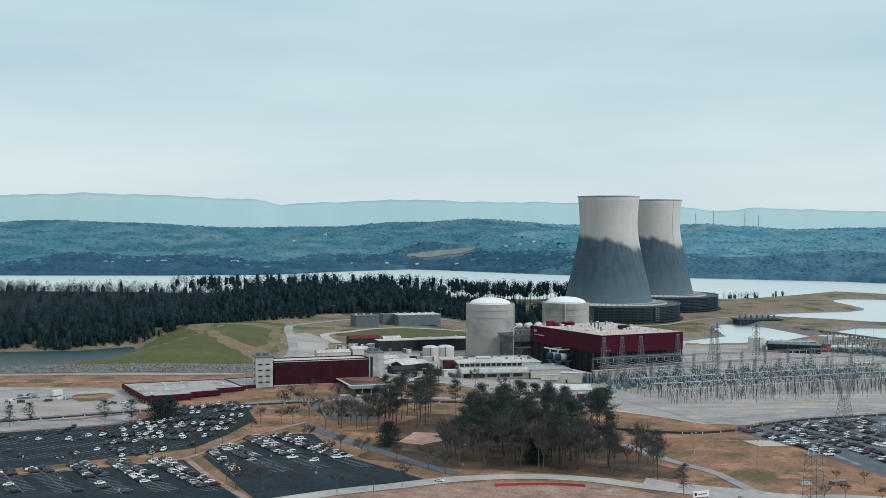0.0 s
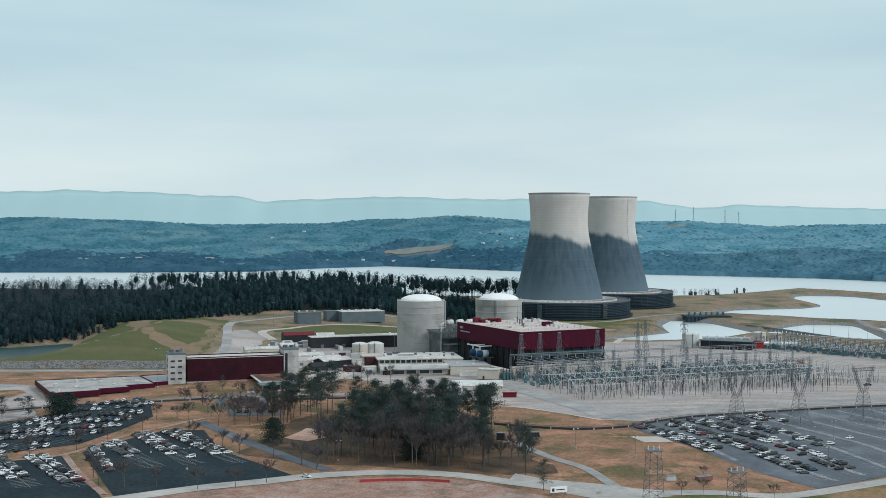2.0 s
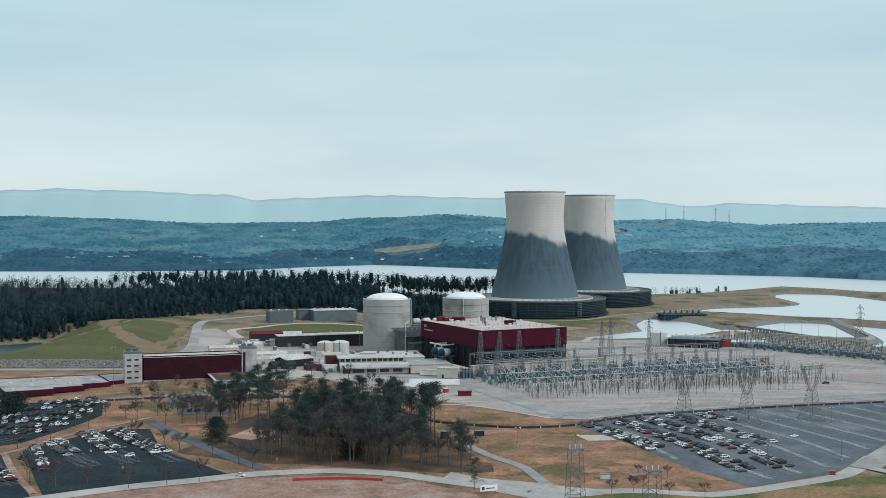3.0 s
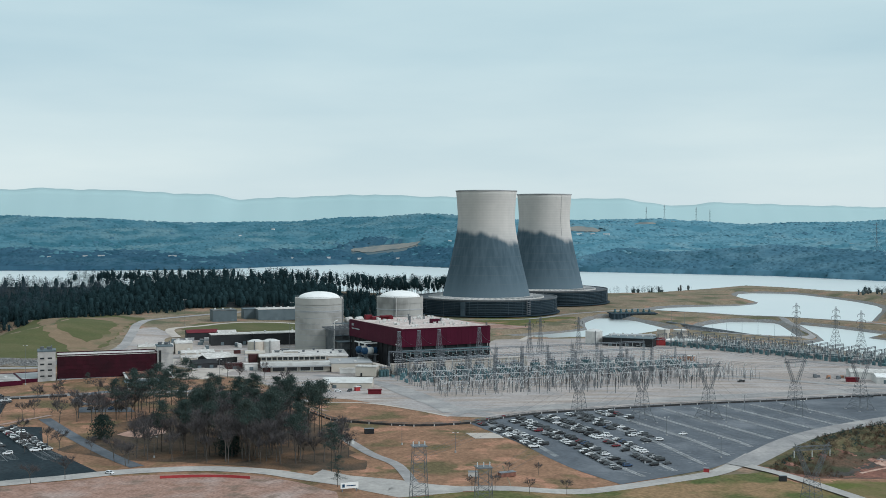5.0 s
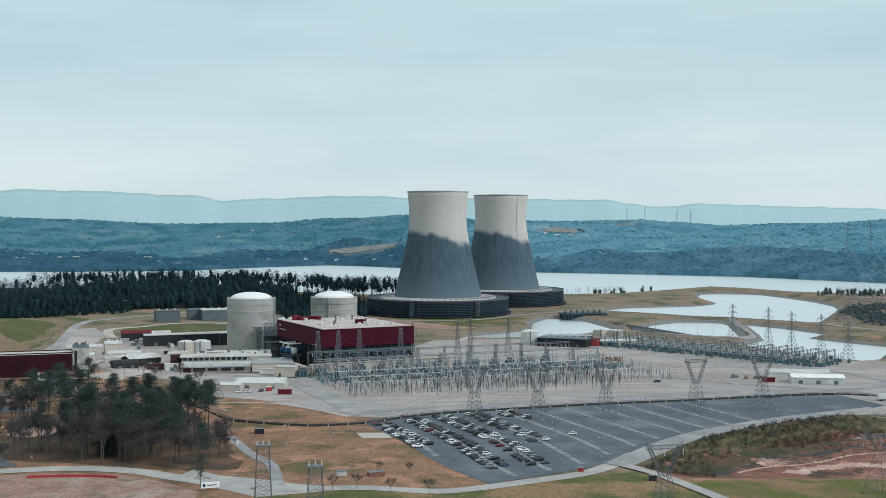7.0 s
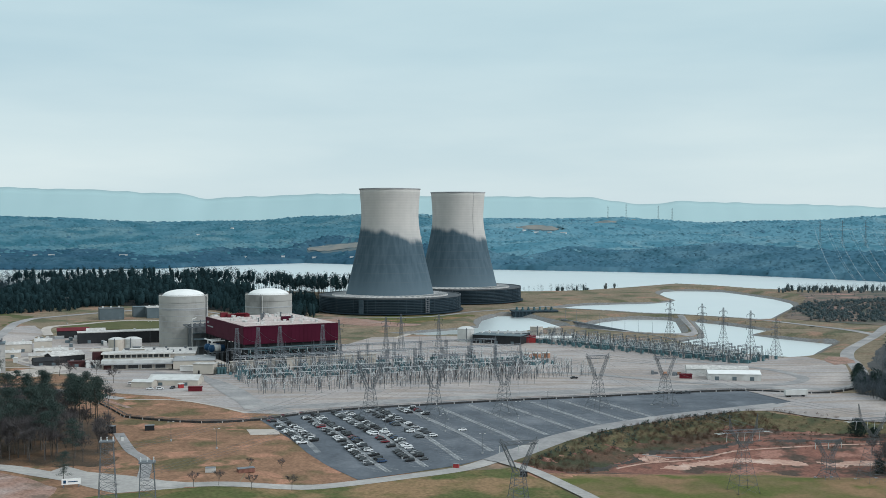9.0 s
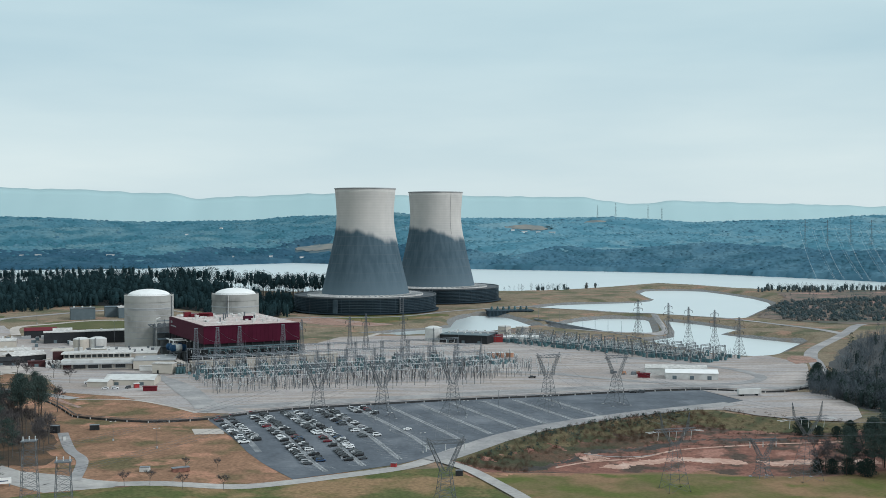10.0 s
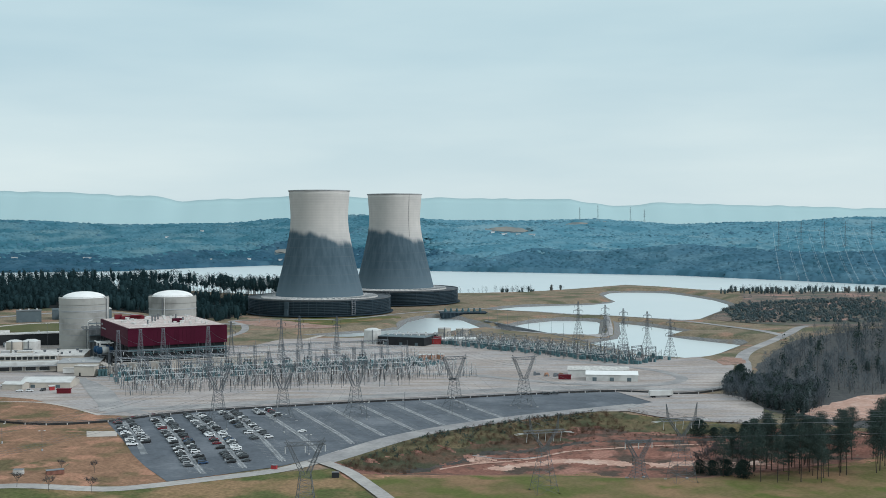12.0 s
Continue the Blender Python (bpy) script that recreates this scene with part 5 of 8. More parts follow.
lw_c = on_grid(L_O, L_ANG, 0, 0)
low = thing("warehouse", "low warehouse with a stepped maroon fascia and wide pale roof", "warehouse", "maroon-edged stores", (lw_c[0], lw_c[1], 0.0), L_ANG)
edge_ = [(0, 0), (28, 0), (28, 6), (46, 6), (46, 14), (63, 14), (63, 54), (0, 61)]
part("body", Shape().prism([(2, 2), (27, 2), (27, 8), (45, 8), (45, 16), (61, 16), (61, 52), (2, 59)], 0, 5.8), m_auxgrey, low)
part("roof", Shape().prism([(0.3, 0.3), (27.7, 0.3), (27.7, 6.3), (45.7, 6.3), (45.7, 14.3), (62.7, 14.3), (62.7, 53.7), (0.3, 60.6)], 5.9, 6.4), m_oldroof, low, "wide weathered grey roof")
for (ax, ay), (bx, by) in zip(edge_, edge_[1:] + edge_[:1]):
    part("fascia", Shape().box(((ax + bx) / 2, (ay + by) / 2, 3.8), (math.hypot(bx - ax, by - ay) + 0.4, 0.5, 2.9), math.degrees(math.atan2(by - ay, bx - ax))), m_maroon, low, "maroon roof fascia")
for k in range(9):
    part("column", Shape().box((0.9, 2 + 7.0 * k, 0), (0.6, 0.6, 3.9)), m_tank, low)
roof_units(low, [(8, 34, 1.6, 1.6, 1.0), (22, 42, 1.4, 1.4, 0.9), (18, 22, 2, 1.4, 1.0), (6, 10, 1.2, 1.2, 0.8), (23, 52, 1.2, 1.2, 0.8), (35, 36, 1.4, 1.4, 0.9), (40, 20, 1.4, 1.4, 0.8), (34, 50, 1.2, 1.2, 0.8), (56, 34, 1.4, 1.4, 0.9), (51, 44, 1.2, 1.2, 0.8)], 6.4)
stepped(63.6, 82, 20, 56, 6.6, "maroon-edged annex beside the stair tower", m_concrete, 3.0, 0)


# ---- sheds, tanks and small buildings ----
def shed(at, size, ang, wall, roof, label, z=None, pitch=0.0, doors=0, name="shed", category="shed", vents=0, group=""):
    w, d, h = size
    z = z_at(*at) if z is None else z
    o = thing(name, label, category, group, (at[0], at[1], z - 0.1), ang)
    block(o, "body", (w, d, h), wall)
    if pitch:
        r = Shape()
        ww, dd = w / 2 + 0.3, d / 2 + 0.3
        vs = [(-ww, -dd, h), (ww, -dd, h), (ww, 0, h + pitch), (-ww, 0, h + pitch), (-ww, dd, h), (ww, dd, h)]
        r.add(vs + [(x, y, zz - 0.25) for x, y, zz in vs], [(0, 1, 2, 3), (3, 2, 5, 4), (7, 6, 9, 8), (8, 9, 10, 11), (0, 6, 7, 1), (4, 5, 11, 10), (0, 3, 9, 6), (3, 4, 10, 9), (1, 7, 8, 2), (2, 8, 11, 5)])
        part("roof", r, roof, o)
        part("gable", Shape().add([(-w / 2, -d / 2, h), (-w / 2, d / 2, h), (-w / 2, 0, h + pitch - 0.3), (w / 2, -d / 2, h), (w / 2, d / 2, h), (w / 2, 0, h + pitch - 0.3)], [(0, 2, 1), (3, 4, 5)]), wall, o)
    else:
        block(o, "roof", (w + 0.6, d + 0.6, 0.45), roof, (0, 0, h))
    for k in range(doors):
        block(o, "door", (min(2.6, w / doors * 0.5), 0.15, min(2.6, h * 0.6)), m_greyclad, (-w / 2 + w / doors * (k + 0.5), -d / 2 - 0.08, 0))
    for k in range(vents):
        block(o, "roof_vent", (1.6, 1.4, 1.3), m_tank, (-w / 2 + w / vents * (k + 0.5), d * 0.15, h + 0.4 + pitch * 0.6))
    return o


def tank(at, r, h, material, label, z=None, cone=0.25, group=""):
    z = z_at(*at) if z is None else z
    o = thing("storage_tank", label, "tank", group, (at[0], at[1], z - 0.1))
    part("shell", Shape().revolve([(0.01, 0), (r, 0), (r, h)], 32), material, o, smooth=False)
    part("roof", Shape().revolve([(r + 0.1, h - 0.1), (r + 0.1, h + 0.15), (r * 0.5, h + r * cone * 0.8), (0.01, h + r * cone)], 32), m_tank, o, "pale conical tank roof")
    for k in range(3):
        part("stiffener", Shape().revolve([(r, h * (k + 1) / 4), (r + 0.14, h * (k + 1) / 4), (r + 0.14, h * (k + 1) / 4 + 0.2), (r, h * (k + 1) / 4 + 0.2)], 32), material, o)
    part("ladder", Shape().box((0, -r - 0.3, 0), (0.6, 0.35, h + 1)), m_darksteel, o)
    return o


shed((-43, 1136), (23, 20, 10.8), 18, m_greyclad, m_auxgrey, "grey clad square shed with a white door", doors=3, vents=3)
shed((8, 1160), (44, 22, 10.8), 18, m_greyclad, m_white, "long grey clad shed with a pale roof", doors=6, vents=6)
shed((-21, 1163), (14, 14, 9.6), 18, m_greyclad, m_greyclad, "tall grey stair block beside the shed")
shed((-8, 957), (36, 14, 8.5), 17, m_black, m_white, "black clad workshop with a white roof", doors=2)
shed((30, 966), (46, 16, 9.5), 17, m_black, m_white, "long black clad workshop with a white roof", vents=2)
shed((-14, 966), (15, 15, 7), 17, m_black, m_white, "black gabled hall with a white roof", pitch=3.5)
shed((-38, 985), (26, 14, 6), 17, m_black, m_redroof, "low shed with a dark red roof", pitch=2.2)
tank((18, 905), 6.3, 9.5, m_cream, "round cream storage tank with a pale roof", group="tanks by the office")
tank((29.5, 909), 7.0, 9.5, m_tank, "round grey-white storage tank with a pale roof", group="tanks by the office")
for at_, size_, ang_, lab_ in (((-58, 895), (26, 13, 6.5), 16, "white metal warehouse with a low pitched roof"), ((-38, 902), (13, 16, 8.5), 16, "taller white metal warehouse with pitched roof"), ((-66, 862), (15, 8, 4.0), 16, "small white shed with pitched roof"), ((-50, 850), (22, 9, 4.0), 16, "long low white shed with pitched roof"),
                                ((-20, 862), (24, 12, 5.0), 17, "cream low warehouse with pale roof"), ((-4, 846), (20, 10, 4.5), 17, "pale low store with a pitched roof"), ((-18, 830), (16, 10, 4.0), 17, "small pale flat-roofed office hut")):
    shed(at_, size_, ang_, m_cream, m_white, lab_, doors=2, vents=2, pitch=1.6)
shed((2, 820), (24, 13, 5.5), 40, m_dark, m_white, "entrance hall with a pale pitched roof", pitch=2.0)
shed((-4, 796), (17, 9, 3.4), 28, m_black, m_black, "dark gatehouse with a steep dark roof", pitch=2.4, doors=2, name="gatehouse", category="gatehouse")
shed((17, 795), (11, 7, 3.6), 17, m_brick, m_brick, "dark red brick guard building", doors=1)
shed((29, 792), (9, 5, 4.4), 17, m_tank, m_white, "white site trailer by the gate", doors=1)
vis = thing("visitor_pavilion", "low pavilion with a flat pale-edged roof and glass canopy", "pavilion", "", (-27, 728, z_at(-27, 728)), 17)
block(vis, "body", (22, 34, 2.8), m_dark)
block(vis, "roof", (29, 42, 0.5), m_tank, (0, 0, 2.8), label="flat roof with a white edge")
block(vis, "roof_bed", (26, 39, 0.2), m_redclay, (0, 0, 3.3), label="reddish gravel roof bed")
block(vis, "canopy", (24, 12, 0.35), m_greyclad, (-4, -27, 2.6), label="pale glazed entrance canopy")
for k in range(5):
    block(vis, "post", (0.35, 0.35, 2.6), m_tank, (-14.5 + 5.3 * k, -32, 0))
for k in range(4):
    block(vis, "garden_wall", (6.0, 0.4, 0.9), m_tank, (-22 + 9 * k, -40 - (k % 2) * 3, 0))
cl = random.Random(23)
for k_ in range(46):
    x_, y_ = cl.uniform(-66, 36), cl.uniform(800, 985)
    if k_ % 3 == 2:
        x_, y_ = on_grid((48.0, 766.0), O_ANG, cl.uniform(52, 86), cl.uniform(-4, 60))
    w_, m__, lb_ = cl.choice(((6.0, m_tank, "white site container standing on the paving"), (4.0, m_greyclad, "grey equipment cabinet on the paving"), (7.5, m_concrete, "pale concrete store box beside the paths"), (3.0, m_darksteel, "dark steel equipment skid on the paving"), (5.0, m_brick, "dark red container on the paving")))
    o_ = thing("container", lb_, "container", "plant yard containers", (x_, y_, z_at(x_, y_)), O_ANG + cl.choice((0, 90)))
    h_ = cl.uniform(2.2, 3.6)
    block(o_, "body", (w_, cl.uniform(2.2, 3.4), h_), m__)
    block(o_, "lid", (w_ * 1.03, 2.3, 0.2), m_tank if k_ % 2 else m_concrete, (0, 0, h_))
# white tents and yard sheds
shed((82, 709), (13, 9, 3.6), -10, m_cream, m_tank, "white fabric store with a low roof", pitch=1.2)
shed((99, 722), (31, 18, 3.6), -2, m_cream, m_tank, "large white fabric store with a low pitched roof", pitch=2.4, doors=2)
shed((116.5, 690), (8, 2.6, 2.6), 0, m_redroof, m_redroof, "dark red steel container", name="container", category="container")
shed((105.5, 703), (3, 2.2, 2.6), 30, m_red, m_tank, "small red and white equipment box", name="container", category="container")
shed((455, 731), (33, 16, 4.4), -10, m_tank, m_dome, "long white metal shed in the gravel yard", pitch=1.6, doors=3)
shed((450, 752), (40, 15, 4.8), -10, m_tank, m_white, "white metal shed behind the other", pitch=1.6, doors=1)
shed((425, 735), (8, 3, 2.7), -12, m_redroof, m_redroof, "dark red steel container", name="container", category="container")
tank((296, 974), 7.2, 11, m_tank, "white round tank with a domed roof", cone=0.28)
tank((357.6, 983), 5.6, 11.5, m_cream, "cream round tank beside the intake", cone=0.12, group="cream tanks")
tank((373.5, 989), 5.6, 10.5, m_cream, "cream round tank beside the intake", cone=0.12, group="cream tanks")
shed((324, 960), (42, 20, 7.0), -24, m_black, m_greyclad, "black clad pump hall with vents", vents=6, doors=3)
shed((334, 1000), (40, 12, 5.0), -10, m_black, m_concrete, "long dark hall with a grey roof", vents=5)
shed((347, 962), (14, 8, 5), -5, m_red, m_redroof, "red shed with a curved roof", pitch=1.5)
shed((370, 966), (30, 8, 4), -5, m_tank, m_dome, "white shed beside the tanks", pitch=1.2)
for k_ in range(3):
    tank((335 + 7.0 * k_, 850 + 1 * k_), 3.0, 3.8, m_orange, "squat orange-brown tank in the switchyard", cone=0.1, group="orange tanks")
# pumping station at the intake
ps = thing("pumping_station", "grey concrete intake pumping station with a row of motors", "pumping station", "", (392, 1290, -4.5), 4)
block(ps, "body", (50, 18, 6.4), m_louvre)
block(ps, "deck", (53, 21, 0.8), m_louvre, (0, 0, 6.4))
for k in range(12):
    block(ps, "buttress", (1.0, 1.6, 6.2), m_louvre, (-23.5 + 4.27 * k, -9.8, 0))
for k in range(7):
    part("pump_motor", Shape().cyl((-20 + 6.6 * k, 0, 7.2), 1.6, 2.0, 12).cyl((-20 + 6.6 * k, 0, 9.2), 1.0, 2.0, 12), m_teal, ps, "blue-green pump motor")


# ---- trees ----
rng = np.random.default_rng(11)


def slivers(base, tip, width):
    """Thin triangles from base to tip, as arrays."""
    side = np.cross(tip - base, rng.normal(size=base.shape))
    side = side / (np.linalg.norm(side, axis=1, keepdims=True) + 1e-9) * (width[:, None] if np.ndim(width) else width)
    return np.stack([base - side / 2, base + side / 2, tip], 1)


def tufts(centre, size):
    """Loose triangles about each centre."""
    n = len(centre)
    d = rng.normal(size=(n, 3, 3))
    d = d / np.linalg.norm(d, axis=2, keepdims=True)
    return centre[:, None, :] + d * (np.reshape(size, (-1, 1, 1)) if np.ndim(size) else size)


def tri_mesh(name, tris, material):
    tris = tris.reshape(-1, 3)
    return raw_mesh(name, tris, np.arange(len(tris)).reshape(-1, 3), material)


def limb(shape, p, d, length, r, depth, rnd, tips, spread=0.6, up=0.15):
    """A bending limb that forks."""
    q = p + d * length
    shape.strut(p, q, r, r * 0.62, 5 if depth > 1 else 3)
    tips.append((q, d, depth))
    if depth == 0:
        return
    for _ in range(rnd.choice((2, 3)) if depth > 1 else 3):
        nd = (d + Vector((rnd.gauss(0, spread), rnd.gauss(0, spread), rnd.gauss(0, spread * 0.6) + up))).normalized()
        limb(shape, p + d * length * rnd.uniform(0.55, 1.0), nd, length * rnd.uniform(0.55, 0.8), r * 0.55, depth - 1, rnd, tips, spread, up)


def bare_tree(seed, h, wide=0.6, name="bare_tree", label="leafless grey deciduous tree in winter"):
    rnd = random.Random(seed)
    o = thing(name, label, "tree")
    trunk, tips = Shape(), []
    top = h * 0.42
    bend = Vector((rnd.uniform(-0.4, 0.4), rnd.uniform(-0.4, 0.4), top))
    trunk.strut((0, 0, -0.3), bend * 0.5, h * 0.022, h * 0.018, 7).strut(bend * 0.5, bend, h * 0.018, h * 0.014, 7)
    for k in range(6):
        a = k * 2.4 + rnd.uniform(-0.4, 0.4)
        d = Vector((math.cos(a) * wide, math.sin(a) * wide, 1.0)).normalized()
        limb(trunk, bend * rnd.uniform(0.7, 1.0), d, h * rnd.uniform(0.2, 0.27), h * 0.010, 2, rnd, tips)
    part("trunk", trunk, m_palebark, o, "forked grey trunk")
    ends = np.array([tuple(t[0]) for t in tips for _ in range(16)])
    dirs = np.array([tuple(t[1]) for t in tips for _ in range(16)])
    tw = ends + (dirs * 0.8 + rng.normal(size=ends.shape) * 0.55 + np.array([0, 0, 0.25])) * h * 0.095
    part("crown", tri_mesh("crown", slivers(ends, tw, h * 0.0062), m_twig), None, o)
    return o


def pine_tree(seed, h, bare=0.45, wide=0.17, name="pine_tree", label="tall dark green pine with a bare lower trunk", dense=1.0):
    rnd = random.Random(seed)
    o = thing(name, label, "tree")
    trunk = Shape()
    lean = [Vector((rnd.uniform(-0.25, 0.25) * k, rnd.uniform(-0.25, 0.25) * k, h * k / 4 - (0.3 if k == 0 else 0))) for k in range(5)]
    for k in range(4):
        trunk.strut(lean[k], lean[k + 1], h * 0.0135 * (1 - k * 0.2), h * 0.0135 * (0.8 - k * 0.2), 6)
    limbs, cs = trunk, []
    n = int(26 * dense)
    for k in range(n):
        f = bare + (1 - bare) * (k + rnd.random()) / n
        a = rnd.uniform(0, 6.283)
        reach = h * wide * math.sin(math.pi * min(1.0, (f - bare) / (1 - bare) * 0.66 + 0.28)) * rnd.uniform(0.5, 1.25)
        p = Vector((lean[2].x * f, lean[2].y * f, h * f * 0.95))
        q = p + Vector((math.cos(a) * reach, math.sin(a) * reach, reach * rnd.uniform(0.1, 0.5)))
        limbs.strut(p, q, h * 0.0035, h * 0.0018, 3)
        for t in (0.4, 0.7, 1.0):
            c = p.lerp(q, t)
            cs.append((c.x + rnd.gauss(0, 0.35), c.y + rnd.gauss(0, 0.35), c.z + rnd.gauss(0.2, 0.3), 0.7 + 0.45 * t))
    for _ in range(int(8 * dense)):
        cs.append((rnd.gauss(0, 0.9), rnd.gauss(0, 0.9), h * rnd.uniform(0.9, 1.0), 0.9))
    for _ in range(3):
        f, a = rnd.uniform(bare * 0.5, bare), rnd.uniform(0, 6.28)
        limbs.strut((0, 0, h * f), (math.cos(a) * 1.3, math.sin(a) * 1.3, h * f + 0.4), h * 0.003, h * 0.001, 3)
    part("trunk", trunk, m_bark, o)
    cs = np.array(cs)
    k = 70
    cen = np.repeat(cs[:, :3], k, 0) + rng.normal(size=(len(cs) * k, 3)) * np.array([0.85, 0.85, 0.34]) * (h / 22) * np.repeat(cs[:, 3], k)[:, None]
    part("crown", tri_mesh("crown", tufts(cen, 0.25 * (h / 22) * rng.uniform(0.55, 1.25, len(cen))), m_pine), None, o, "dark needle clumps with gaps")
    return o


def cedar_tree(seed, h, wide=0.32, name="cedar_tree", label="dense dark evergreen tree with branches to the ground"):
    rnd = random.Random(seed)
    o = thing(name, label, "tree")
    part("trunk", Shape().strut((0, 0, -0.3), (0, 0, h * 0.85), h * 0.02, h * 0.004, 6), m_bark, o)
    n, tiers = 5000, 15
    f = rng.random(n) ** 0.85
    bough = np.floor(f * tiers) / tiers
    a = rng.uniform(0, 6.283, n)
    lump = 0.85 + 0.2 * np.sin(a * 3 + bough * 17 + seed) + 0.14 * np.sin(a * 5 - bough * 31)
    r = h * wide * 1.35 * np.sqrt(np.clip(1 - (2 * f - 0.85) ** 2 / 1.35, 0, 1)) * rng.random(n) ** 0.55 * lump
    cen = np.stack([r * np.cos(a), r * np.sin(a), h * (0.06 + 0.92 * f) - 0.06 * r + rng.normal(0, 0.02 * h, n)], 1)
    part("crown", tri_mesh("crown", tufts(cen, h * 0.036 * rng.uniform(0.6, 1.3, n)), m_cedar), None, o, "dense dark foliage with an uneven edge")
    return o


def plant(proto, spots, group, lo=0.85, hi=1.15, seed=1):
    """Stands a tree and its copies on the ground at the given places."""
    rnd = random.Random(seed)
    tagged(proto, group=group)
    for i, (x, y) in enumerate(spots):
        s = rnd.uniform(lo, hi)
        m = pose(x, y, z_at(x, y), 0, 0, rnd.uniform(0, 360)) @ Matrix.Diagonal((s * rnd.uniform(0.92, 1.08), s * rnd.uniform(0.92, 1.08), s, 1))
        if i == len(spots) - 1:
            proto.matrix_basis = m
        else:
            copy_thing(proto, m)


def scatter(poly, n, gap, seed, avoid=()):
    """Places within an outline, no two nearer than gap."""
    rnd, out = random.Random(seed), []
    x0, x1 = min(p[0] for p in poly), max(p[0] for p in poly)
    y0, y1 = min(p[1] for p in poly), max(p[1] for p in poly)
    for _ in range(n * 40):
        if len(out) == n:
            break
        x, y = rnd.uniform(x0, x1), rnd.uniform(y0, y1)
        if signed(poly, np.float64(x), np.float64(y)) > 0 or any(signed(list(q), np.float64(x), np.float64(y)) < 0 for q in avoid):
            continue
        if all((x - a) ** 2 + (y - b) ** 2 > gap * gap for a, b in out):
            out.append((x, y))
    return out


GROVE = [(14, 522), (46, 500), (84, 486), (98, 498), (96, 545), (84, 596), (60, 622), (36, 604), (26, 566), (16, 540)]
GROVE_LEFT = [(-18, 592), (2, 582), (14, 600), (14, 640), (-8, 648), (-22, 625)]
spots = scatter(GROVE, 36, 6.8, 3)
for k in range(5):
    plant(pine_tree(20 + k, 21.5 + 1.2 * k, 0.54 + 0.04 * (k % 3), 0.18 + 0.015 * (k % 3)), spots[k::5], "pines of the grove", 0.85, 1.15, k)
spots = scatter([(14, 500), (60, 490), (92, 482), (98, 500), (96, 560), (84, 616), (46, 610), (26, 560)], 92, 3.8, 9)
for k in range(5):
    plant(bare_tree(40 + k, 15 + 1.5 * k, 0.42, label="slender leafless tree among the pines"), spots[k::5], "bare trees of the grove", 0.75, 1.15, k)
spots = scatter(GROVE_LEFT, 11, 7.5, 5)
for k in range(2):
    plant(pine_tree(60 + k, 22 + 2 * k, 0.42, 0.27, label="broad dark green pine with a full crown"), spots[k::2], "broad pines", 0.9, 1.2, k)
spots = scatter([(-34, 578), (-10, 586), (-2, 604), (-8, 642), (-36, 622)], 18, 4.5, 6)
for k in range(2):
    plant(bare_tree(70 + k, 15, 0.5), spots[k::2], "bare trees by the lane", 0.8, 1.2, k)
plant(pine_tree(80, 20, 0.45, 0.24, label="single broad pine beside the lane"), [(27, 640), (104, 474)], "single pines", 0.9, 1.1, 3)
plant(pine_tree(83, 13, 0.22, 0.3, label="single bushy pine at the road junction"), [(108, 446)], "single pines", 0.95, 1.0, 13)
plant(pine_tree(84, 11, 0.2, 0.3, label="single bushy pine beside the pavilion"), [(-56, 697)], "single pines", 0.8, 0.9, 14)
plant(cedar_tree(81, 13, 0.42, label="broad dark round-headed evergreen tree"), [(-8, 544), (57, 508)], "dark evergreens", 0.85, 1.1, 4)
plant(cedar_tree(82, 11, 0.44, label="dark bushy evergreen beside the car park"), [(-131, 620), (-128, 627)], "car park evergreens", 0.95, 1.1, 5)
plant(pine_tree(87, 10.5, 0.14, 0.34, label="dark spreading evergreen beside the car park", dense=1.6), [(-158, 612), (-144, 612), (-195, 606), (-204, 602), (-137, 630)], "car park evergreens", 0.8, 1.15, 15)
lot_spots = [(-95, 527), (-86, 547), (-77, 579), (-76, 606), (-65, 605), (-59, 605), (-41, 588), (-43, 453), (-55, 451), (-34, 513), (-20, 516), (-1, 460), (17, 485), (-12, 452), (-85, 584), (-46, 546), (-30, 532), (-68, 640), (-60, 652), (-48, 640), (-40, 660),
             (-30, 650), (-22, 640), (-68, 682), (-39, 612), (10, 494), (17, 490), (-4, 509), (-52, 622), (-110, 508), (-140, 494), (-72, 470), (-66, 455), (-26, 448), (-14, 600), (-34, 622), (44, 742), (30, 734), (60, 722), (20, 745)]
for k in range(3):
    plant(bare_tree(90 + k, 9.5, 0.75, label="small leafless tree beside the car park"), lot_spots[k::3], "car park trees", 0.95, 1.45, 30 + k)
plant(bare_tree(99, 6.5, 0.7, label="small leafless tree in the brown field"), [(177, 471), (190, 474), (197, 441), (182, 437), (169, 440), (160, 437)], "field trees", 0.85, 1.15, 66)
spots = scatter([(98, 480), (112, 486), (116, 512), (104, 530)], 6, 3.5, 8)
plant(bare_tree(96, 15, 0.4, label="slender leafless tree at the edge of the grove"), spots, "bare trees by the field", 0.8, 1.15, 6)
# pines and brush at the power line meadow
spots = scatter([(455, 458), (480, 452), (545, 456), (545, 520), (480, 490)], 32, 5.0, 12)
for k in range(3):
    plant(pine_tree(100 + k, 19 + 1.5 * k, 0.38, 0.18, label="tall pine at the edge of the meadow"), spots[k::3], "meadow pines", 0.85, 1.2, 40 + k)
spots = scatter([(446, 448), (470, 444), (500, 446), (510, 476), (470, 486), (448, 474)], 24, 4.6, 61)
for k in range(2):
    plant(pine_tree(110 + k, 18 + 2 * k, 0.4, 0.2, label="tall pine in the thicket at the meadow edge"), spots[k::2], "meadow pines", 0.85, 1.15, 62 + k)
plant(bare_tree(115, 11, 0.6, label="leafless tree in the thicket at the meadow edge"), scatter([(440, 470), (500, 470), (510, 520), (450, 515)], 22, 5, 63), "thicket trees", 0.8, 1.2, 64)
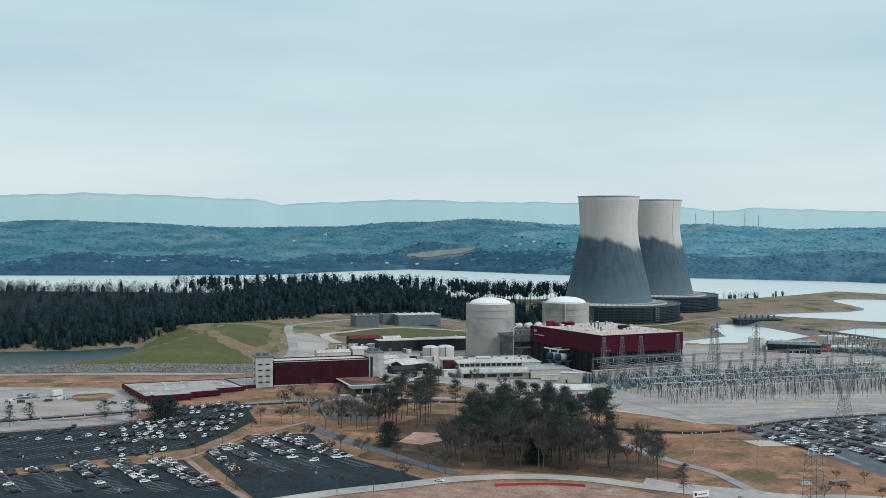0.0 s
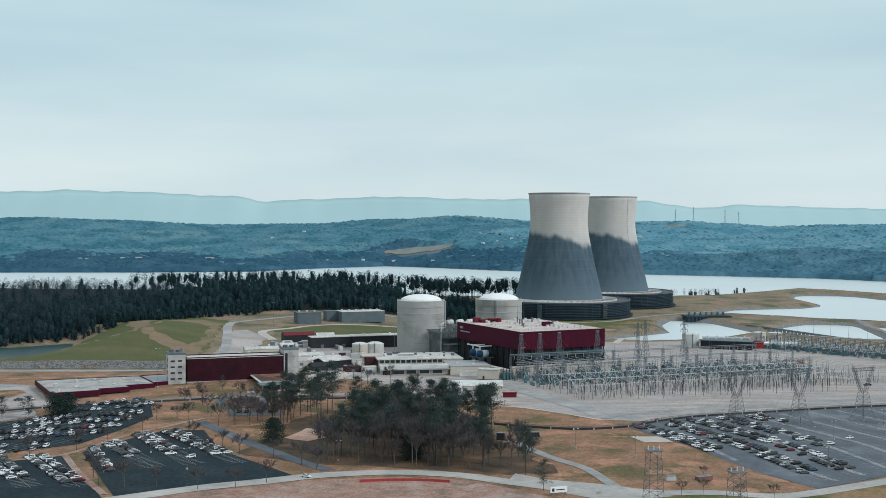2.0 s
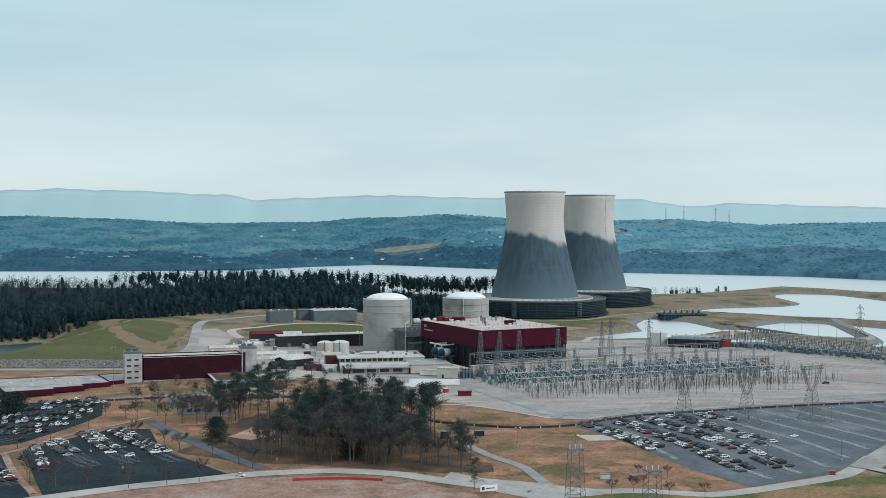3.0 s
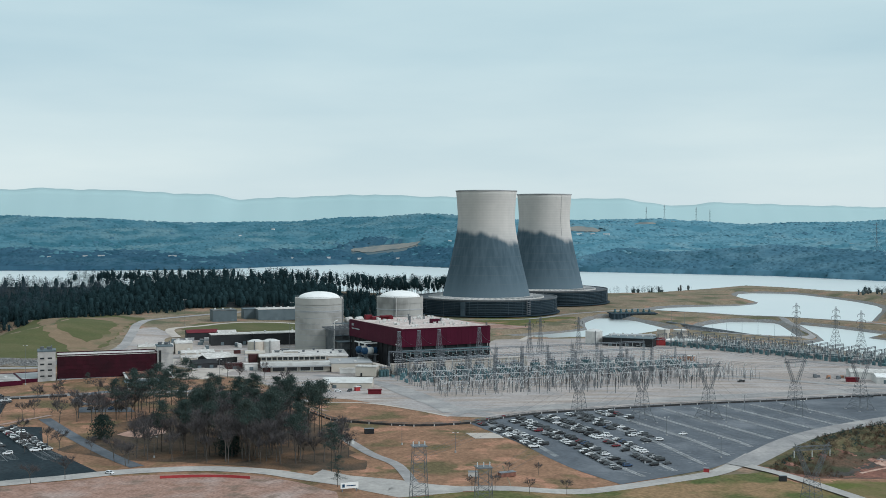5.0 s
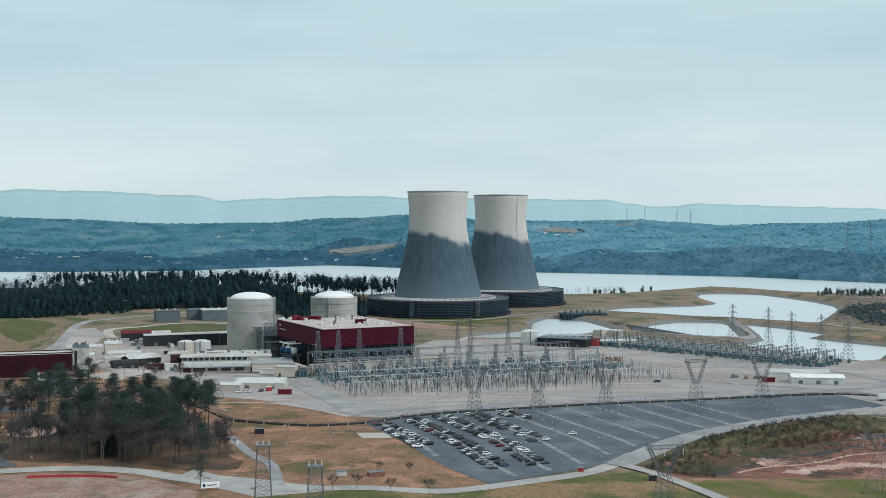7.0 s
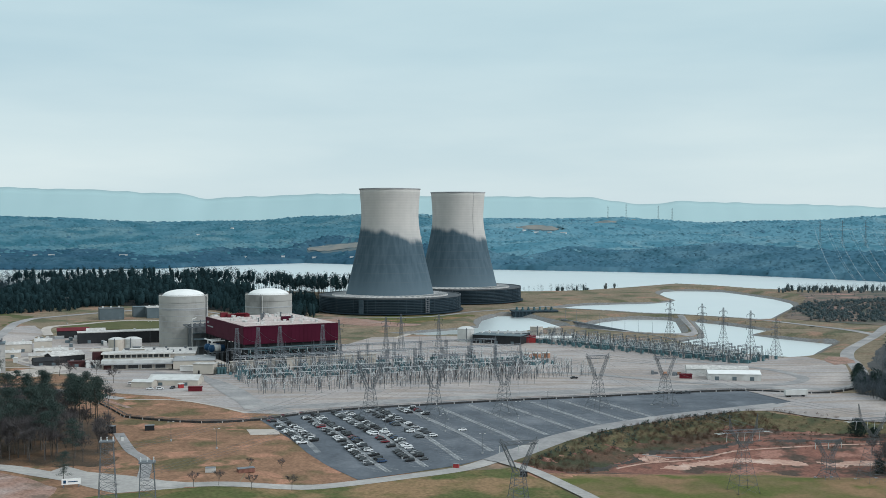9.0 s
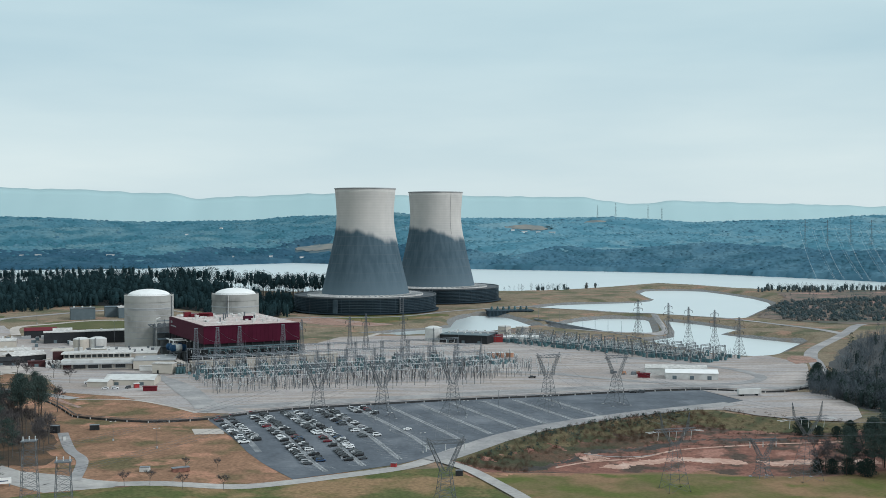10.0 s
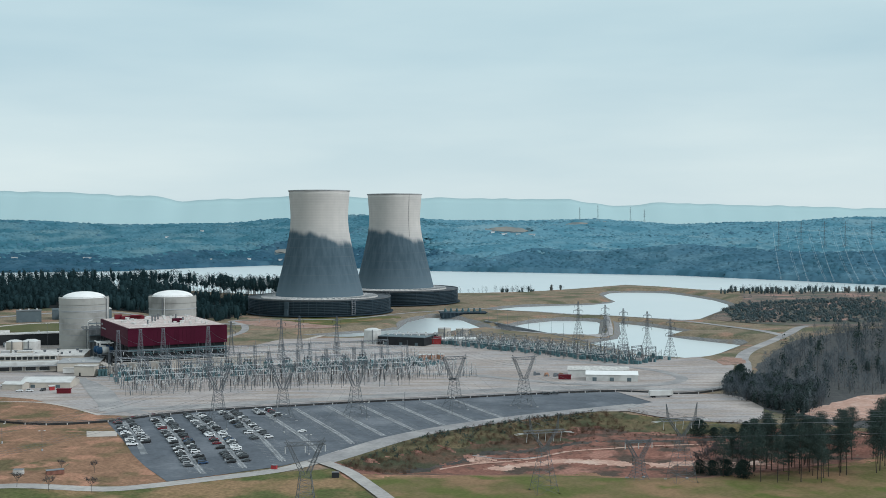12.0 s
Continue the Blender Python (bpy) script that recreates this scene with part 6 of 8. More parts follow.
plant(cedar_tree(105, 12, 0.42, label="dense dark evergreen at the meadow edge"), [(446, 482), (452, 463), (459, 467), (449, 473), (457, 456), (463, 548), (470, 545), (478, 543), (486, 546), (492, 538), (498, 548), (504, 540), (511, 556), (482, 536)], "meadow evergreens", 0.4, 0.78, 7)
plant(cedar_tree(106, 9, 0.42, label="dark evergreen beside the perimeter road"), [(528, 712), (534, 722), (527, 700), (540, 738), (546, 752), (531, 690)], "roadside evergreens", 0.8, 1.15, 8)


# woods too many to count
def wood(name, spots, kind, h, spread, k, size, material, label, crown=(0.3, 1.0), trunk=True, jitter=0.25, wide=0.25):
    """Many trees in one mesh: kind 'bare' has upright twig slivers, 'pine' has needle clumps."""
    p = np.array(spots)
    n = len(p)
    z = height(p[:, 0], p[:, 1])
    hh = h * rng.uniform(1 - jitter, 1 + jitter, n)
    f = rng.beta(1.3, 1.3, (n, k))
    if kind == "bare":
        f = rng.beta(2.0, 1.5, (n, k))
    r = hh[:, None] * wide * np.sin(np.pi * (0.12 + 0.83 * f)) * np.sqrt(rng.random((n, k)))
    a = rng.uniform(0, 6.283, (n, k))
    zz = z[:, None] + hh[:, None] * (crown[0] + (crown[1] - crown[0]) * f)
    c = np.stack([p[:, 0, None] + r * np.cos(a), p[:, 1, None] + r * np.sin(a), zz], -1).reshape(-1, 3)
    if kind == "bare":
        d = np.stack([np.cos(a) * 0.55, np.sin(a) * 0.55, np.ones_like(a) * 0.9], -1).reshape(-1, 3) + rng.normal(size=(n * k, 3)) * 0.35
        tris = slivers(c - d * size * 0.5, c + d * size * 0.5, size * rng.uniform(0.025, 0.09, n * k))
    else:
        tris = tufts(c, size * rng.uniform(0.55, 1.2, n * k))
    tris = tris.reshape(-1, 3)
    vs, fs = [tris], [np.arange(len(tris)).reshape(-1, 3)]
    ob = tagged(new(name, raw_mesh(name, np.concatenate(vs), np.concatenate(fs), material)), label, "woodland", kind="stuff")
    if trunk:
        w = (hh * 0.012)[:, None]
        t = []
        for i in range(3):
            q = 2.094 * i
            o = np.stack([np.cos(q) * w[:, 0], np.sin(q) * w[:, 0], np.zeros(n)], -1)
            base = np.stack([p[:, 0], p[:, 1], z - 0.3], -1) + o
            t.append((base, np.stack([p[:, 0], p[:, 1], z + hh * (0.8 if kind == "pine" else 0.75)], -1)))
        tv = np.concatenate([np.stack([t[i][0], t[(i + 1) % 3][0], t[i][1]], 1).reshape(-1, 3) for i in range(3)])
        tagged(new(name + "_trunks", raw_mesh(name + "_trunks", tv, np.arange(len(tv)).reshape(-1, 3), m_bark)), "bare trunks of " + label, "woodland", kind="stuff")
    return ob


def spread_in(poly, n, seed, avoid=()):
    g = np.random.default_rng(seed)
    lo, hi = np.min(poly, 0), np.max(poly, 0)
    out = np.zeros((0, 2))
    while len(out) < n:
        q = g.uniform(lo, hi, (n * 3, 2))
        keep = signed(poly, q[:, 0], q[:, 1]) < 0
        for av in avoid:
            keep &= signed(av, q[:, 0], q[:, 1]) > 4
        out = np.concatenate([out, q[keep]])
    return out[:n]


def heads(name, spots, h, wide, lo, material, label, k=200, tuft=0.7, jitter=0.35):
    """Full evergreen crowns: an uneven closed core and a ragged coat of small clumps, all in one mesh."""
    p = np.array(spots)
    n, m_ = len(p), 8
    z = height(p[:, 0], p[:, 1])
    hh = h * rng.uniform(1 - jitter, 1 + jitter, n)
    ww = h * wide * rng.uniform(0.7, 1.35, n)
    prof = ((lo, 0.55), (lo + (1 - lo) * 0.28, 0.92), (lo + (1 - lo) * 0.6, 0.95), (lo + (1 - lo) * 0.88, 0.66))
    vs = []
    a = rng.uniform(0, 6.283, (n, 1)) + np.arange(m_) * 2 * np.pi / m_
    for f, r in prof:
        rr_ = ww[:, None] * r * rng.uniform(0.28, 0.58, (n, m_))
        vs.append(np.stack([p[:, 0, None] + rr_ * np.cos(a), p[:, 1, None] + rr_ * np.sin(a), z[:, None] + hh[:, None] * (f * 0.92 + rng.uniform(-0.05, 0.05, (n, m_)))], -1))
    tip = np.stack([p[:, 0] + ww * rng.normal(0, 0.15, n), p[:, 1] + ww * rng.normal(0, 0.15, n), z + hh * 0.88], -1)[:, None, :]
    allv = np.concatenate(vs + [tip], 1)
    fs = []
    for r in range(3):
        for i in range(m_):
            a, b = r * m_ + i, r * m_ + (i + 1) % m_
            fs += [(a, b, b + m_), (a, b + m_, a + m_)]
    fs += [(3 * m_ + i, 3 * m_ + (i + 1) % m_, 4 * m_) for i in range(m_)]
    faces = (np.arange(n)[:, None, None] * allv.shape[1] + np.array(fs)[None]).reshape(-1, 3)
    f = rng.beta(1.2, 1.1, (n, k))
    a = rng.uniform(0, 6.283, (n, k))
    r = ww[:, None] * np.sqrt(np.clip(1 - (1.75 * f - 0.72) ** 2 / 1.1, 0.02, 1)) * np.sqrt(rng.uniform(0.1, 1.3, (n, k)))
    c = np.stack([p[:, 0, None] + r * np.cos(a), p[:, 1, None] + r * np.sin(a), z[:, None] + hh[:, None] * (lo + (1.02 - lo) * f)], -1).reshape(-1, 3)
    t = tufts(c, tuft * rng.uniform(0.5, 1.2, n * k)).reshape(-1, 3)
    vall = np.concatenate([allv.reshape(-1, 3), t])
    fall = np.concatenate([faces, np.arange(len(t)).reshape(-1, 3) + n * allv.shape[1]])
    me = raw_mesh(name, vall, fall, material)
    return tagged(new(name, me), label, "woodland", kind="stuff")


LEFT_WOOD = [(-1100, 1126), (-420, 1019), (-300, 1017), (-262, 1045), (-240, 1072), (-208, 1108), (-182, 1176), (-148, 1210), (-60, 1235), (40, 1250), (70, 1330), (80, 1500), (-60, 1650), (-330, 1690), (-700, 1735), (-1100, 1770)]
FRONT_WOOD = [(-420, 1030), (-300, 1026), (-264, 1052), (-242, 1080), (-210, 1116), (-184, 1184), (-150, 1218), (-60, 1246), (40, 1262), (60, 1330), (-40, 1420), (-190, 1420), (-300, 1330), (-420, 1200)]
BARE_WOOD = [(-1100, 1126), (-420, 1019), (-300, 1017), (-262, 1045), (-240, 1072), (-214, 1112), (-205, 1300), (-222, 1500), (-330, 1690), (-700, 1735), (-1100, 1770)]
wood("bare_wood", spread_in(BARE_WOOD, 1700, 1), "bare", 18.0, 1, 110, 3.2, m_leftbare, "grey leafless wood beyond the embankment", (0.05, 1.0), trunk=False, wide=0.34)
heads("pine_wood", spread_in(FRONT_WOOD, 700, 2), 14, 0.44, 0.02, m_midpine, "dark evergreen wood beyond the embankment")
heads("wood_edge_evergreens", np.concatenate([spread_in([(-430, 1024), (-420, 1020), (-300, 1018), (-264, 1050), (-242, 1078), (-210, 1114), (-184, 1182), (-150, 1216), (-60, 1244), (-60, 1268), (-160, 1246), (-206, 1200), (-236, 1130), (-280, 1074), (-430, 1062)], 420, 77)]), 9, 0.4, 0.0, m_midpine, "dark brush and young evergreens along the wood edge", k=150, tuft=0.7)
heads("crest_brush", spread_in([(-264, 1046), (-242, 1062), (-217, 1078), (-192, 1106), (-172, 1146), (-152, 1176), (-100, 1204), (-100, 1236), (-150, 1218), (-184, 1186), (-210, 1118), (-242, 1082), (-264, 1054)], 130, 79), 6.5, 0.45, 0.0, m_midpine, "dark brush along the embankment crest", k=150, tuft=0.7)
heads("scattered_pines", spread_in(LEFT_WOOD, 400, 3), 15, 0.37, 0.1, m_midpine, "dark pines scattered through the leafless wood")
heads("tall_pine_stand", spread_in([(-225, 1330), (-60, 1320), (40, 1350), (60, 1520), (-40, 1600), (-215, 1560)], 420, 78), 18, 0.34, 0.3, m_midpine, "tall dark pine stand behind the wood")
BANK = np.concatenate([spread_in([(-330, 1590), (-60, 1580), (60, 1560), (240, 1560), (250, 1610), (-60, 1690), (-330, 1690)], 420, 4), spread_in([(60, 1540), (240, 1520), (265, 1600), (60, 1670)], 170, 44)])
wood("bank_pines", BANK, "pine", 25, 1, 90, 0.9, m_midpine, "row of tall pines on the river bank", (0.52, 1.0), wide=0.19)
heads("bank_pine_crowns", BANK[::2], 24, 0.2, 0.62, m_midpine, "dense dark crowns of the river bank pines", k=60)
wood("bank_pines", spread_in([(-700, 1500), (-450, 1480), (-330, 1560), (-330, 1660), (-700, 1640)], 90, 5), "pine", 20, 1, 170, 0.8, m_midpine, "dark pines on the west river bank", (0.35, 1.0), wide=0.2)
heads("tower_wood", spread_in([(60, 1190), (150, 1200), (150, 1330), (130, 1480), (60, 1540), (40, 1300)], 170, 6), 13, 0.36, 0.02, m_midpine, "dark pines behind the reactors")
EAST_WOOD = [(520, 676), (545, 690), (572, 790), (590, 826), (655, 930), (770, 1015), (1100, 980), (1100, 520), (640, 530), (590, 575), (560, 560), (532, 575), (522, 600), (516, 620)]
EAST_CLEARING = [(524, 606), (545, 612), (585, 652), (640, 672), (660, 620), (590, 580), (545, 566)]
wood("roadside_bare_wood", spread_in(EAST_WOOD, 2300, 7, [EAST_CLEARING]), "bare", 12.5, 1, 80, 2.8, m_hazedbare, "grey leafless wood beside the road", (0.12, 1.0), wide=0.3)
wood("roadside_pines", spread_in(EAST_WOOD, 130, 8, [EAST_CLEARING]), "pine", 14, 1, 130, 0.8, m_cedar, "dark pines in the leafless wood", (0.15, 1.0), wide=0.24)
TIP = [(506, 662), (520, 692), (548, 704), (566, 650), (545, 604), (524, 596), (513, 622)]
wood("wood_edge_bare", spread_in(TIP, 240, 17), "bare", 9, 1, 110, 2.4, m_hazedbare, "grey leafless trees at the wood edge", (0.1, 1.0), wide=0.3)
wood("wood_edge_pine", spread_in(TIP, 34, 18), "pine", 9, 1, 140, 0.7, m_cedar, "dark pines at the wood edge", (0.1, 1.0), wide=0.26)
wood("shore_trees", np.concatenate([spread_in([(410, 1690), (520, 1690), (520, 1708), (410, 1700)], 40, 9), spread_in([(800, 1650), (1050, 1610), (1060, 1640), (810, 1685)], 90, 10)]), "bare", 10, 1, 40, 2.2, m_hazedbare, "thin leafless trees on the far shore", (0.1, 1.0), wide=0.25)
heads("shore_evergreens", np.concatenate([spread_in([(470, 1685), (620, 1760), (620, 1775), (470, 1706)], 12, 11), spread_in([(770, 1600), (900, 1560), (1300, 1500), (1300, 1590), (810, 1680)], 190, 12)]), 8, 0.5, 0.0, m_roughbush, "small evergreens on the far shore", k=40)
wood("rough_brush", spread_in([(650, 1190), (700, 1330), (772, 1480), (800, 1600), (1500, 1500), (1500, 1050), (800, 1030)], 900, 13), "bare", 5, 1, 50, 2.0, m_hazedbare, "tangled brush on the rough hillside", (0.0, 1.0), trunk=False, wide=0.6)
heads("rough_evergreens", np.concatenate([spread_in([(655, 1130), (700, 1330), (760, 1420), (900, 1420), (900, 1200), (800, 1120), (720, 1130)], 900, 14), spread_in([(900, 1100), (1500, 1080), (1500, 1400), (900, 1420)], 260, 54)]), 3.6, 0.9, 0.0, m_roughbush, "dark bushes on the rough hillside", k=70, tuft=0.6)
wood("ditch_brush", spread_in([(290, 488), (310, 514), (331, 540), (372, 578), (405, 595), (428, 604), (432, 564), (405, 554), (373, 532), (350, 530), (326, 506), (320, 476), (302, 474)], 800, 15), "bare", 2.0, 1, 50, 1.0, m_scrubtwig, "low brown brush on the ditch slope", (0.0, 1.0), trunk=False, wide=0.7)
wood("ditch_bed_brush", spread_in([(330, 512), (350, 528), (400, 562), (440, 606), (490, 570), (510, 530), (470, 526), (400, 520), (360, 500)], 380, 65), "bare", 1.3, 1, 40, 0.9, m_scrubtwig, "low brown brush in the ditch bed", (0.0, 1.0), trunk=False, wide=0.9)
wood("ditch_bushes", spread_in([(290, 486), (310, 513), (331, 539), (372, 577), (405, 594), (428, 604), (420, 590), (380, 565), (335, 520)], 120, 16), "pine", 2.0, 1, 24, 0.55, m_pine, "small green bushes on the ditch slope", (0.0, 1.0), trunk=False, wide=0.7)
# far hills
g = np.random.default_rng(21)
hx = g.uniform(-1750, 2500, 110000)
hy = 1750 + (4150 - 1750) * g.random(110000) ** 1.15
edge_y = np.interp(hx, [-6000, -905, -535, -300, -190, -2, 100, 394, 680, 892, 1046, 1152, 1500, 3000], [2500, 2579, 2588, 2640, 2800, 2985, 2900, 2588, 2442, 2314, 2089, 1922, 1640, 1560])
keep = (hy > edge_y + 6) & (np.abs(hx - 350) < 0.43 * hy + 330)
for px_, py_, ax_, ay_ in PASTURES:
    keep &= ((hx - px_) / (ax_ * 1.1)) ** 2 + ((hy - py_ + 20) / (ay_ + 40)) ** 2 > 1
hp = np.stack([hx, hy], -1)[keep][:46000]
piny = (np.sin(hp[:, 0] / 97 + 2 * np.sin(hp[:, 1] / 150)) + np.sin(hp[:, 1] / 83) + g.normal(0, 0.6, len(hp)) + 1.6 * np.exp(-np.abs(hp[:, 1] - np.interp(hp[:, 0], [-905, -300, 0, 400, 1050, 1500], [2579, 2640, 2985, 2588, 2089, 1640])) / 130)) > 1.0


def canopy(name, spots, h, wide, material, label):
    """Far tree heads as small uneven domes in one mesh."""
    p = np.array(spots)
    n, k = len(p), 5
    z = height(p[:, 0], p[:, 1])
    hh, ww = h * rng.uniform(0.82, 1.2, n), h * wide * rng.uniform(0.7, 1.3, n)
    rings = ((0.5, 1.0), (0.88, 0.62))
    vs = []
    a = rng.uniform(0, 6.283, (n, 1)) + np.arange(k) * 2 * np.pi / k
    for f, r in rings:
        rr_ = ww[:, None] * r * rng.uniform(0.7, 1.25, (n, k))
        vs.append(np.stack([p[:, 0, None] + rr_ * np.cos(a), p[:, 1, None] + rr_ * np.sin(a), z[:, None] + hh[:, None] * (f + rng.uniform(-0.05, 0.05, (n, k)))], -1))
    top = np.stack([p[:, 0] + ww * rng.normal(0, 0.2, n), p[:, 1] + ww * rng.normal(0, 0.2, n), z + hh], -1)[:, None, :]
    allv = np.concatenate(vs + [top], 1)
    m = allv.shape[1]
    fs = []
    for r in range(1):
        for i in range(k):
            a, b = r * k + i, r * k + (i + 1) % k
            fs += [(a, b, b + k), (a, b + k, a + k)]
    fs += [(k + i, k + (i + 1) % k, 2 * k) for i in range(k)]
    faces = (np.arange(n)[:, None, None] * m + np.array(fs)[None]).reshape(-1, 3)
    me = raw_mesh(name, allv.reshape(-1, 3), faces, material)
    me.polygons.foreach_set("use_smooth", np.ones(len(faces), bool))
    return tagged(new(name, me), label, "woodland", kind="stuff")


def wood_top(name, x0, x1, y0, y1, step, rise, where, material, label):
    """The closed, lumpy top of a far wood as one sheet."""
    cx, cy = np.meshgrid(np.arange(x0, x1, step), np.arange(y0, y1, step * 1.1))
    cx = cx + g.uniform(-0.4, 0.4, cx.shape) * step
    cy = cy + g.uniform(-0.4, 0.4, cy.shape) * step
    inside = where(cx, cy)
    cz = height(cx, cy) + np.where(inside, rise + g.normal(0, 0.35, cx.shape) + 0.5 * rolling(cx * 3, cy * 3), -3.0)
    n_y, n_x = cx.shape
    ci = np.arange(n_x * n_y).reshape(n_y, n_x)
    cf = np.stack([ci[:-1, :-1], ci[:-1, 1:], ci[1:, 1:], ci[1:, :-1]], -1).reshape(-1, 4)
    cf = cf[inside.ravel()[cf].any(1)]
    used, back_ = np.unique(cf, return_inverse=True)
    me = raw_mesh(name, np.stack([cx, cy, cz], -1).reshape(-1, 3)[used], back_.reshape(-1, 4), material)
    me.polygons.foreach_set("use_smooth", np.ones(len(cf), bool))
    return tagged(new(name, me), label, "woodland", kind="stuff")


def shore_of(x):
    return np.interp(x, [-6000, -905, -535, -300, -190, -2, 100, 394, 680, 892, 1046, 1152, 1500, 3000], [2500, 2579, 2588, 2640, 2800, 2985, 2900, 2588, 2442, 2314, 2089, 1922, 1640, 1560])


def in_pasture(x, y):
    out = np.zeros(np.shape(x), bool)
    for px_, py_, ax_, ay_ in PASTURES:
        wob = 1 + 0.3 * np.sin(x / 17 + px_) * np.sin(y / 13)
        out |= ((x - px_) / ax_) ** 2 + ((y - py_ + 14) / (ay_ + 26)) ** 2 < wob
    return out


def near_shore(x, y):
    b = y - shore_of(x)
    return (b > 8) & (b < 250 + 150 * S((x - 500) / 300) + 60 * np.sin(x / 130) + 40 * np.sin(x / 47)) & ~in_pasture(x, y)


def upper_hill(x, y):
    b = y - shore_of(x)
    return (b > 200 + 150 * S((x - 500) / 300) + 60 * np.sin(x / 130) + 40 * np.sin(x / 47)) & ~in_pasture(x, y)


def west(x, y):
    return x < 420 + 90 * np.sin(y / 90) + 40 * np.sin(y / 31)


wood_top("shore_wood", 200, 2500, 1600, 3340, 9.0, 9.0, lambda x, y: near_shore(x, y) & ~west(x, y), m_shorewood, "haze-tinted leafless wood along the far shore")
wood_top("shore_wood", -1750, 600, 2300, 3340, 9.0, 9.0, lambda x, y: near_shore(x, y) & west(x + 20, y), m_westshore, "haze-tinted darker wood along the western far shore")
wood_top("hill_wood", 200, 2500, 1800, 4150, 10.0, 8.6, lambda x, y: upper_hill(x, y) & ~west(x, y), m_farbare, "haze-tinted leafless woods on the far hills")
wood_top("hill_wood", -1750, 600, 2600, 4150, 10.0, 8.6, lambda x, y: upper_hill(x, y) & west(x + 20, y), m_westhill, "haze-tinted darker woods on the western far hills")


jit = g.normal(0, 1.0, (2, len(hp)))
is_west, is_near = west(hp[:, 0] + 60 * jit[0], hp[:, 1]), near_shore(hp[:, 0], hp[:, 1] + 55 * np.maximum(0, jit[1]))
open_ = ~in_pasture(hp[:, 0], hp[:, 1]) & (hp[:, 1] > shore_of(hp[:, 0]) + 30)
for zone, m_, n_, name_, label_ in ((is_near & ~is_west, m_shorewood, 7000, "far_shore_trees", "haze-tinted treetops along the far shore"), (is_near & is_west, m_westshore, 6000, "far_shore_trees", "haze-tinted darker treetops along the western far shore"),
                                    (~is_near & ~is_west, m_farbare, 11000, "far_hill_trees", "haze-tinted treetops on the far hills"), (~is_near & is_west, m_westhill, 10000, "far_hill_trees", "haze-tinted darker treetops on the western far hills")):
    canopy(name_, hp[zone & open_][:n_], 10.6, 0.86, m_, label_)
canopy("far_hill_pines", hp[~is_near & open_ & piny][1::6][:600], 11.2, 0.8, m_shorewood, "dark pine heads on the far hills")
heads("roadside_evergreens", np.concatenate([spread_in(EAST_WOOD, 170, 74, [EAST_CLEARING]), spread_in(TIP, 46, 75), spread_in([(522, 580), (545, 600), (560, 640), (522, 640)], 26, 76)]), 9.5, 0.3, 0.02, m_eastpine, "dark evergreens in the leafless wood")
# rocks along the channel bank
rk = spread_in([(-420, 822), (-216, 820), (-114, 810), (-106, 844), (-188, 849), (-244, 855), (-420, 856)], 2600, 31)
rz_ = height(rk[:, 0], rk[:, 1])
rocks = Shape()
rr = random.Random(4)
for (x, y), z in zip(rk, rz_):
    s = rr.uniform(0.6, 2.2)
    rocks.box((x, y, z - 0.3 * s), (s, s * rr.uniform(0.6, 1.2), s * rr.uniform(0.6, 1.0)), rr.uniform(0, 90), (rr.uniform(0.4, 0.8), rr.uniform(0.4, 0.8)))
solid("bank_rocks", rocks, m_rock, "grey broken rocks along the channel bank", "rocks", kind="stuff")


# ---- lattice towers ----
def lattice_leg(shape, p0, p1, s0, s1, n, w, wb):
    """A four-legged lattice from a square of half side s0 at p0 to s1 at p1."""
    p0, p1 = Vector(p0), Vector(p1)
    rings = []
    for i in range(n + 1):
        t = i / n
        c, s = p0.lerp(p1, t), s0 + (s1 - s0) * t
        rings.append([c + Vector((x * s, y * s, 0)) for x, y in ((-1, -1), (1, -1), (1, 1), (-1, 1))])
    for a, b in zip(rings, rings[1:]):
        for k in range(4):
            shape.strut(a[k], b[k], w)
            shape.strut(a[k], b[(k + 1) % 4], wb)
            shape.strut(a[(k + 1) % 4], b[k], wb)
            shape.strut(b[k], b[(k + 1) % 4], wb)
    return rings


def insulator(parent, p, length, r=0.16, material=None):
    n = max(3, int(length / 0.45))
    prof = [(0.01, -length)]
    for k in range(n):
        prof += [(r, -length + length * k / n), (r, -length + length * (k + 0.6) / n), (r * 0.5, -length + length * (k + 0.65) / n), (r * 0.5, -length + length * (k + 1) / n)]
    s = Shape().revolve(prof + [(0.01, 0)], 6, p)
    return part("insulator", s, material or m_insul, parent)


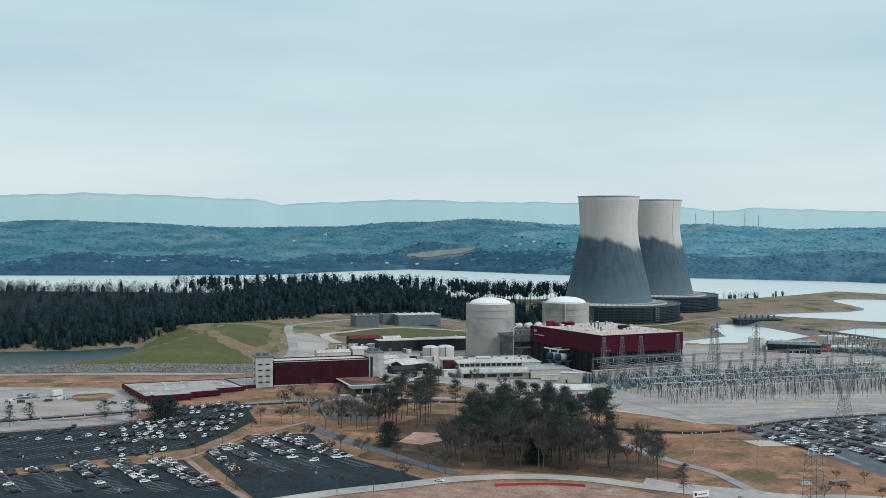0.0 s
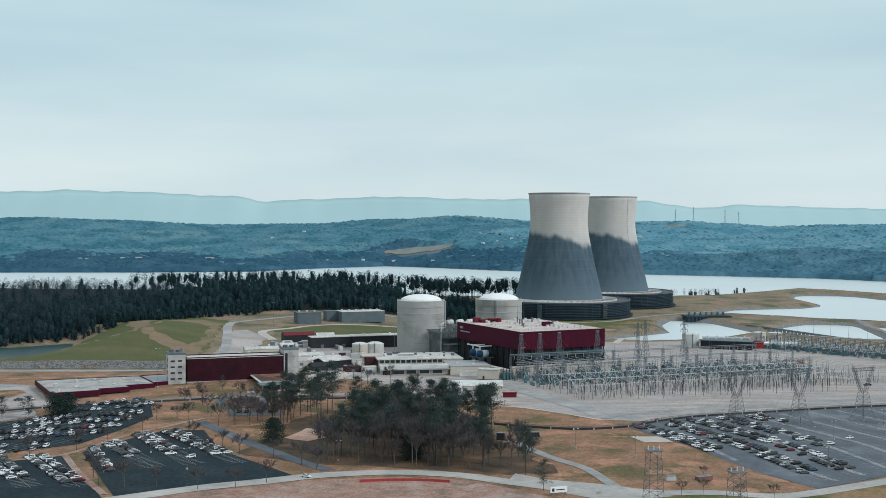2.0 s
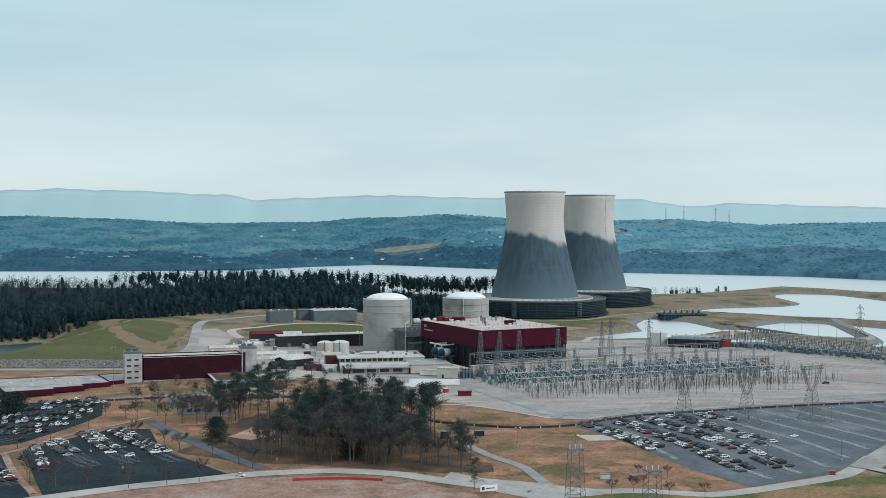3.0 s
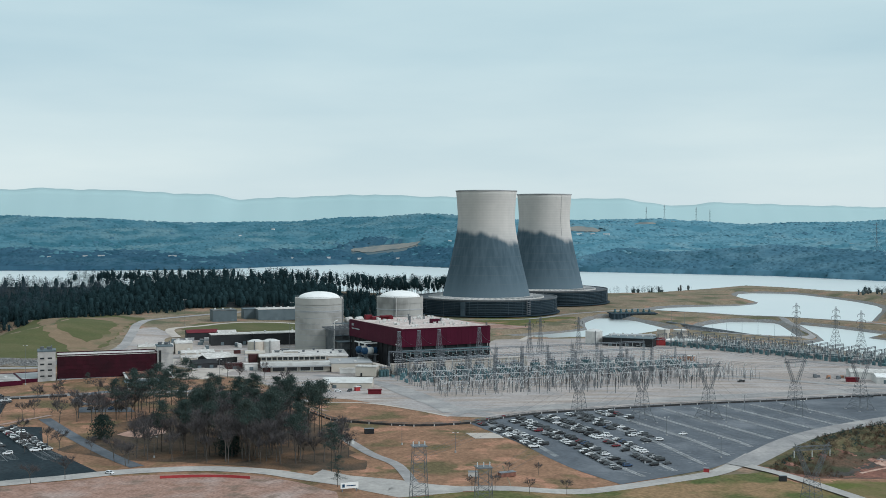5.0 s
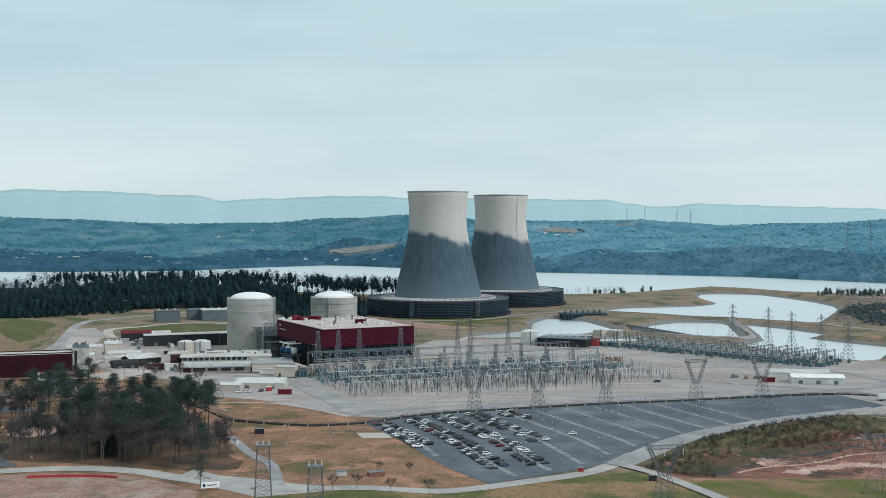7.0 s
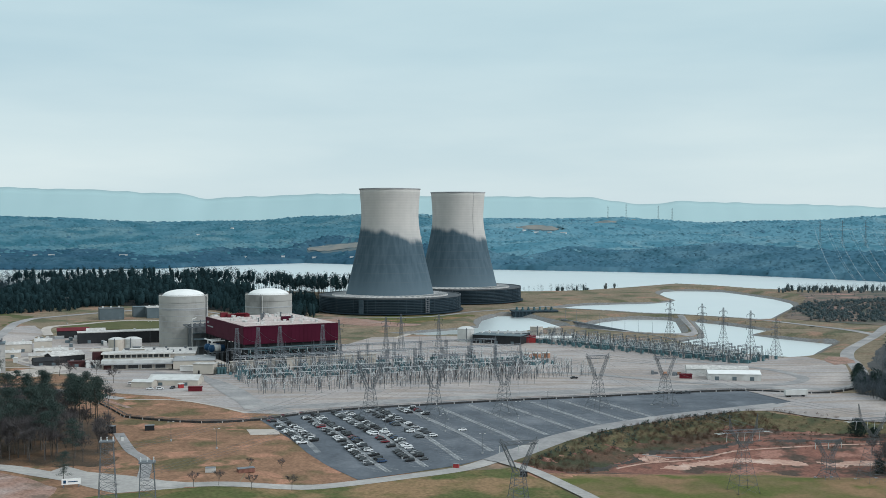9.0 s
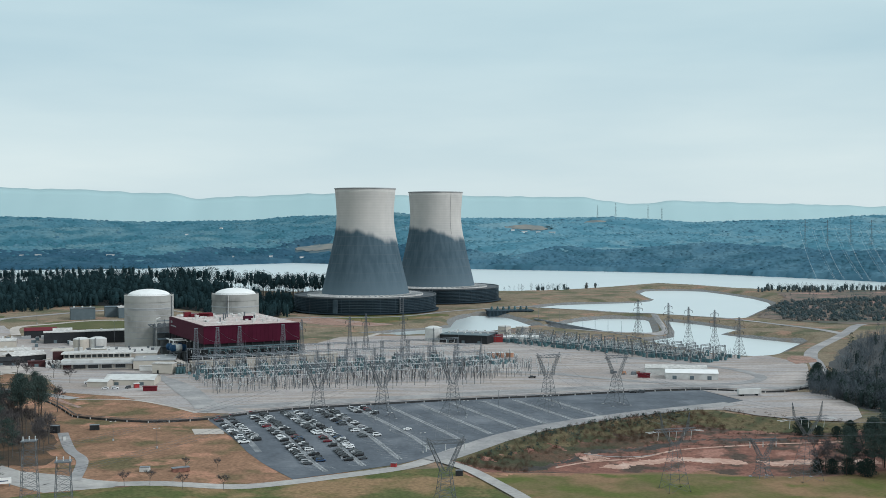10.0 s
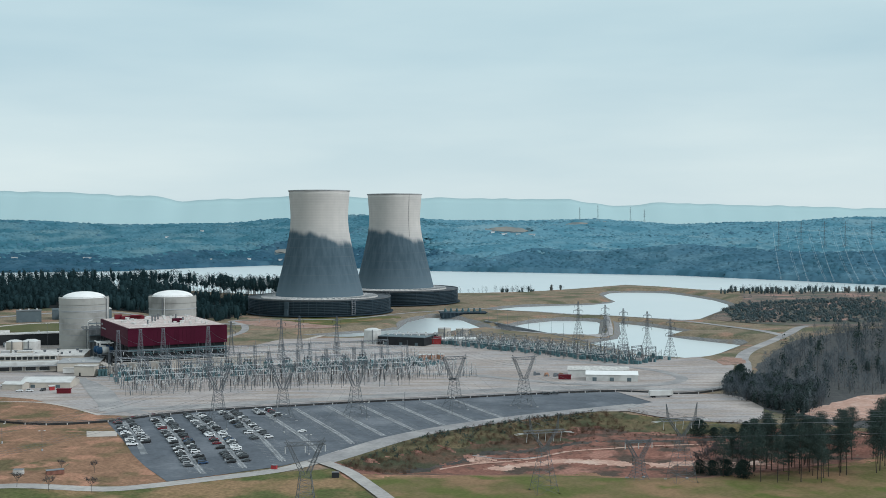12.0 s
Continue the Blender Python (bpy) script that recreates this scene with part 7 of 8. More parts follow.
def horned_tower(at, h=27.0, ang=0.0, half=4.2, arm=7.5, label="grey lattice transmission tower with a forked head"):
    o = thing("transmission_tower", label, "pylon", "forked transmission towers", (at[0], at[1], z_at(*at) - 0.2), ang)
    base = Shape()
    waist = h * 0.53
    lattice_leg(base, (0, 0, 0), (0, 0, waist * 0.4), half * 1.3, half * 0.75, 2, 0.17, 0.08)
    lattice_leg(base, (0, 0, waist * 0.4), (0, 0, waist), half * 0.75, 1.9, 4, 0.15, 0.07)
    part("tower_body", base, m_darksteel, o, "tapered lattice body")
    for s in (-1, 1):
        horn = Shape()
        lattice_leg(horn, (s * 1.1, 0, waist), (s * arm * 0.8, 0, h * 0.93), 0.8, 0.6, 6, 0.13, 0.065)
        part("fork_arm", horn, m_darksteel, o)
        tip = Shape().strut((s * arm * 0.78, 0, h * 0.9), (s * arm * 0.95, 0, h), 0.18).strut((s * arm * 0.6, 0, h * 0.93), (s * arm * 0.95, 0, h), 0.14)
        part("peak", tip, m_darksteel, o)
    bridge = Shape()
    for y in (-0.6, 0.6):
        for z in (h * 0.905, h * 0.955):
            bridge.strut((-arm, y, z), (arm, y, z), 0.13)
    for k in range(12):
        x0, x1 = -arm + arm * 2 * k / 12, -arm + arm * 2 * (k + 1) / 12
        for y in (-0.6, 0.6):
            bridge.strut((x0, y, h * (0.905 if k % 2 else 0.955)), (x1, y, h * (0.955 if k % 2 else 0.905)), 0.1)
    part("bridge", bridge, m_darksteel, o, "lattice cross beam")
    for x in (-arm * 0.97, 0, arm * 0.97):
        insulator(o, (x, 0, h * 0.9), 2.4, 0.2, m_whiteins)
    for x in (-half * 1.3, half * 1.3):
        for y in (-half * 1.3, half * 1.3):
            part("footing", Shape().cyl((x, y, -0.5), 0.7, 1.1, 10), m_concrete, o)
    return o


def mast_tower(at, h=32.0, ang=0.0, half=4.0, arms=((0.62, 4.2), (0.76, 4.8), (0.9, 3.8)), label="tall narrow lattice transmission tower with three cross arms", group="mast transmission towers"):
    o = thing("transmission_tower", label, "pylon", group, (at[0], at[1], z_at(*at) - 0.2), ang)
    body = Shape()
    lattice_leg(body, (0, 0, 0), (0, 0, h * 0.5), half, 1.1, 5, 0.18, 0.09)
    lattice_leg(body, (0, 0, h * 0.5), (0, 0, h), 1.1, 0.4, 8, 0.14, 0.075)
    part("tower_body", body, m_darksteel, o, "tapered lattice body")
    for f, w in arms:
        for s in (-1, 1):
            a = Shape()
            for y in (-0.6, 0.6):
                a.strut((0, y, h * f), (s * w, 0, h * f + 0.3), 0.15)
                a.strut((0, y, h * f + 1.6), (s * w, 0, h * f + 0.3), 0.12)
            part("cross_arm", a, m_darksteel, o)
        for s in (-1, 1):
            insulator(o, (s * w, 0, h * f + 0.2), 1.9, 0.18)
    return o


for p, h, a in (((224, 586), 30, 20), ((257, 588), 30, 20), ((294, 597), 30.5, 20), ((347, 617), 30.5, 20), ((386, 625), 29, 20)):
    horned_tower(p, h, a)
horned_tower((282, 410), 27, 12, 4.0)
horned_tower((414, 457), 17, 10, 2.8, 6.0)


def square_tower(at, h, ang, half, top):
    o = thing("transmission_tower", "weathered square lattice tower beside the road", "pylon", "near lattice towers", (at[0], at[1], z_at(*at) - 0.2), ang)
    body = Shape()
    lattice_leg(body, (0, 0, 0), (0, 0, h * 0.3), half, half * 0.8, 2, 0.15, 0.08)
    lattice_leg(body, (0, 0, h * 0.3), (0, 0, h), half * 0.8, top, 7, 0.13, 0.07)
    part("tower_body", body, m_darksteel, o, "square lattice body with crossed bracing")
    part("head_frame", Shape().box((0, 0, h), (top * 2.6, top * 2.2, 0.25)), m_darksteel, o)
    for x in (-top, 0, top):
        insulator(o, (x, 0, h + 1.7), 1.6, 0.22, m_whiteins)
    for x in (-half, half):
        for y in (-half, half):
            part("footing", Shape().cyl((x, y, -0.5), 0.6, 1.0, 8), m_concrete, o)
    return o


for p, h, a in (((139, 390), 27, 10), ((159, 360), 26, 10)):
    square_tower(p, h, a, 3.6, 2.0)


def portal_tower(at, h, ang, half=4.6, arm=8.5, label="weathered lattice line tower with a wide beam and two horns"):
    """A splayed lattice body, a wide cross beam, two leaning horns and long pale insulators."""
    o = thing("transmission_tower", label, "pylon", "near lattice towers", (at[0], at[1], z_at(*at) - 0.2), ang)
    body = Shape()
    lattice_leg(body, (0, 0, 0), (0, 0, h * 0.3), half, half * 0.72, 2, 0.13, 0.06)
    lattice_leg(body, (0, 0, h * 0.3), (0, 0, h * 0.72), half * 0.72, 1.3, 4, 0.11, 0.055)
    part("tower_body", body, m_darksteel, o, "splayed lattice body")
    for s in (-1, 1):
        leg = Shape()
        lattice_leg(leg, (s * 0.7, 0, h * 0.72), (s * arm * 0.62, 0, h), 0.55, 0.45, 4, 0.1, 0.05)
        part("fork_arm", leg, m_darksteel, o)
        horn = Shape()
        lattice_leg(horn, (s * arm * 0.62, 0, h), (s * arm * 0.72, 0, h + 6.0), 0.45, 0.08, 4, 0.08, 0.045)
        part("horn", horn, m_darksteel, o)
    beam = Shape()
    for y in (-0.6, 0.6):
        for z in (h - 1.1, h):
            beam.strut((-arm, y, z), (arm, y, z), 0.11)
        for k in range(14):
            x0, x1 = -arm + arm * k / 7, -arm + arm * (k + 1) / 7
            beam.strut((x0, y, h - 1.1 * (k % 2)), (x1, y, h - 1.1 * ((k + 1) % 2)), 0.06)
    part("beam", beam, m_steel, o, "pale lattice cross beam")
    for s in (-1, 1):
        for y in (-0.7, 0.7):
            part("insulator", Shape().strut((s * arm, y, h - 1.0), (s * (arm + 3.4), y * 1.6, h - 1.3), 0.15, 0.13, 6), m_whiteins, o, "pale strain insulator")
    for x in (-arm * 0.8, -arm * 0.25, arm * 0.1, arm * 0.5, arm * 0.85):
        part("insulator", Shape().strut((x, 0.3, h - 1.1), (x - 0.4, 0.2, h - 4.6), 0.12, 0.11, 6), m_whiteins, o, "hanging insulator string")
    for x in (-half, half):
        for y in (-half, half):
            part("footing", Shape().cyl((x, y, -0.5), 0.6, 1.0, 8), m_concrete, o)
    return o


portal_tower((372.5, 436), 24.5, 12)
portal_tower((430.5, 452), 26, 12, 4.8, 9.5)
for p, h in (((474, 985), 34), ((487, 928), 35), ((496, 898), 34), ((508, 866), 34), ((521, 846), 30)):
    mast_tower(p, h, 24)
# far pylons against the hills
for p, h in (((905, 3640), 42), ((965, 3650), 45), ((1080, 3700), 44), ((1130, 3720), 44)):
    mast_tower(p, h + 16, 40, 5.0, label="far hazy lattice pylon on the hill", group="hill pylons")
for x in (1111, 1158, 1207, 1251, 1307):
    mast_tower((x, 2350), 106 - z_at(x, 2350), 30, 5.5, ((0.68, 8), (0.8, 9), (0.92, 7)), label="tall river-crossing lattice pylon", group="river pylons")


def cables(name, ends, sag, r, material, label):
    """Hanging wires between pairs of places, each wire one strip."""
    s = Shape()
    for p, q in ends:
        p, q = Vector(p), Vector(q)
        side = (q - p).cross(Vector((0, 0, 1))).normalized() * r
        vs = []
        for k in range(11):
            c = p.lerp(q, k / 10) - Vector((0, 0, sag * 4 * k / 10 * (1 - k / 10)))
            vs += [tuple(c + side), tuple(c - side * 0.5 + Vector((0, 0, 0.8 * r))), tuple(c - side * 0.5 - Vector((0, 0, 0.8 * r)))]
        s.add(vs, [(3 * k + i, 3 * k + (i + 1) % 3, 3 * k + 3 + (i + 1) % 3, 3 * k + 3 + i) for k in range(10) for i in range(3)])
    return solid(name, s, material, label, "power line")


row = [(224, 586, 30), (257, 588, 30), (294, 597, 30.5), (347, 617, 30.5), (386, 625, 29)]
nears = [(139, 390, 26), (159, 360, 25), (282, 410, 25), (372.5, 436, 25), (430.5, 452, 26)]
fars = [(160, 775, 17), (200, 790, 17), (250, 805, 17), (300, 815, 17), (350, 830, 16)]
for (x, y, h), (nx_, ny_, nh), (fx, fy, fh) in zip(row, nears, fars):
    for o in (-7, 0, 7):
        c, s = math.cos(radians(20)) * o, math.sin(radians(20)) * o
        cables("power_line", [((x + c, y + s, h * 0.9 - 2.2), (nx_ + c * 0.6, ny_ + s * 0.6, nh - 2))], 3.0, 0.045, m_darksteel, "thin sagging overhead power line")
        cables("power_line", [((x + c, y + s, h * 0.9 - 2.2), (fx + c * 0.8, fy + s * 0.8, fh))], 3.0, 0.045, m_darksteel, "thin sagging overhead power line")
# pale bus metal stands in for the sun glint on these wires
for k, x in enumerate((1111, 1158, 1207, 1251, 1307)):
    for o, z in ((-8, 82), (8, 82), (-9, 92), (9, 92)):
        cables("power_line", [((x + o * 1.6, 2345, z), (x * 0.82 - 12 + o * 1.6, 1665, 14 + 3 * (k % 2)))], 9, 0.085, m_bus, "long sagging river-crossing power line")
for z, y in ((26, 452), (23, 458), (20, 448), (25, 470), (29, 440), (27, 436)):
    cables("power_line", [((424, y - 20, z), (760, y + 30, z + 2))], 3.0, 0.03, m_steel, "thin sagging overhead power line")

# ---- switchyard ----
Y_ANG, Y_O = 19.5, (160.0, 672.0)


def bus_post():
    o = solid("bus_support", Shape().strut((0, 0, -0.2), (0, 0, 3.6), 0.22, 0.18, 6), m_darksteel, "slim brown porcelain bus support on a steel post", "insulator post", "bus supports of the switchyard")
    prof = [(0.01, 3.6)]
    for k in range(5):
        prof += [(0.28, 3.6 + 0.8 * k), (0.28, 4.05 + 0.8 * k), (0.13, 4.1 + 0.8 * k), (0.13, 4.35 + 0.8 * k)]
    part("insulator", Shape().revolve(prof + [(0.3, 7.6), (0.3, 7.9), (0.01, 7.9)], 7), m_insul, o)
    return o


def breaker():
    o = thing("circuit_breaker", "blue-green oil circuit breaker with bushings", "switchgear", "breakers of the switchyard")
    part("tank", Shape().cyl((0, 0, 0.6), 1.3, 3.0, 14).cyl((0, 0, 3.6), 1.3, 0.6, 14, 0.5), m_teal, o)
    part("base", Shape().box((0, 0, -0.1), (3.0, 3.0, 0.7)), m_concrete, o)
    for s in (-1, 1):
        b = Shape().strut((s * 0.5, 0, 4.0), (s * 1.3, 0, 6.6), 0.3, 0.2, 8)
        part("bushing", b, m_whiteins, o, "pale bushing")
    return o


def transformer():
    o = thing("transformer", "large blue-grey power transformer with cooling fins", "transformer", "power transformers")
    part("tank", Shape().box((0, 0, 0.4), (6.0, 3.4, 4.2)).box((0, 0, 4.6), (6.3, 3.7, 0.3)), m_teal, o)
    for s in (-1, 1):
        for k in range(3):
            part("cooling_fin", Shape().box((-2.2 + 2.2 * k, s * 2.3, 0.9), (1.2, 1.1, 3.2)), m_teal, o)
    part("conservator", Shape().lying((-2, 1.0, 6.2), (2, 1.0, 6.2), 0.6, 10), m_steel, o)
    for k in range(3):
        part("bushing", Shape().strut((-2 + 2 * k, -0.6, 4.8), (-2.2 + 2.2 * k, -1.0, 8.2), 0.36, 0.2, 8), m_insul, o)
    part("base", Shape().box((0, 0, -0.2), (8, 6, 0.6)), m_concrete, o)
    return o


def gantry(w, h, label="pale steel lattice gantry of the switchyard", group="switchyard gantries", thick=1.0, small=False, metal=None):
    metal = metal or m_steel
    o = thing("gantry", label, "gantry", group)
    for s in (-1, 1):
        leg = Shape()
        lattice_leg(leg, (s * w / 2, 0, -0.2), (s * w / 2, 0, h), 0.75 * thick, 0.4 * thick, 6, 0.11, 0.05)
        part("column", leg, metal, o)
        if not small:
            part("spike", Shape().strut((s * w / 2, 0, h), (s * w / 2, 0, h + 4.0), 0.15, 0.04), metal, o)
    beam = Shape()
    for y in (-0.45, 0.45):
        for z in (h - 1.0, h):
            beam.strut((-w / 2, y, z), (w / 2, y, z), 0.15)
    n = int(w / 1.3)
    for k in range(n):
        for y in (-0.45, 0.45):
            beam.strut((-w / 2 + w * k / n, y, h - (k % 2)), (-w / 2 + w * (k + 1) / n, y, h - 1 + (k % 2)), 0.085)
    part("beam", beam, metal, o)
    for k in range(0 if small else 3):
        insulator(o, (-w / 3 + w / 3 * k, 0, h - 1.0), 2.2, 0.2, m_whiteins)
    return o


def stand(proto, places, ang, turn=0.0):
    for i, (x, y) in enumerate(places):
        m = pose(x, y, z_at(x, y) + 0.12, 0, 0, ang + turn)
        if i == len(places) - 1:
            proto.matrix_basis = m
        else:
            copy_thing(proto, m)


yr = random.Random(17)
posts = []
for bay in range(15):
    for ph in range(3):
        for r_ in range(-3, 7):
            u, v = 2 + 13.2 * bay + 3.9 * ph + (1.5 if bay % 3 == 2 else 0), 6 + 11.0 * r_ + (2.5 if ph == 1 else 0)
            if v > 4 - 0.2 * u and yr.random() < 0.8 and (bay < 13 or v > 24):
                posts.append(on_grid(Y_O, Y_ANG, u + yr.uniform(-0.3, 0.3), v + yr.uniform(-0.8, 0.8)))
stand(bus_post(), posts[::2], Y_ANG)
tall = [on_grid(Y_O, Y_ANG, yr.uniform(0, 168), yr.uniform(4, 110)) for _ in range(40)]
pole = thing("lightning_mast", "slender dark steel lightning mast", "mast", "lightning masts")
part("shaft", Shape().strut((0, 0, -0.2), (0, 0, 13), 0.2, 0.06, 6), m_darksteel, pole)
part("arm", Shape().strut((-1.0, 0, 9), (1.0, 0, 9), 0.08), m_darksteel, pole)
stand(pole, tall, Y_ANG)
g1 = [on_grid(Y_O, Y_ANG, 8 + 19.8 * k, v) for k in range(10) for v in (62, 104)] + [on_grid(Y_O, Y_ANG, 48 + 39.6 * k, 20) for k in range(4)]
stand(gantry(18.6, 16.5), g1, Y_ANG)
stand(breaker(), [on_grid(Y_O, Y_ANG, 3 + 5.0 * k + yr.uniform(-0.4, 0.4), v) for k in range(42) for v in (78, 88) if yr.random() < 0.42], Y_ANG)
stand(transformer(), [on_grid(Y_O, Y_ANG, -6 + 14.0 * k, 101 + (k % 2) * 3) for k in range(14)], Y_ANG)
tubes = []
for k in range(28):
    u = 3 + 6.9 * k
    tubes.append(((*on_grid(Y_O, Y_ANG, u, 64), 14.5), (*on_grid(Y_O, Y_ANG, u, 104), 14.5)))
    tubes.append(((*on_grid(Y_O, Y_ANG, u, 18), 9.0), (*on_grid(Y_O, Y_ANG, u, 62), 14.0)))
for v, z in ((8, 9.2), (32, 9.2), (33.5, 9.2), (57, 9.4), (58.5, 9.4), (76, 11.5), (97, 11.5), (99, 12.5)):
    for j in range(7):
        tubes.append(((*on_grid(Y_O, Y_ANG, 28 * j, v), z), (*on_grid(Y_O, Y_ANG, 28 * (j + 1), v), z)))
for p, q in tubes:
    solid("bus_bar", Shape().strut(p, q, 0.12, sides=5), m_bus, "pale aluminium bus bar", "bus bar", "bus bars")
# the rest of the closely set rods and switches, too many to pick apart
rods, caps, gear = Shape(), Shape(), Shape()
for _ in range(1250):
    u, v = yr.uniform(-2, 225), yr.uniform(2, 112)
    if v < 4 - 0.2 * u + max(0, u - 175) * 0.9:
        continue
    x, y = on_grid(Y_O, Y_ANG, u, v)
    z, h = z_at(x, y), yr.choice((3.2, 4.4, 6.5, 8.5)) * yr.uniform(0.85, 1.15)
    rods.strut((x, y, z - 0.2), (x, y, z + h), 0.19, 0.12, 4)
    caps.strut((x, y, z + h), (x, y, z + h + yr.uniform(0.6, 1.6)), 0.24, 0.16, 5)
    if yr.random() < 0.6:
        dx, dy = on_grid((0, 0), Y_ANG + yr.choice((0, 90)), yr.uniform(1.2, 2.2), 0)
        caps.strut((x, y, z + h * 0.75), (x + dx, y + dy, z + h), 0.18, 0.12, 4)
    if yr.random() < (0.6 if v > 66 else 0.0):
        gear.box((x + 0.8, y + 0.5, z + 0.1), (yr.uniform(1.0, 2.2), 1.2, yr.uniform(1.2, 2.6)), Y_ANG)
for _ in range(760):
    x, y = on_grid((352.0, 962.0), -49.0, yr.uniform(-6, 205), yr.choice((0, 4, 8, 16, 20, 24, 32, 38, 42)) + yr.uniform(-0.6, 0.6))
    z, h = z_at(x, y), yr.uniform(3.0, 6.5)
    rods.strut((x, y, z - 0.2), (x, y, z + h), 0.2, 0.14, 4)
    caps.strut((x, y, z + h), (x + yr.uniform(-0.8, 0.8), y + yr.uniform(-0.8, 0.8), z + h + 1.4), 0.32, 0.2, 5)
    if yr.random() < 0.4:
        gear.box((x, y, z), (yr.uniform(1.4, 3.0), 1.6, yr.uniform(1.6, 3.4)), -49.0)
solid("switchyard_rods", rods, m_darksteel, "slim dark steel posts crowding the switchyards", "insulator post", kind="stuff")
solid("switchyard_insulators", caps, m_whiteins, "small pale insulators on the switchyard posts", "insulator", kind="stuff")
solid("switchyard_cabinets", gear, m_teal, "blue-green switch cabinets among the posts", "switchgear", kind="stuff")
# second, lower yard of closely set frames
Z_ANG, Z_O = -49.0, (352.0, 962.0)
frames = [on_grid(Z_O, Z_ANG, 13.0 * k, v) for k in range(16) for v in (0, 16, 32)]
fr = gantry(12.0, 9.5, "low grey steel frame with pale insulators", "frames of the low yard", 0.7, True, m_darksteel)
stand(fr, frames, Z_ANG, 90)
low_posts = [on_grid(Z_O, Z_ANG, 4.5 + 9.0 * k, v) for k in range(20) for v in (24, 38)]
lp = solid("low_bus_support", Shape().strut((0, 0, -0.2), (0, 0, 2.6), 0.24, 0.2, 5), m_darksteel, "short pale porcelain bus support", "insulator post", "bus supports of the low yard")
part("insulator", Shape().strut((0, 0, 2.6), (0, 0, 5.2), 0.36, 0.28, 6), m_whiteins, lp)
stand(lp, low_posts, Z_ANG)
for v in (-12, -2, 4, 12, 20, 28):
    for j in range(4):
        p, q = on_grid(Z_O, Z_ANG, 48 * j, v), on_grid(Z_O, Z_ANG, 48 * (j + 1), v)
        solid("bus_bar", Shape().strut((*p, 6.8), (*q, 6.8), 0.16, sides=5), m_bus, "pale aluminium bus bar", "bus bar", "bus bars")
bc = [on_grid(Z_O, Z_ANG, 8 + 13 * k, v) for k in range(15) for v in (8, 42)]
stand(breaker(), bc, Z_ANG)
# tall gantry towers before the turbine hall
for u in (-10, 4.7, 20, 51):
    p = on_grid(T_O, T_ANG, u, -18)
    o = thing("line_tower", "slim steel lattice tower before the turbine hall", "lattice tower", "towers before the hall", (p[0], p[1], 1.0), T_ANG)
    s = Shape()
    lattice_leg(s, (0, 0, 0), (0, 0, 30), 2.6, 0.7, 10, 0.16, 0.075)
    part("lattice", s, m_steel, o)
    part("head", Shape().box((0, 0, 30), (2.2, 1.2, 0.4)), m_steel, o)
    cables("power_line", [((*on_grid(T_O, T_ANG, u, -18), 30.0), (*on_grid(T_O, T_ANG, u + 18, -0.5), 20.0))], 1.5, 0.09, m_steel, "short sagging line to the hall")
for u, v in ((130, 160), (150, 182), (176, 168), (90, 150)):
    p = on_grid(Y_O, Y_ANG, u, v)
    mast_tower(p, 30, 20, 2.6, ((0.75, 3.0), (0.88, 3.4)), label="slender lattice line tower in the yard", group="yard line towers")
# trestle across the pond
tr = thing("pipe_trestle", "long low pipe trestle with lamp masts across the pond", "trestle", "", (443, 1090, -4), -72.0)
for y_ in (-1.6, 1.6):
    part("pipe", Shape().strut((-108, y_, 4.2), (108, y_, 4.2), 0.75, sides=8), m_darksteel, tr, "dark steel pipe")
part("walkway", Shape().box((0, 0, 4.9), (216, 1.4, 0.25)), m_steel, tr)
for k in range(36):
    part("post", Shape().box((-105 + 6 * k, 0, -4), (0.35, 3.6, 8)), m_darksteel, tr)
for k in range(9):
    part("lamp_mast", Shape().strut((-100 + 25 * k, 0, 4.5), (-100 + 25 * k, 0, 17), 0.2, 0.1, 6), m_steel, tr)


# ---- barriers, lamps, signs ----
def barrier(pts, label, group, h=1.35, step=9.0):
    line = smooth_line(pts, step)
    o = thing("vehicle_barrier", label, "barrier", group)
    for i, (a, b) in enumerate(zip(line, line[1:])):
        za, zb = z_at(a.x, a.y), z_at(b.x, b.y)
        mid = (a + b) / 2
        ang = math.degrees(math.atan2(b.y - a.y, b.x - a.x))
        L_ = (b - a).length
        part("panel", Shape().box((0, 0, 0), (L_ - 0.1, 0.34, h * 0.8), 0, (1, 0.7)), m_barrier, o).matrix_basis = pose(mid.x, mid.y, (za + zb) / 2, 0, 0, ang)
        part("rail", Shape().box((0, 1.9, h * 0.6), (L_, 0.14, 0.22)).box((0, 1.9, h * 1.0), (L_, 0.14, 0.2)).box((0, 1.9, -0.2), (0.2, 0.2, h + 0.3)), m_darksteel, o).matrix_basis = pose(mid.x, mid.y, (za + zb) / 2, 0, 0, ang)
        part("block", Shape().box((0, -0.2, 0), (0.55, 0.5, h * 0.75), 0, (0.8, 0.7)), m_pale, o, "small pale concrete block").matrix_basis = pose(a.x, a.y, za, 0, 0, ang)
    return o


barrier([(96, 598), (107, 591), (139, 579), (168, 586), (186, 601), (208, 615), (250, 629), (300, 644), (349, 655), (407, 671), (447, 677), (482, 664), (505, 674), (522, 690)], "black vehicle barrier with pale concrete blocks", "perimeter barriers")
barrier([(-245, 596), (-213, 612), (-165, 636), (-130, 652), (-85, 662), (-60, 668)], "dark perimeter barrier along the lane", "perimeter barriers", 1.2)
barrier([(-10, 668), (30, 676), (66, 650), (96, 598)], "dark perimeter barrier behind the grove", "perimeter barriers", 1.2)


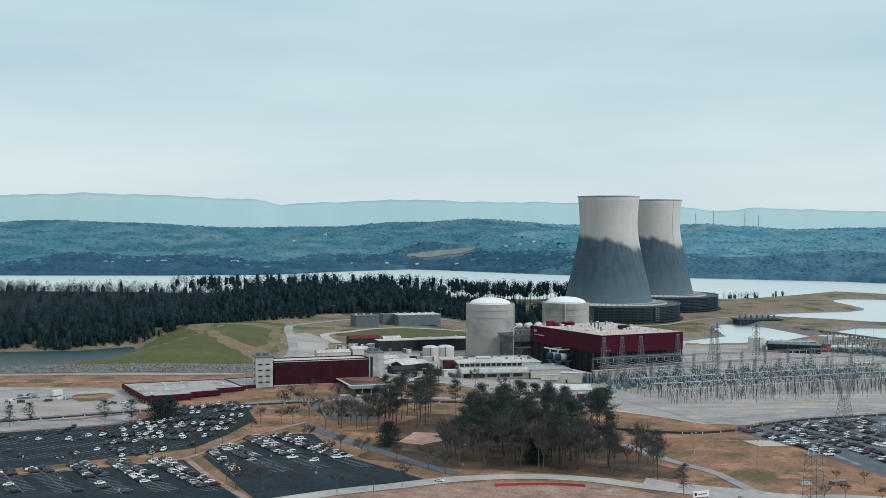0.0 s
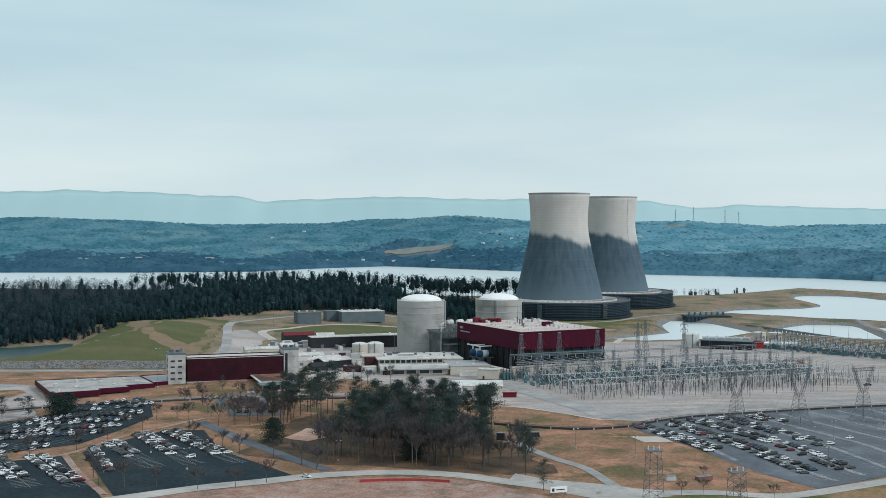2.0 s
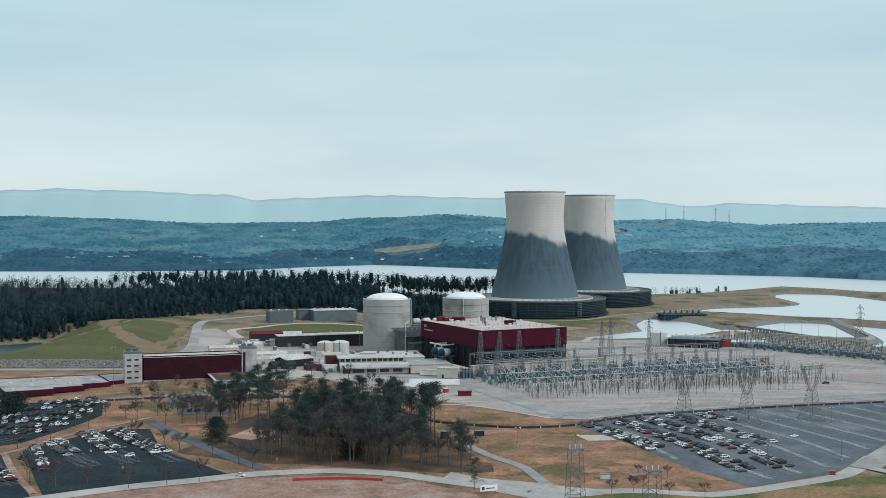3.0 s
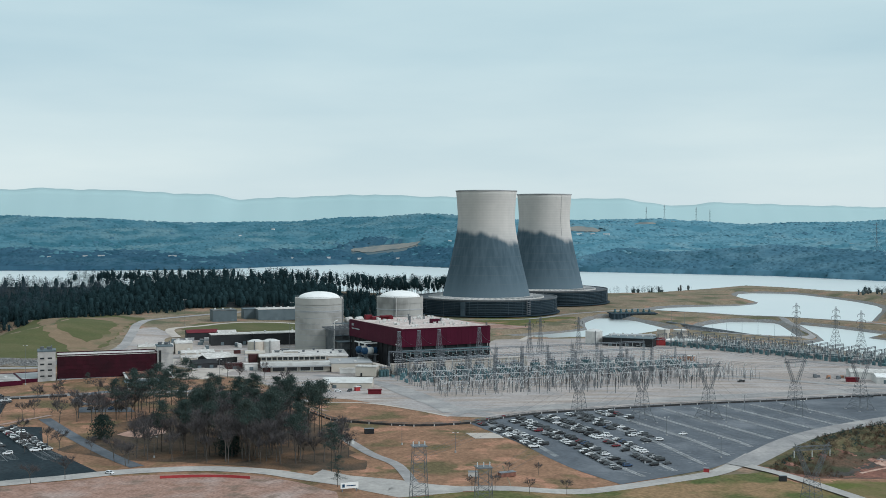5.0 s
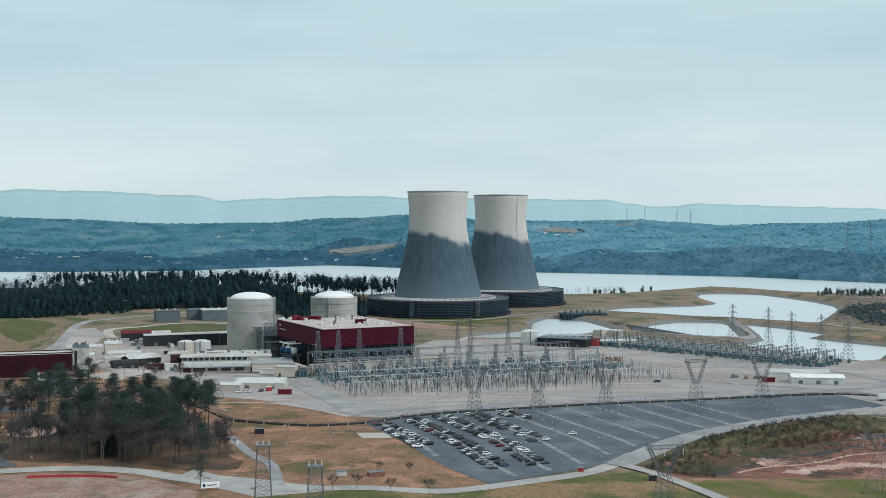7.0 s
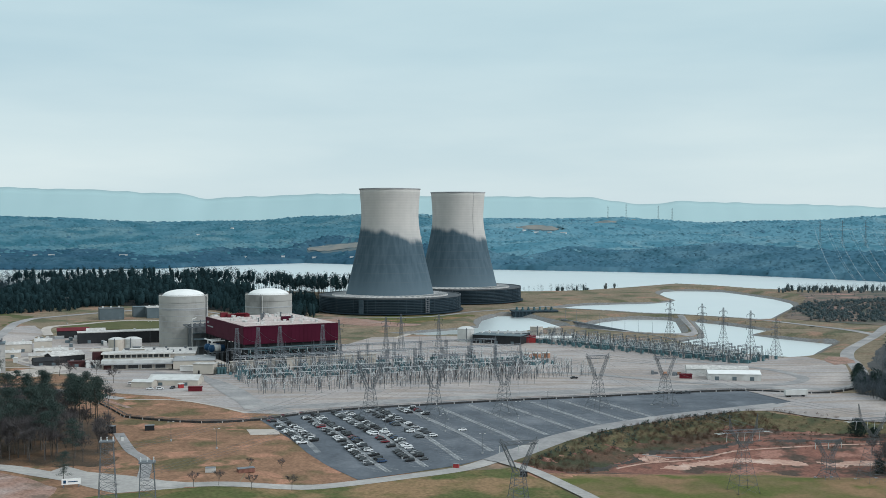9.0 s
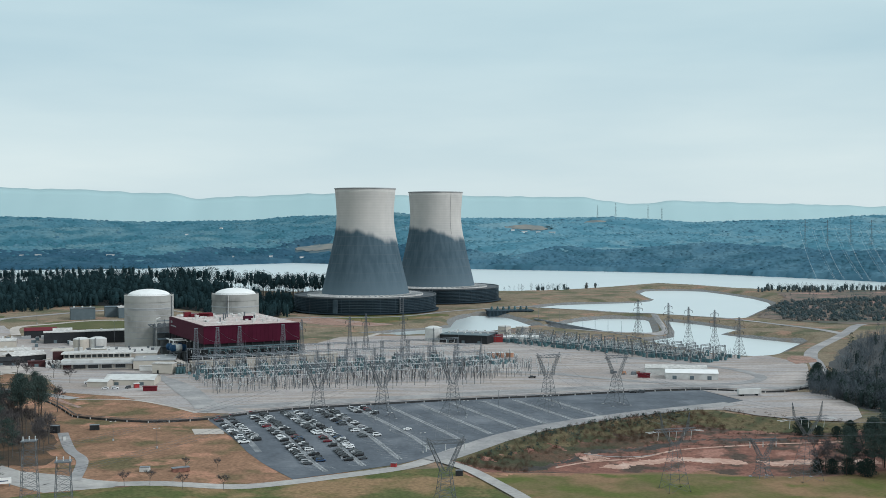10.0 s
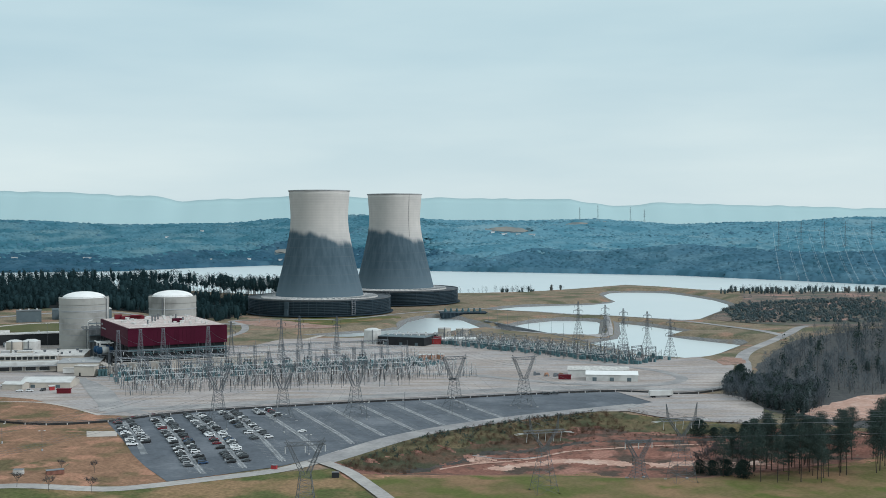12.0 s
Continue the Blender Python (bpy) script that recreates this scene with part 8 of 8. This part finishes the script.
def lamp(h=9.0):
    o = thing("lamp_post", "slim grey lamp post of the car park", "lamp post", "lamp posts")
    part("pole", Shape().strut((0, 0, -0.2), (0, 0, h), 0.16, 0.1, 6), m_darksteel, o)
    part("base", Shape().cyl((0, 0, -0.1), 0.45, 0.9, 8), m_concrete, o)
    part("arm", Shape().strut((-0.9, 0, h), (0.9, 0, h), 0.08), m_darksteel, o)
    for s in (-1, 1):
        part("lamp_head", Shape().box((s * 1.1, 0, h - 0.1), (0.8, 0.4, 0.22)), m_tank, o)
    return o


stand(lamp(), [(-140, 475), (-111, 454), (-37, 484), (-60, 520), (-170, 520), (-120, 560), (-160, 560), (157, 512), (261, 550), (276, 508), (300, 585), (345, 600), (240, 500), (390, 625), (25, 503), (133, 531), (232, 560), (320, 620)], 20)
stand(lamp(24), [(29, 657), (-98, 712), (-70, 1080), (30, 1075), (80, 880), (45, 900), (175, 1190), (130, 745)], 20)
# wheel stops and painted bays
LOT = [(167, 588), (186, 601), (208, 615), (250, 629), (300, 644), (349, 655), (407, 671), (447, 677), (482, 664), (478, 640), (416, 602), (354, 568), (314, 538), (292, 514), (266, 490), (242, 474), (222, 462), (197, 511)]
LU, LV = Vector((0.943, 0.333)), Vector((-0.333, 0.943))
bands = [361 + 18.4 * k for k in range(11)]
stops, lines = Shape(), Shape()
bays = []
for k, u in enumerate(bands):
    for j in range(110):
        v = 340 + 2.75 * j
        q = LU * u + LV * v
        if signed(LOT, np.float64(q.x), np.float64(q.y)) < -5.5:
            z = z_at(q.x, q.y)
            for s in (-0.75, 0.75):
                p = q + LU * s
                stops.box((p.x, p.y, z + 0.16), (0.5, 1.9, 0.16), 19.5)
            for s in (-1, 1):
                bays.append((u, v, s, q))
                p = q + LU * (s * 3.4) + LV * 1.375
                lines.box((p.x, p.y, z_at(p.x, p.y) + 0.17), (4.4, 0.16, 0.035), 19.5)
strips = Shape()
for u in bands:
    vv = [340 + 2.75 * j for j in range(110) if signed(LOT, *(np.float64(c) for c in (LU * u + LV * (340 + 2.75 * j)))) < -4.5]
    for v0, v1 in zip(vv, vv[1:]):
        for s_ in (-1, 1):
            c4 = [LU * (u + a) + LV * b for a, b in ((0.0, v0), (s_ * 1.5, v0), (s_ * 1.5, v1), (0.0, v1))]
            strips.add([(c.x, c.y, z_at(c.x, c.y) + 0.22) for c in c4], [(0, 1, 2, 3) if s_ > 0 else (3, 2, 1, 0)])
solid("bay_strips", strips, m_strip, "pale worn strips between the rows of bays", "road marking", kind="stuff")
solid("wheel_stops", stops, m_stop, "pale concrete wheel stops between the bays", "wheel stops", kind="stuff")
D2, N2 = Vector((0.5, -0.866)), Vector((0.866, 0.5))
rows2 = [((-92, 533), (-70, 479), 1), ((-84, 544), (-50, 486), 2), ((-75, 566), (-34, 492), 2), ((-63, 574), (-15, 496), 2), ((-169, 490), (-146, 450), 2), ((-157, 497), (-128, 450), 2), ((-142, 506), (-108, 448), 2), ((-127, 511), (-90, 450), 2), ((-110, 514), (-72, 452), 2)]
for (a, b, n_) in rows2:
    a, b = Vector(a), Vector(b)
    d = (b - a).normalized()
    nn = Vector((-d.y, d.x))
    ang = math.degrees(math.atan2(d.y, d.x))
    cnt = int((b - a).length / 2.75)
    for i in range(cnt):
        for s in ((-1, 1) if n_ == 2 else (1,)):
            p = a + d * 2.75 * i + nn * s * 2.7
            lines.box((p.x, p.y, z_at(p.x, p.y) + 0.17), (0.14, 4.8, 0.035), ang)
    m_ = (a + b) / 2
    for i in range(cnt):
        p = a + d * (2.75 * i + 1.4)
        lines.box((p.x, p.y, z_at(p.x, p.y) + 0.17), (2.8, 0.16, 0.035), ang)
rows3 = [((-126, 654), (-94, 668)), ((-132, 634), (-86, 654)), ((-176, 590), (-86, 630)), ((-196, 566), (-88, 611)), ((-214, 545), (-90, 592)), ((-214, 524), (-94, 573)), ((-214, 500), (-98, 552)), ((-150, 513), (-103, 535))]
for a, b in rows3:
    a, b = Vector(a), Vector(b)
    d = (b - a).normalized()
    ang = math.degrees(math.atan2(d.y, d.x))
    for i in range(int((b - a).length / 3.3)):
        for s in (-1, 1):
            p = a + d * 3.3 * i + Vector((-d.y, d.x)) * s * 2.7
            lines.box((p.x, p.y, z_at(p.x, p.y) + 0.17), (0.14, 5.6, 0.035), ang + 32)
solid("bay_lines", lines, m_paint, "faded white parking bay lines", "road marking", kind="stuff")


# ---- parked cars ----
PAINTS = {"white": ((0.72, 0.73, 0.73), "white"), "silver": ((0.38, 0.39, 0.40), "silver"), "grey": ((0.062, 0.07, 0.077), "dark grey"), "black": ((0.018, 0.019, 0.021), "black"), "red": ((0.15, 0.012, 0.02), "dark red"), "blue": ((0.035, 0.07, 0.14), "blue")}
m_cars = {k: mat("car_paint_" + k, c, tuple(0.94 * x for x in c), 3, 0.42, 0.1 if k == "silver" else 0.0, spec=0.22) for k, (c, _) in PAINTS.items()}
m_tyre = mat("tyre_rubber", (0.02, 0.02, 0.021), (0.028, 0.028, 0.028), 0.5, 0.85)
KINDS = {  # length, width, sill, bonnet line, roof height, cabin from and to (share of the length from the nose)
    "saloon_car": (4.7, 1.8, 0.32, 0.92, 1.45, 0.26, 0.86, "saloon car"),
    "estate_car": (4.75, 1.88, 0.38, 1.05, 1.74, 0.24, 0.98, "sport utility car"),
    "pickup_truck": (5.7, 1.98, 0.45, 1.12, 1.86, 0.25, 0.60, "pickup truck"),
    "van": (5.3, 2.0, 0.4, 1.15, 2.05, 0.12, 0.99, "van"),
}


def car(kind, paint):
    L, W, z0, zb, zr, c0, c1, word = KINDS[kind]
    x = lambda f: L / 2 - f * L
    b = Shape()
    secs = [(0.0, 0.80, z0 + 0.1, zb - 0.22), (0.03, 0.94, z0, zb - 0.1), (c0, 1.0, z0, zb), (0.8, 1.0, z0, zb), (0.97, 0.96, z0, zb - 0.02), (1.0, 0.86, z0 + 0.12, zb - 0.16)]
    vs = []
    for f, w, lo, hi in secs:
        w = w * W / 2
        vs += [(x(f), -w, lo), (x(f), w, lo), (x(f), w, (lo + hi) / 2 + 0.1), (x(f), w * 0.93, hi), (x(f), -w * 0.93, hi), (x(f), -w, (lo + hi) / 2 + 0.1)]
    fs = [(5, 4, 3, 2, 1, 0), tuple(range(30, 36))]
    for i in range(5):
        for k in range(6):
            fs.append((i * 6 + k, i * 6 + (k + 1) % 6, (i + 1) * 6 + (k + 1) % 6, (i + 1) * 6 + k))
    b.add(vs, fs)
    rake = 0.10 if kind != "van" else 0.05
    lo = [(x(c0), W * 0.45), (x(c1), W * 0.45)]
    hi = [(x(c0 + rake), W * 0.37), (x(c1 - (0.10 if kind == "saloon_car" else 0.025)), W * 0.37)]
    cv = [(lo[0][0], -lo[0][1], zb), (lo[0][0], lo[0][1], zb), (lo[1][0], lo[1][1], zb), (lo[1][0], -lo[1][1], zb),
          (hi[0][0], -hi[0][1], zr), (hi[0][0], hi[0][1], zr), (hi[1][0], hi[1][1], zr), (hi[1][0], -hi[1][1], zr)]
    cf = [(0, 1, 5, 4), (1, 2, 6, 5), (2, 3, 7, 6), (3, 0, 4, 7)]
    b.add(cv, cf + [(4, 5, 6, 7)])
    if kind == "pickup_truck":
        for s in (-1, 1):
            b.box((x(0.8), s * W * 0.44, zb - 0.02), (L * 0.38, 0.12, 0.22))
    o = solid(kind, b, m_cars[paint], "parked %s painted %s on asphalt" % (word, PAINTS[paint][1]), word.split()[-1], "parked cars")
    g = Shape()
    for f in cf:
        p = [Vector(cv[i]) for i in f]
        c = sum(p, Vector()) / 4
        n = (p[1] - p[0]).cross(p[3] - p[0]).normalized()
        if n.dot(c - Vector((x((c0 + c1) / 2), 0, zb))) < 0:
            n = -n
        q = [c + (v - c) * 0.84 + n * 0.02 for v in p]
        g.add([tuple(v) for v in q] + [tuple(v - n * 0.03) for v in q], [(0, 1, 2, 3), (4, 7, 6, 5), (0, 4, 5, 1), (1, 5, 6, 2), (2, 6, 7, 3), (3, 7, 4, 0)])
    part("glazing", g, m_glass, o, "dark tinted car glazing")
    r = 0.34 if kind == "saloon_car" else 0.39
    vs = [(r * math.cos(a), y, r * math.sin(a)) for y in (-0.12, 0.12) for a in [2 * math.pi * i / 10 for i in range(10)]]
    me = Shape().add(vs, [tuple(range(10)), tuple(range(10, 20))[::-1]] + [(i, 10 + i, 10 + (i + 1) % 10, (i + 1) % 10) for i in range(10)]).mesh("wheel", m_tyre)
    for fx in (0.17, 0.81):
        for s in (-1, 1):
            part("wheel", me, None, o).matrix_basis = pose(x(fx), s * (W / 2 - 0.1), r)
    return o


car_protos = {}
cr = random.Random(8)


def park(x, y, heading, kind=None, paint=None):
    kind = kind or cr.choices(list(KINDS), (54, 34, 11, 1))[0]
    paint = paint or ("white" if kind == "van" else cr.choices(list(PAINTS), (25, 12, 24, 34, 3, 2))[0])
    m = pose(x, y, z_at(x, y) + 0.17, 0, 0, heading + cr.choice((0, 180)) + cr.gauss(0, 1.2)) @ Matrix.Diagonal((0.95, 0.95, 0.95, 1))
    if (kind, paint) not in car_protos:
        car_protos[kind, paint] = car(kind, paint)
        car_protos[kind, paint].matrix_basis = m
    else:
        copy_thing(car_protos[kind, paint], m)


for u, v, s, q in bays:
    c = q + LU * s * 3.3
    p = 0.0
    if u < 399 and v > 384:
        p = 0.74
    elif u < 418 and v > 420:
        p = 0.76 if v > 455 else 0.4
    elif u < 437 and v > 478:
        p = 0.6
    elif u < 500:
        p = 0.012
    if cr.random() < p:
        park(c.x, c.y, 19.5)
for x, y, h in ((392, 668, 5), (404, 668, 0), (409, 669, -5), (88, 697, 10), (94, 697, 10), (101, 700, 70), (76, 716, 20), (72, 718, 10), (-36, 627, 80), (-32, 627, 80), (-25, 628, 82), (-19, 628, 80), (-170, 674, 10), (-164, 676, 15), (14, 470, -30), (352, 735, 15)):
    park(x, y, h)
for (a, b, n_), fill in zip(rows2, (0.9, 0.5, 0.6, 0.75, 0.2, 0.25, 0.5, 0.7, 0.85)):
    a, b = Vector(a), Vector(b)
    d = (b - a).normalized()
    nn = Vector((-d.y, d.x))
    cnt = int((b - a).length / 2.75)
    for i in range(cnt):
        for s in ((-1, 1) if n_ == 2 else (1,)):
            p = a + d * (2.75 * i + 1.4) + nn * s * 2.7
            if cr.random() < (0.95 if i < cnt * fill else 0.04):
                park(p.x, p.y, math.degrees(math.atan2(nn.y, nn.x)))
for (a, b), (f0, fill) in zip(rows3, ((0.0, 0.6), (0.0, 0.62), (0.4, 0.8), (0.46, 0.8), (0.54, 0.75), (0.6, 0.66), (0.66, 0.5), (0.4, 0.3))):
    a, b = Vector(a), Vector(b)
    d = (b - a).normalized()
    nn = Vector((-d.y, d.x))
    ang = math.degrees(math.atan2(d.y, d.x))
    cnt = int((b - a).length / 3.3)
    for i in range(cnt):
        for s in (-1, 1):
            if cr.random() < (fill if i > cnt * f0 else 0.13):
                p = a + d * (3.3 * i + 1.6) + nn * s * 2.9
                park(p.x, p.y, ang + 58)

# ---- small things ----
tra = thing("semi_trailer", "long white box semi-trailer parked on gravel", "trailer", "", (469, 653, z_at(469, 653) + 0.2), 8)
part("box", Shape().box((0, 0, 1.2), (14, 2.6, 2.9)), m_tank, tra)
part("chassis", Shape().box((0, 0, 0.8), (13, 1.2, 0.4)), m_darksteel, tra)
for x_ in (-5.5, -4.2, 4.5):
    for y_ in (-1.0, 1.0):
        part("wheel", Shape().strut((x_, y_ - 0.2, 0.5), (x_, y_ + 0.2, 0.5), 0.72, sides=10), m_tyre, tra)
tra2 = thing("site_trailer", "white site trailer in the storage yard", "trailer", "", (-212, 706, z_at(-212, 706) + 0.1), 70)
part("box", Shape().box((0, 0, 0.6), (9, 3, 3.0)), m_tank, tra2)
part("chassis", Shape().box((0, 0, 0.1), (8, 2, 0.5)), m_darksteel, tra2)
sg = thing("entrance_sign", "white entrance sign on a low base", "sign", "", (113, 439, z_at(113, 439)), 18)
part("panel", Shape().box((0, 0, 1.2), (7.0, 0.5, 2.2)), m_dome, sg)
part("post", Shape().box((-2.8, 0, -0.2), (0.4, 0.4, 1.5)), m_steel, sg)
part("post", Shape().box((2.8, 0, -0.2), (0.4, 0.4, 1.5)), m_steel, sg)
part("lettering_bars", Shape().box((-2.4, -0.28, 1.7), (1.0, 0.06, 1.2)).box((0.6, -0.28, 2.1), (3.6, 0.06, 0.35)), m_bluetank, sg, "dark bars in place of lettering")
rb = thing("red_barrier", "long red plastic water-filled barrier row", "barrier", "")
line_ = smooth_line([(36, 462.5), (46, 464.4), (55, 465), (64, 464), (72, 461.5)], 2.0)
for a, b in zip(line_, line_[1:]):
    part("segment", Shape().box((0, 0, 0), ((b - a).length + 0.1, 0.6, 1.0), 0, (1, 0.5)), m_red, rb).matrix_basis = pose((a.x + b.x) / 2, (a.y + b.y) / 2, z_at(a.x, a.y) + 0.1, 0, 0, math.degrees(math.atan2(b.y - a.y, b.x - a.x)))
for x_, y_, s_, m__, nm_, lb_ in ((117, 560, (4.6, 2.6, 2.4), m_black, "skip", "dark waste skip in the field"), (100, 553, (4, 3, 3.4), m_black, "equipment_box", "dark equipment cabin beside the lane"), (110, 533, (1.4, 1.4, 2.0), m_tank, "equipment_box", "small white equipment box"),
                                  (176, 466, (7, 3, 1.6), m_redclay, "material_pile", "heap of building material in the field"), (162, 464, (4, 2.4, 1.8), m_tank, "equipment_box", "pale generator in the field"), (263, 484, (2.4, 1.8, 1.7), m_red, "guard_hut", "small red and white guard hut"),
                                  (172, 592, (2, 1, 1), m_red, "road_barrier", "red plastic road barrier"), (178, 598, (2, 1, 1), m_red, "road_barrier", "red plastic road barrier"), (187, 606, (2, 1, 1), m_red, "road_barrier", "red plastic road barrier"), (290, 466, (3, 1.6, 2.2), m_black, "equipment_box", "dark trailer on the verge")):
    o_ = thing(nm_, lb_, nm_.replace("_", " "), "", (x_, y_, z_at(x_, y_) + 0.1), cr.uniform(-20, 40))
    part("body", Shape().box((0, 0, 0), s_, 0, (0.96, 0.94)), m__, o_)
    part("lid", Shape().box((0, 0, s_[2]), (s_[0] * 1.02, s_[1] * 1.02, 0.14)), m_steel, o_)
for k_ in range(15):
    x_, y_ = cr.uniform(-245, -195), cr.uniform(676, 712)
    o_ = thing("material_stack", "stack of pipes and timber in the storage yard", "building material", "stored materials", (x_, y_, z_at(x_, y_) + 0.1), cr.uniform(0, 90))
    for j_ in range(3):
        part("bundle", Shape().box((0, 0.9 * (j_ - 1), 0), (cr.uniform(2.5, 6), 0.75, cr.uniform(0.6, 1.8))), cr.choice((m_darksteel, m_tank, m_concrete, m_bark)), o_)
for k_ in range(10):
    x_, y_ = 412 + cr.uniform(-6, 16), 752 + cr.uniform(-4, 6)
    o_ = thing("equipment_stack", "orange and dark machinery parts on the gravel", "machinery", "yard machinery", (x_, y_, z_at(x_, y_) + 0.1), cr.uniform(0, 90))
    part("frame", Shape().box((0, 0, 0), (cr.uniform(2, 5), 1.8, cr.uniform(1, 2.4)), 0, (0.7, 0.8)), cr.choice((m_red, m_orange, m_darksteel)), o_)
    part("skid", Shape().box((0, 0, 0), (4.4, 0.4, 0.4)), m_darksteel, o_)
# far houses
for x_, y_, w_, d_ in ((-620, 2760, 14, 9), (-585, 2770, 20, 8), (-700, 2745, 10, 8), (-420, 2790, 26, 7), (620, 3180, 22, 10), (660, 3190, 16, 10), (700, 3200, 24, 8), (590, 3205, 14, 9), (260, 3120, 12, 8), (300, 3140, 10, 8), (340, 3160, 12, 9), (120, 2950, 13, 9), (-60, 3000, 12, 8), (20, 3010, 16, 9), (-150, 2930, 14, 8), (1190, 2660, 16, 10), (1215, 2670, 10, 8), (-330, 3300, 12, 9), (-250, 3420, 12, 9)):
    z_ = z_at(x_, y_) + 8
    o_ = thing("house", "small pale far house among hill trees", "house", "far houses", (x_, y_, z_), (x_ * 7) % 50 - 20)
    part("wall", Shape().box((0, 0, -8), (w_ * 0.7, d_ * 0.7, 10.5)), m_dome, o_)
    part("roof", Shape().add([(-w_ * 0.4, -d_ * 0.4, 2.5), (w_ * 0.4, -d_ * 0.4, 2.5), (w_ * 0.4, d_ * 0.4, 2.5), (-w_ * 0.4, d_ * 0.4, 2.5), (-w_ * 0.4, 0, 4.6), (w_ * 0.4, 0, 4.6)], [(0, 1, 5, 4), (2, 3, 4, 5), (1, 2, 5), (3, 0, 4), (3, 2, 1, 0)]), m_concrete, o_)
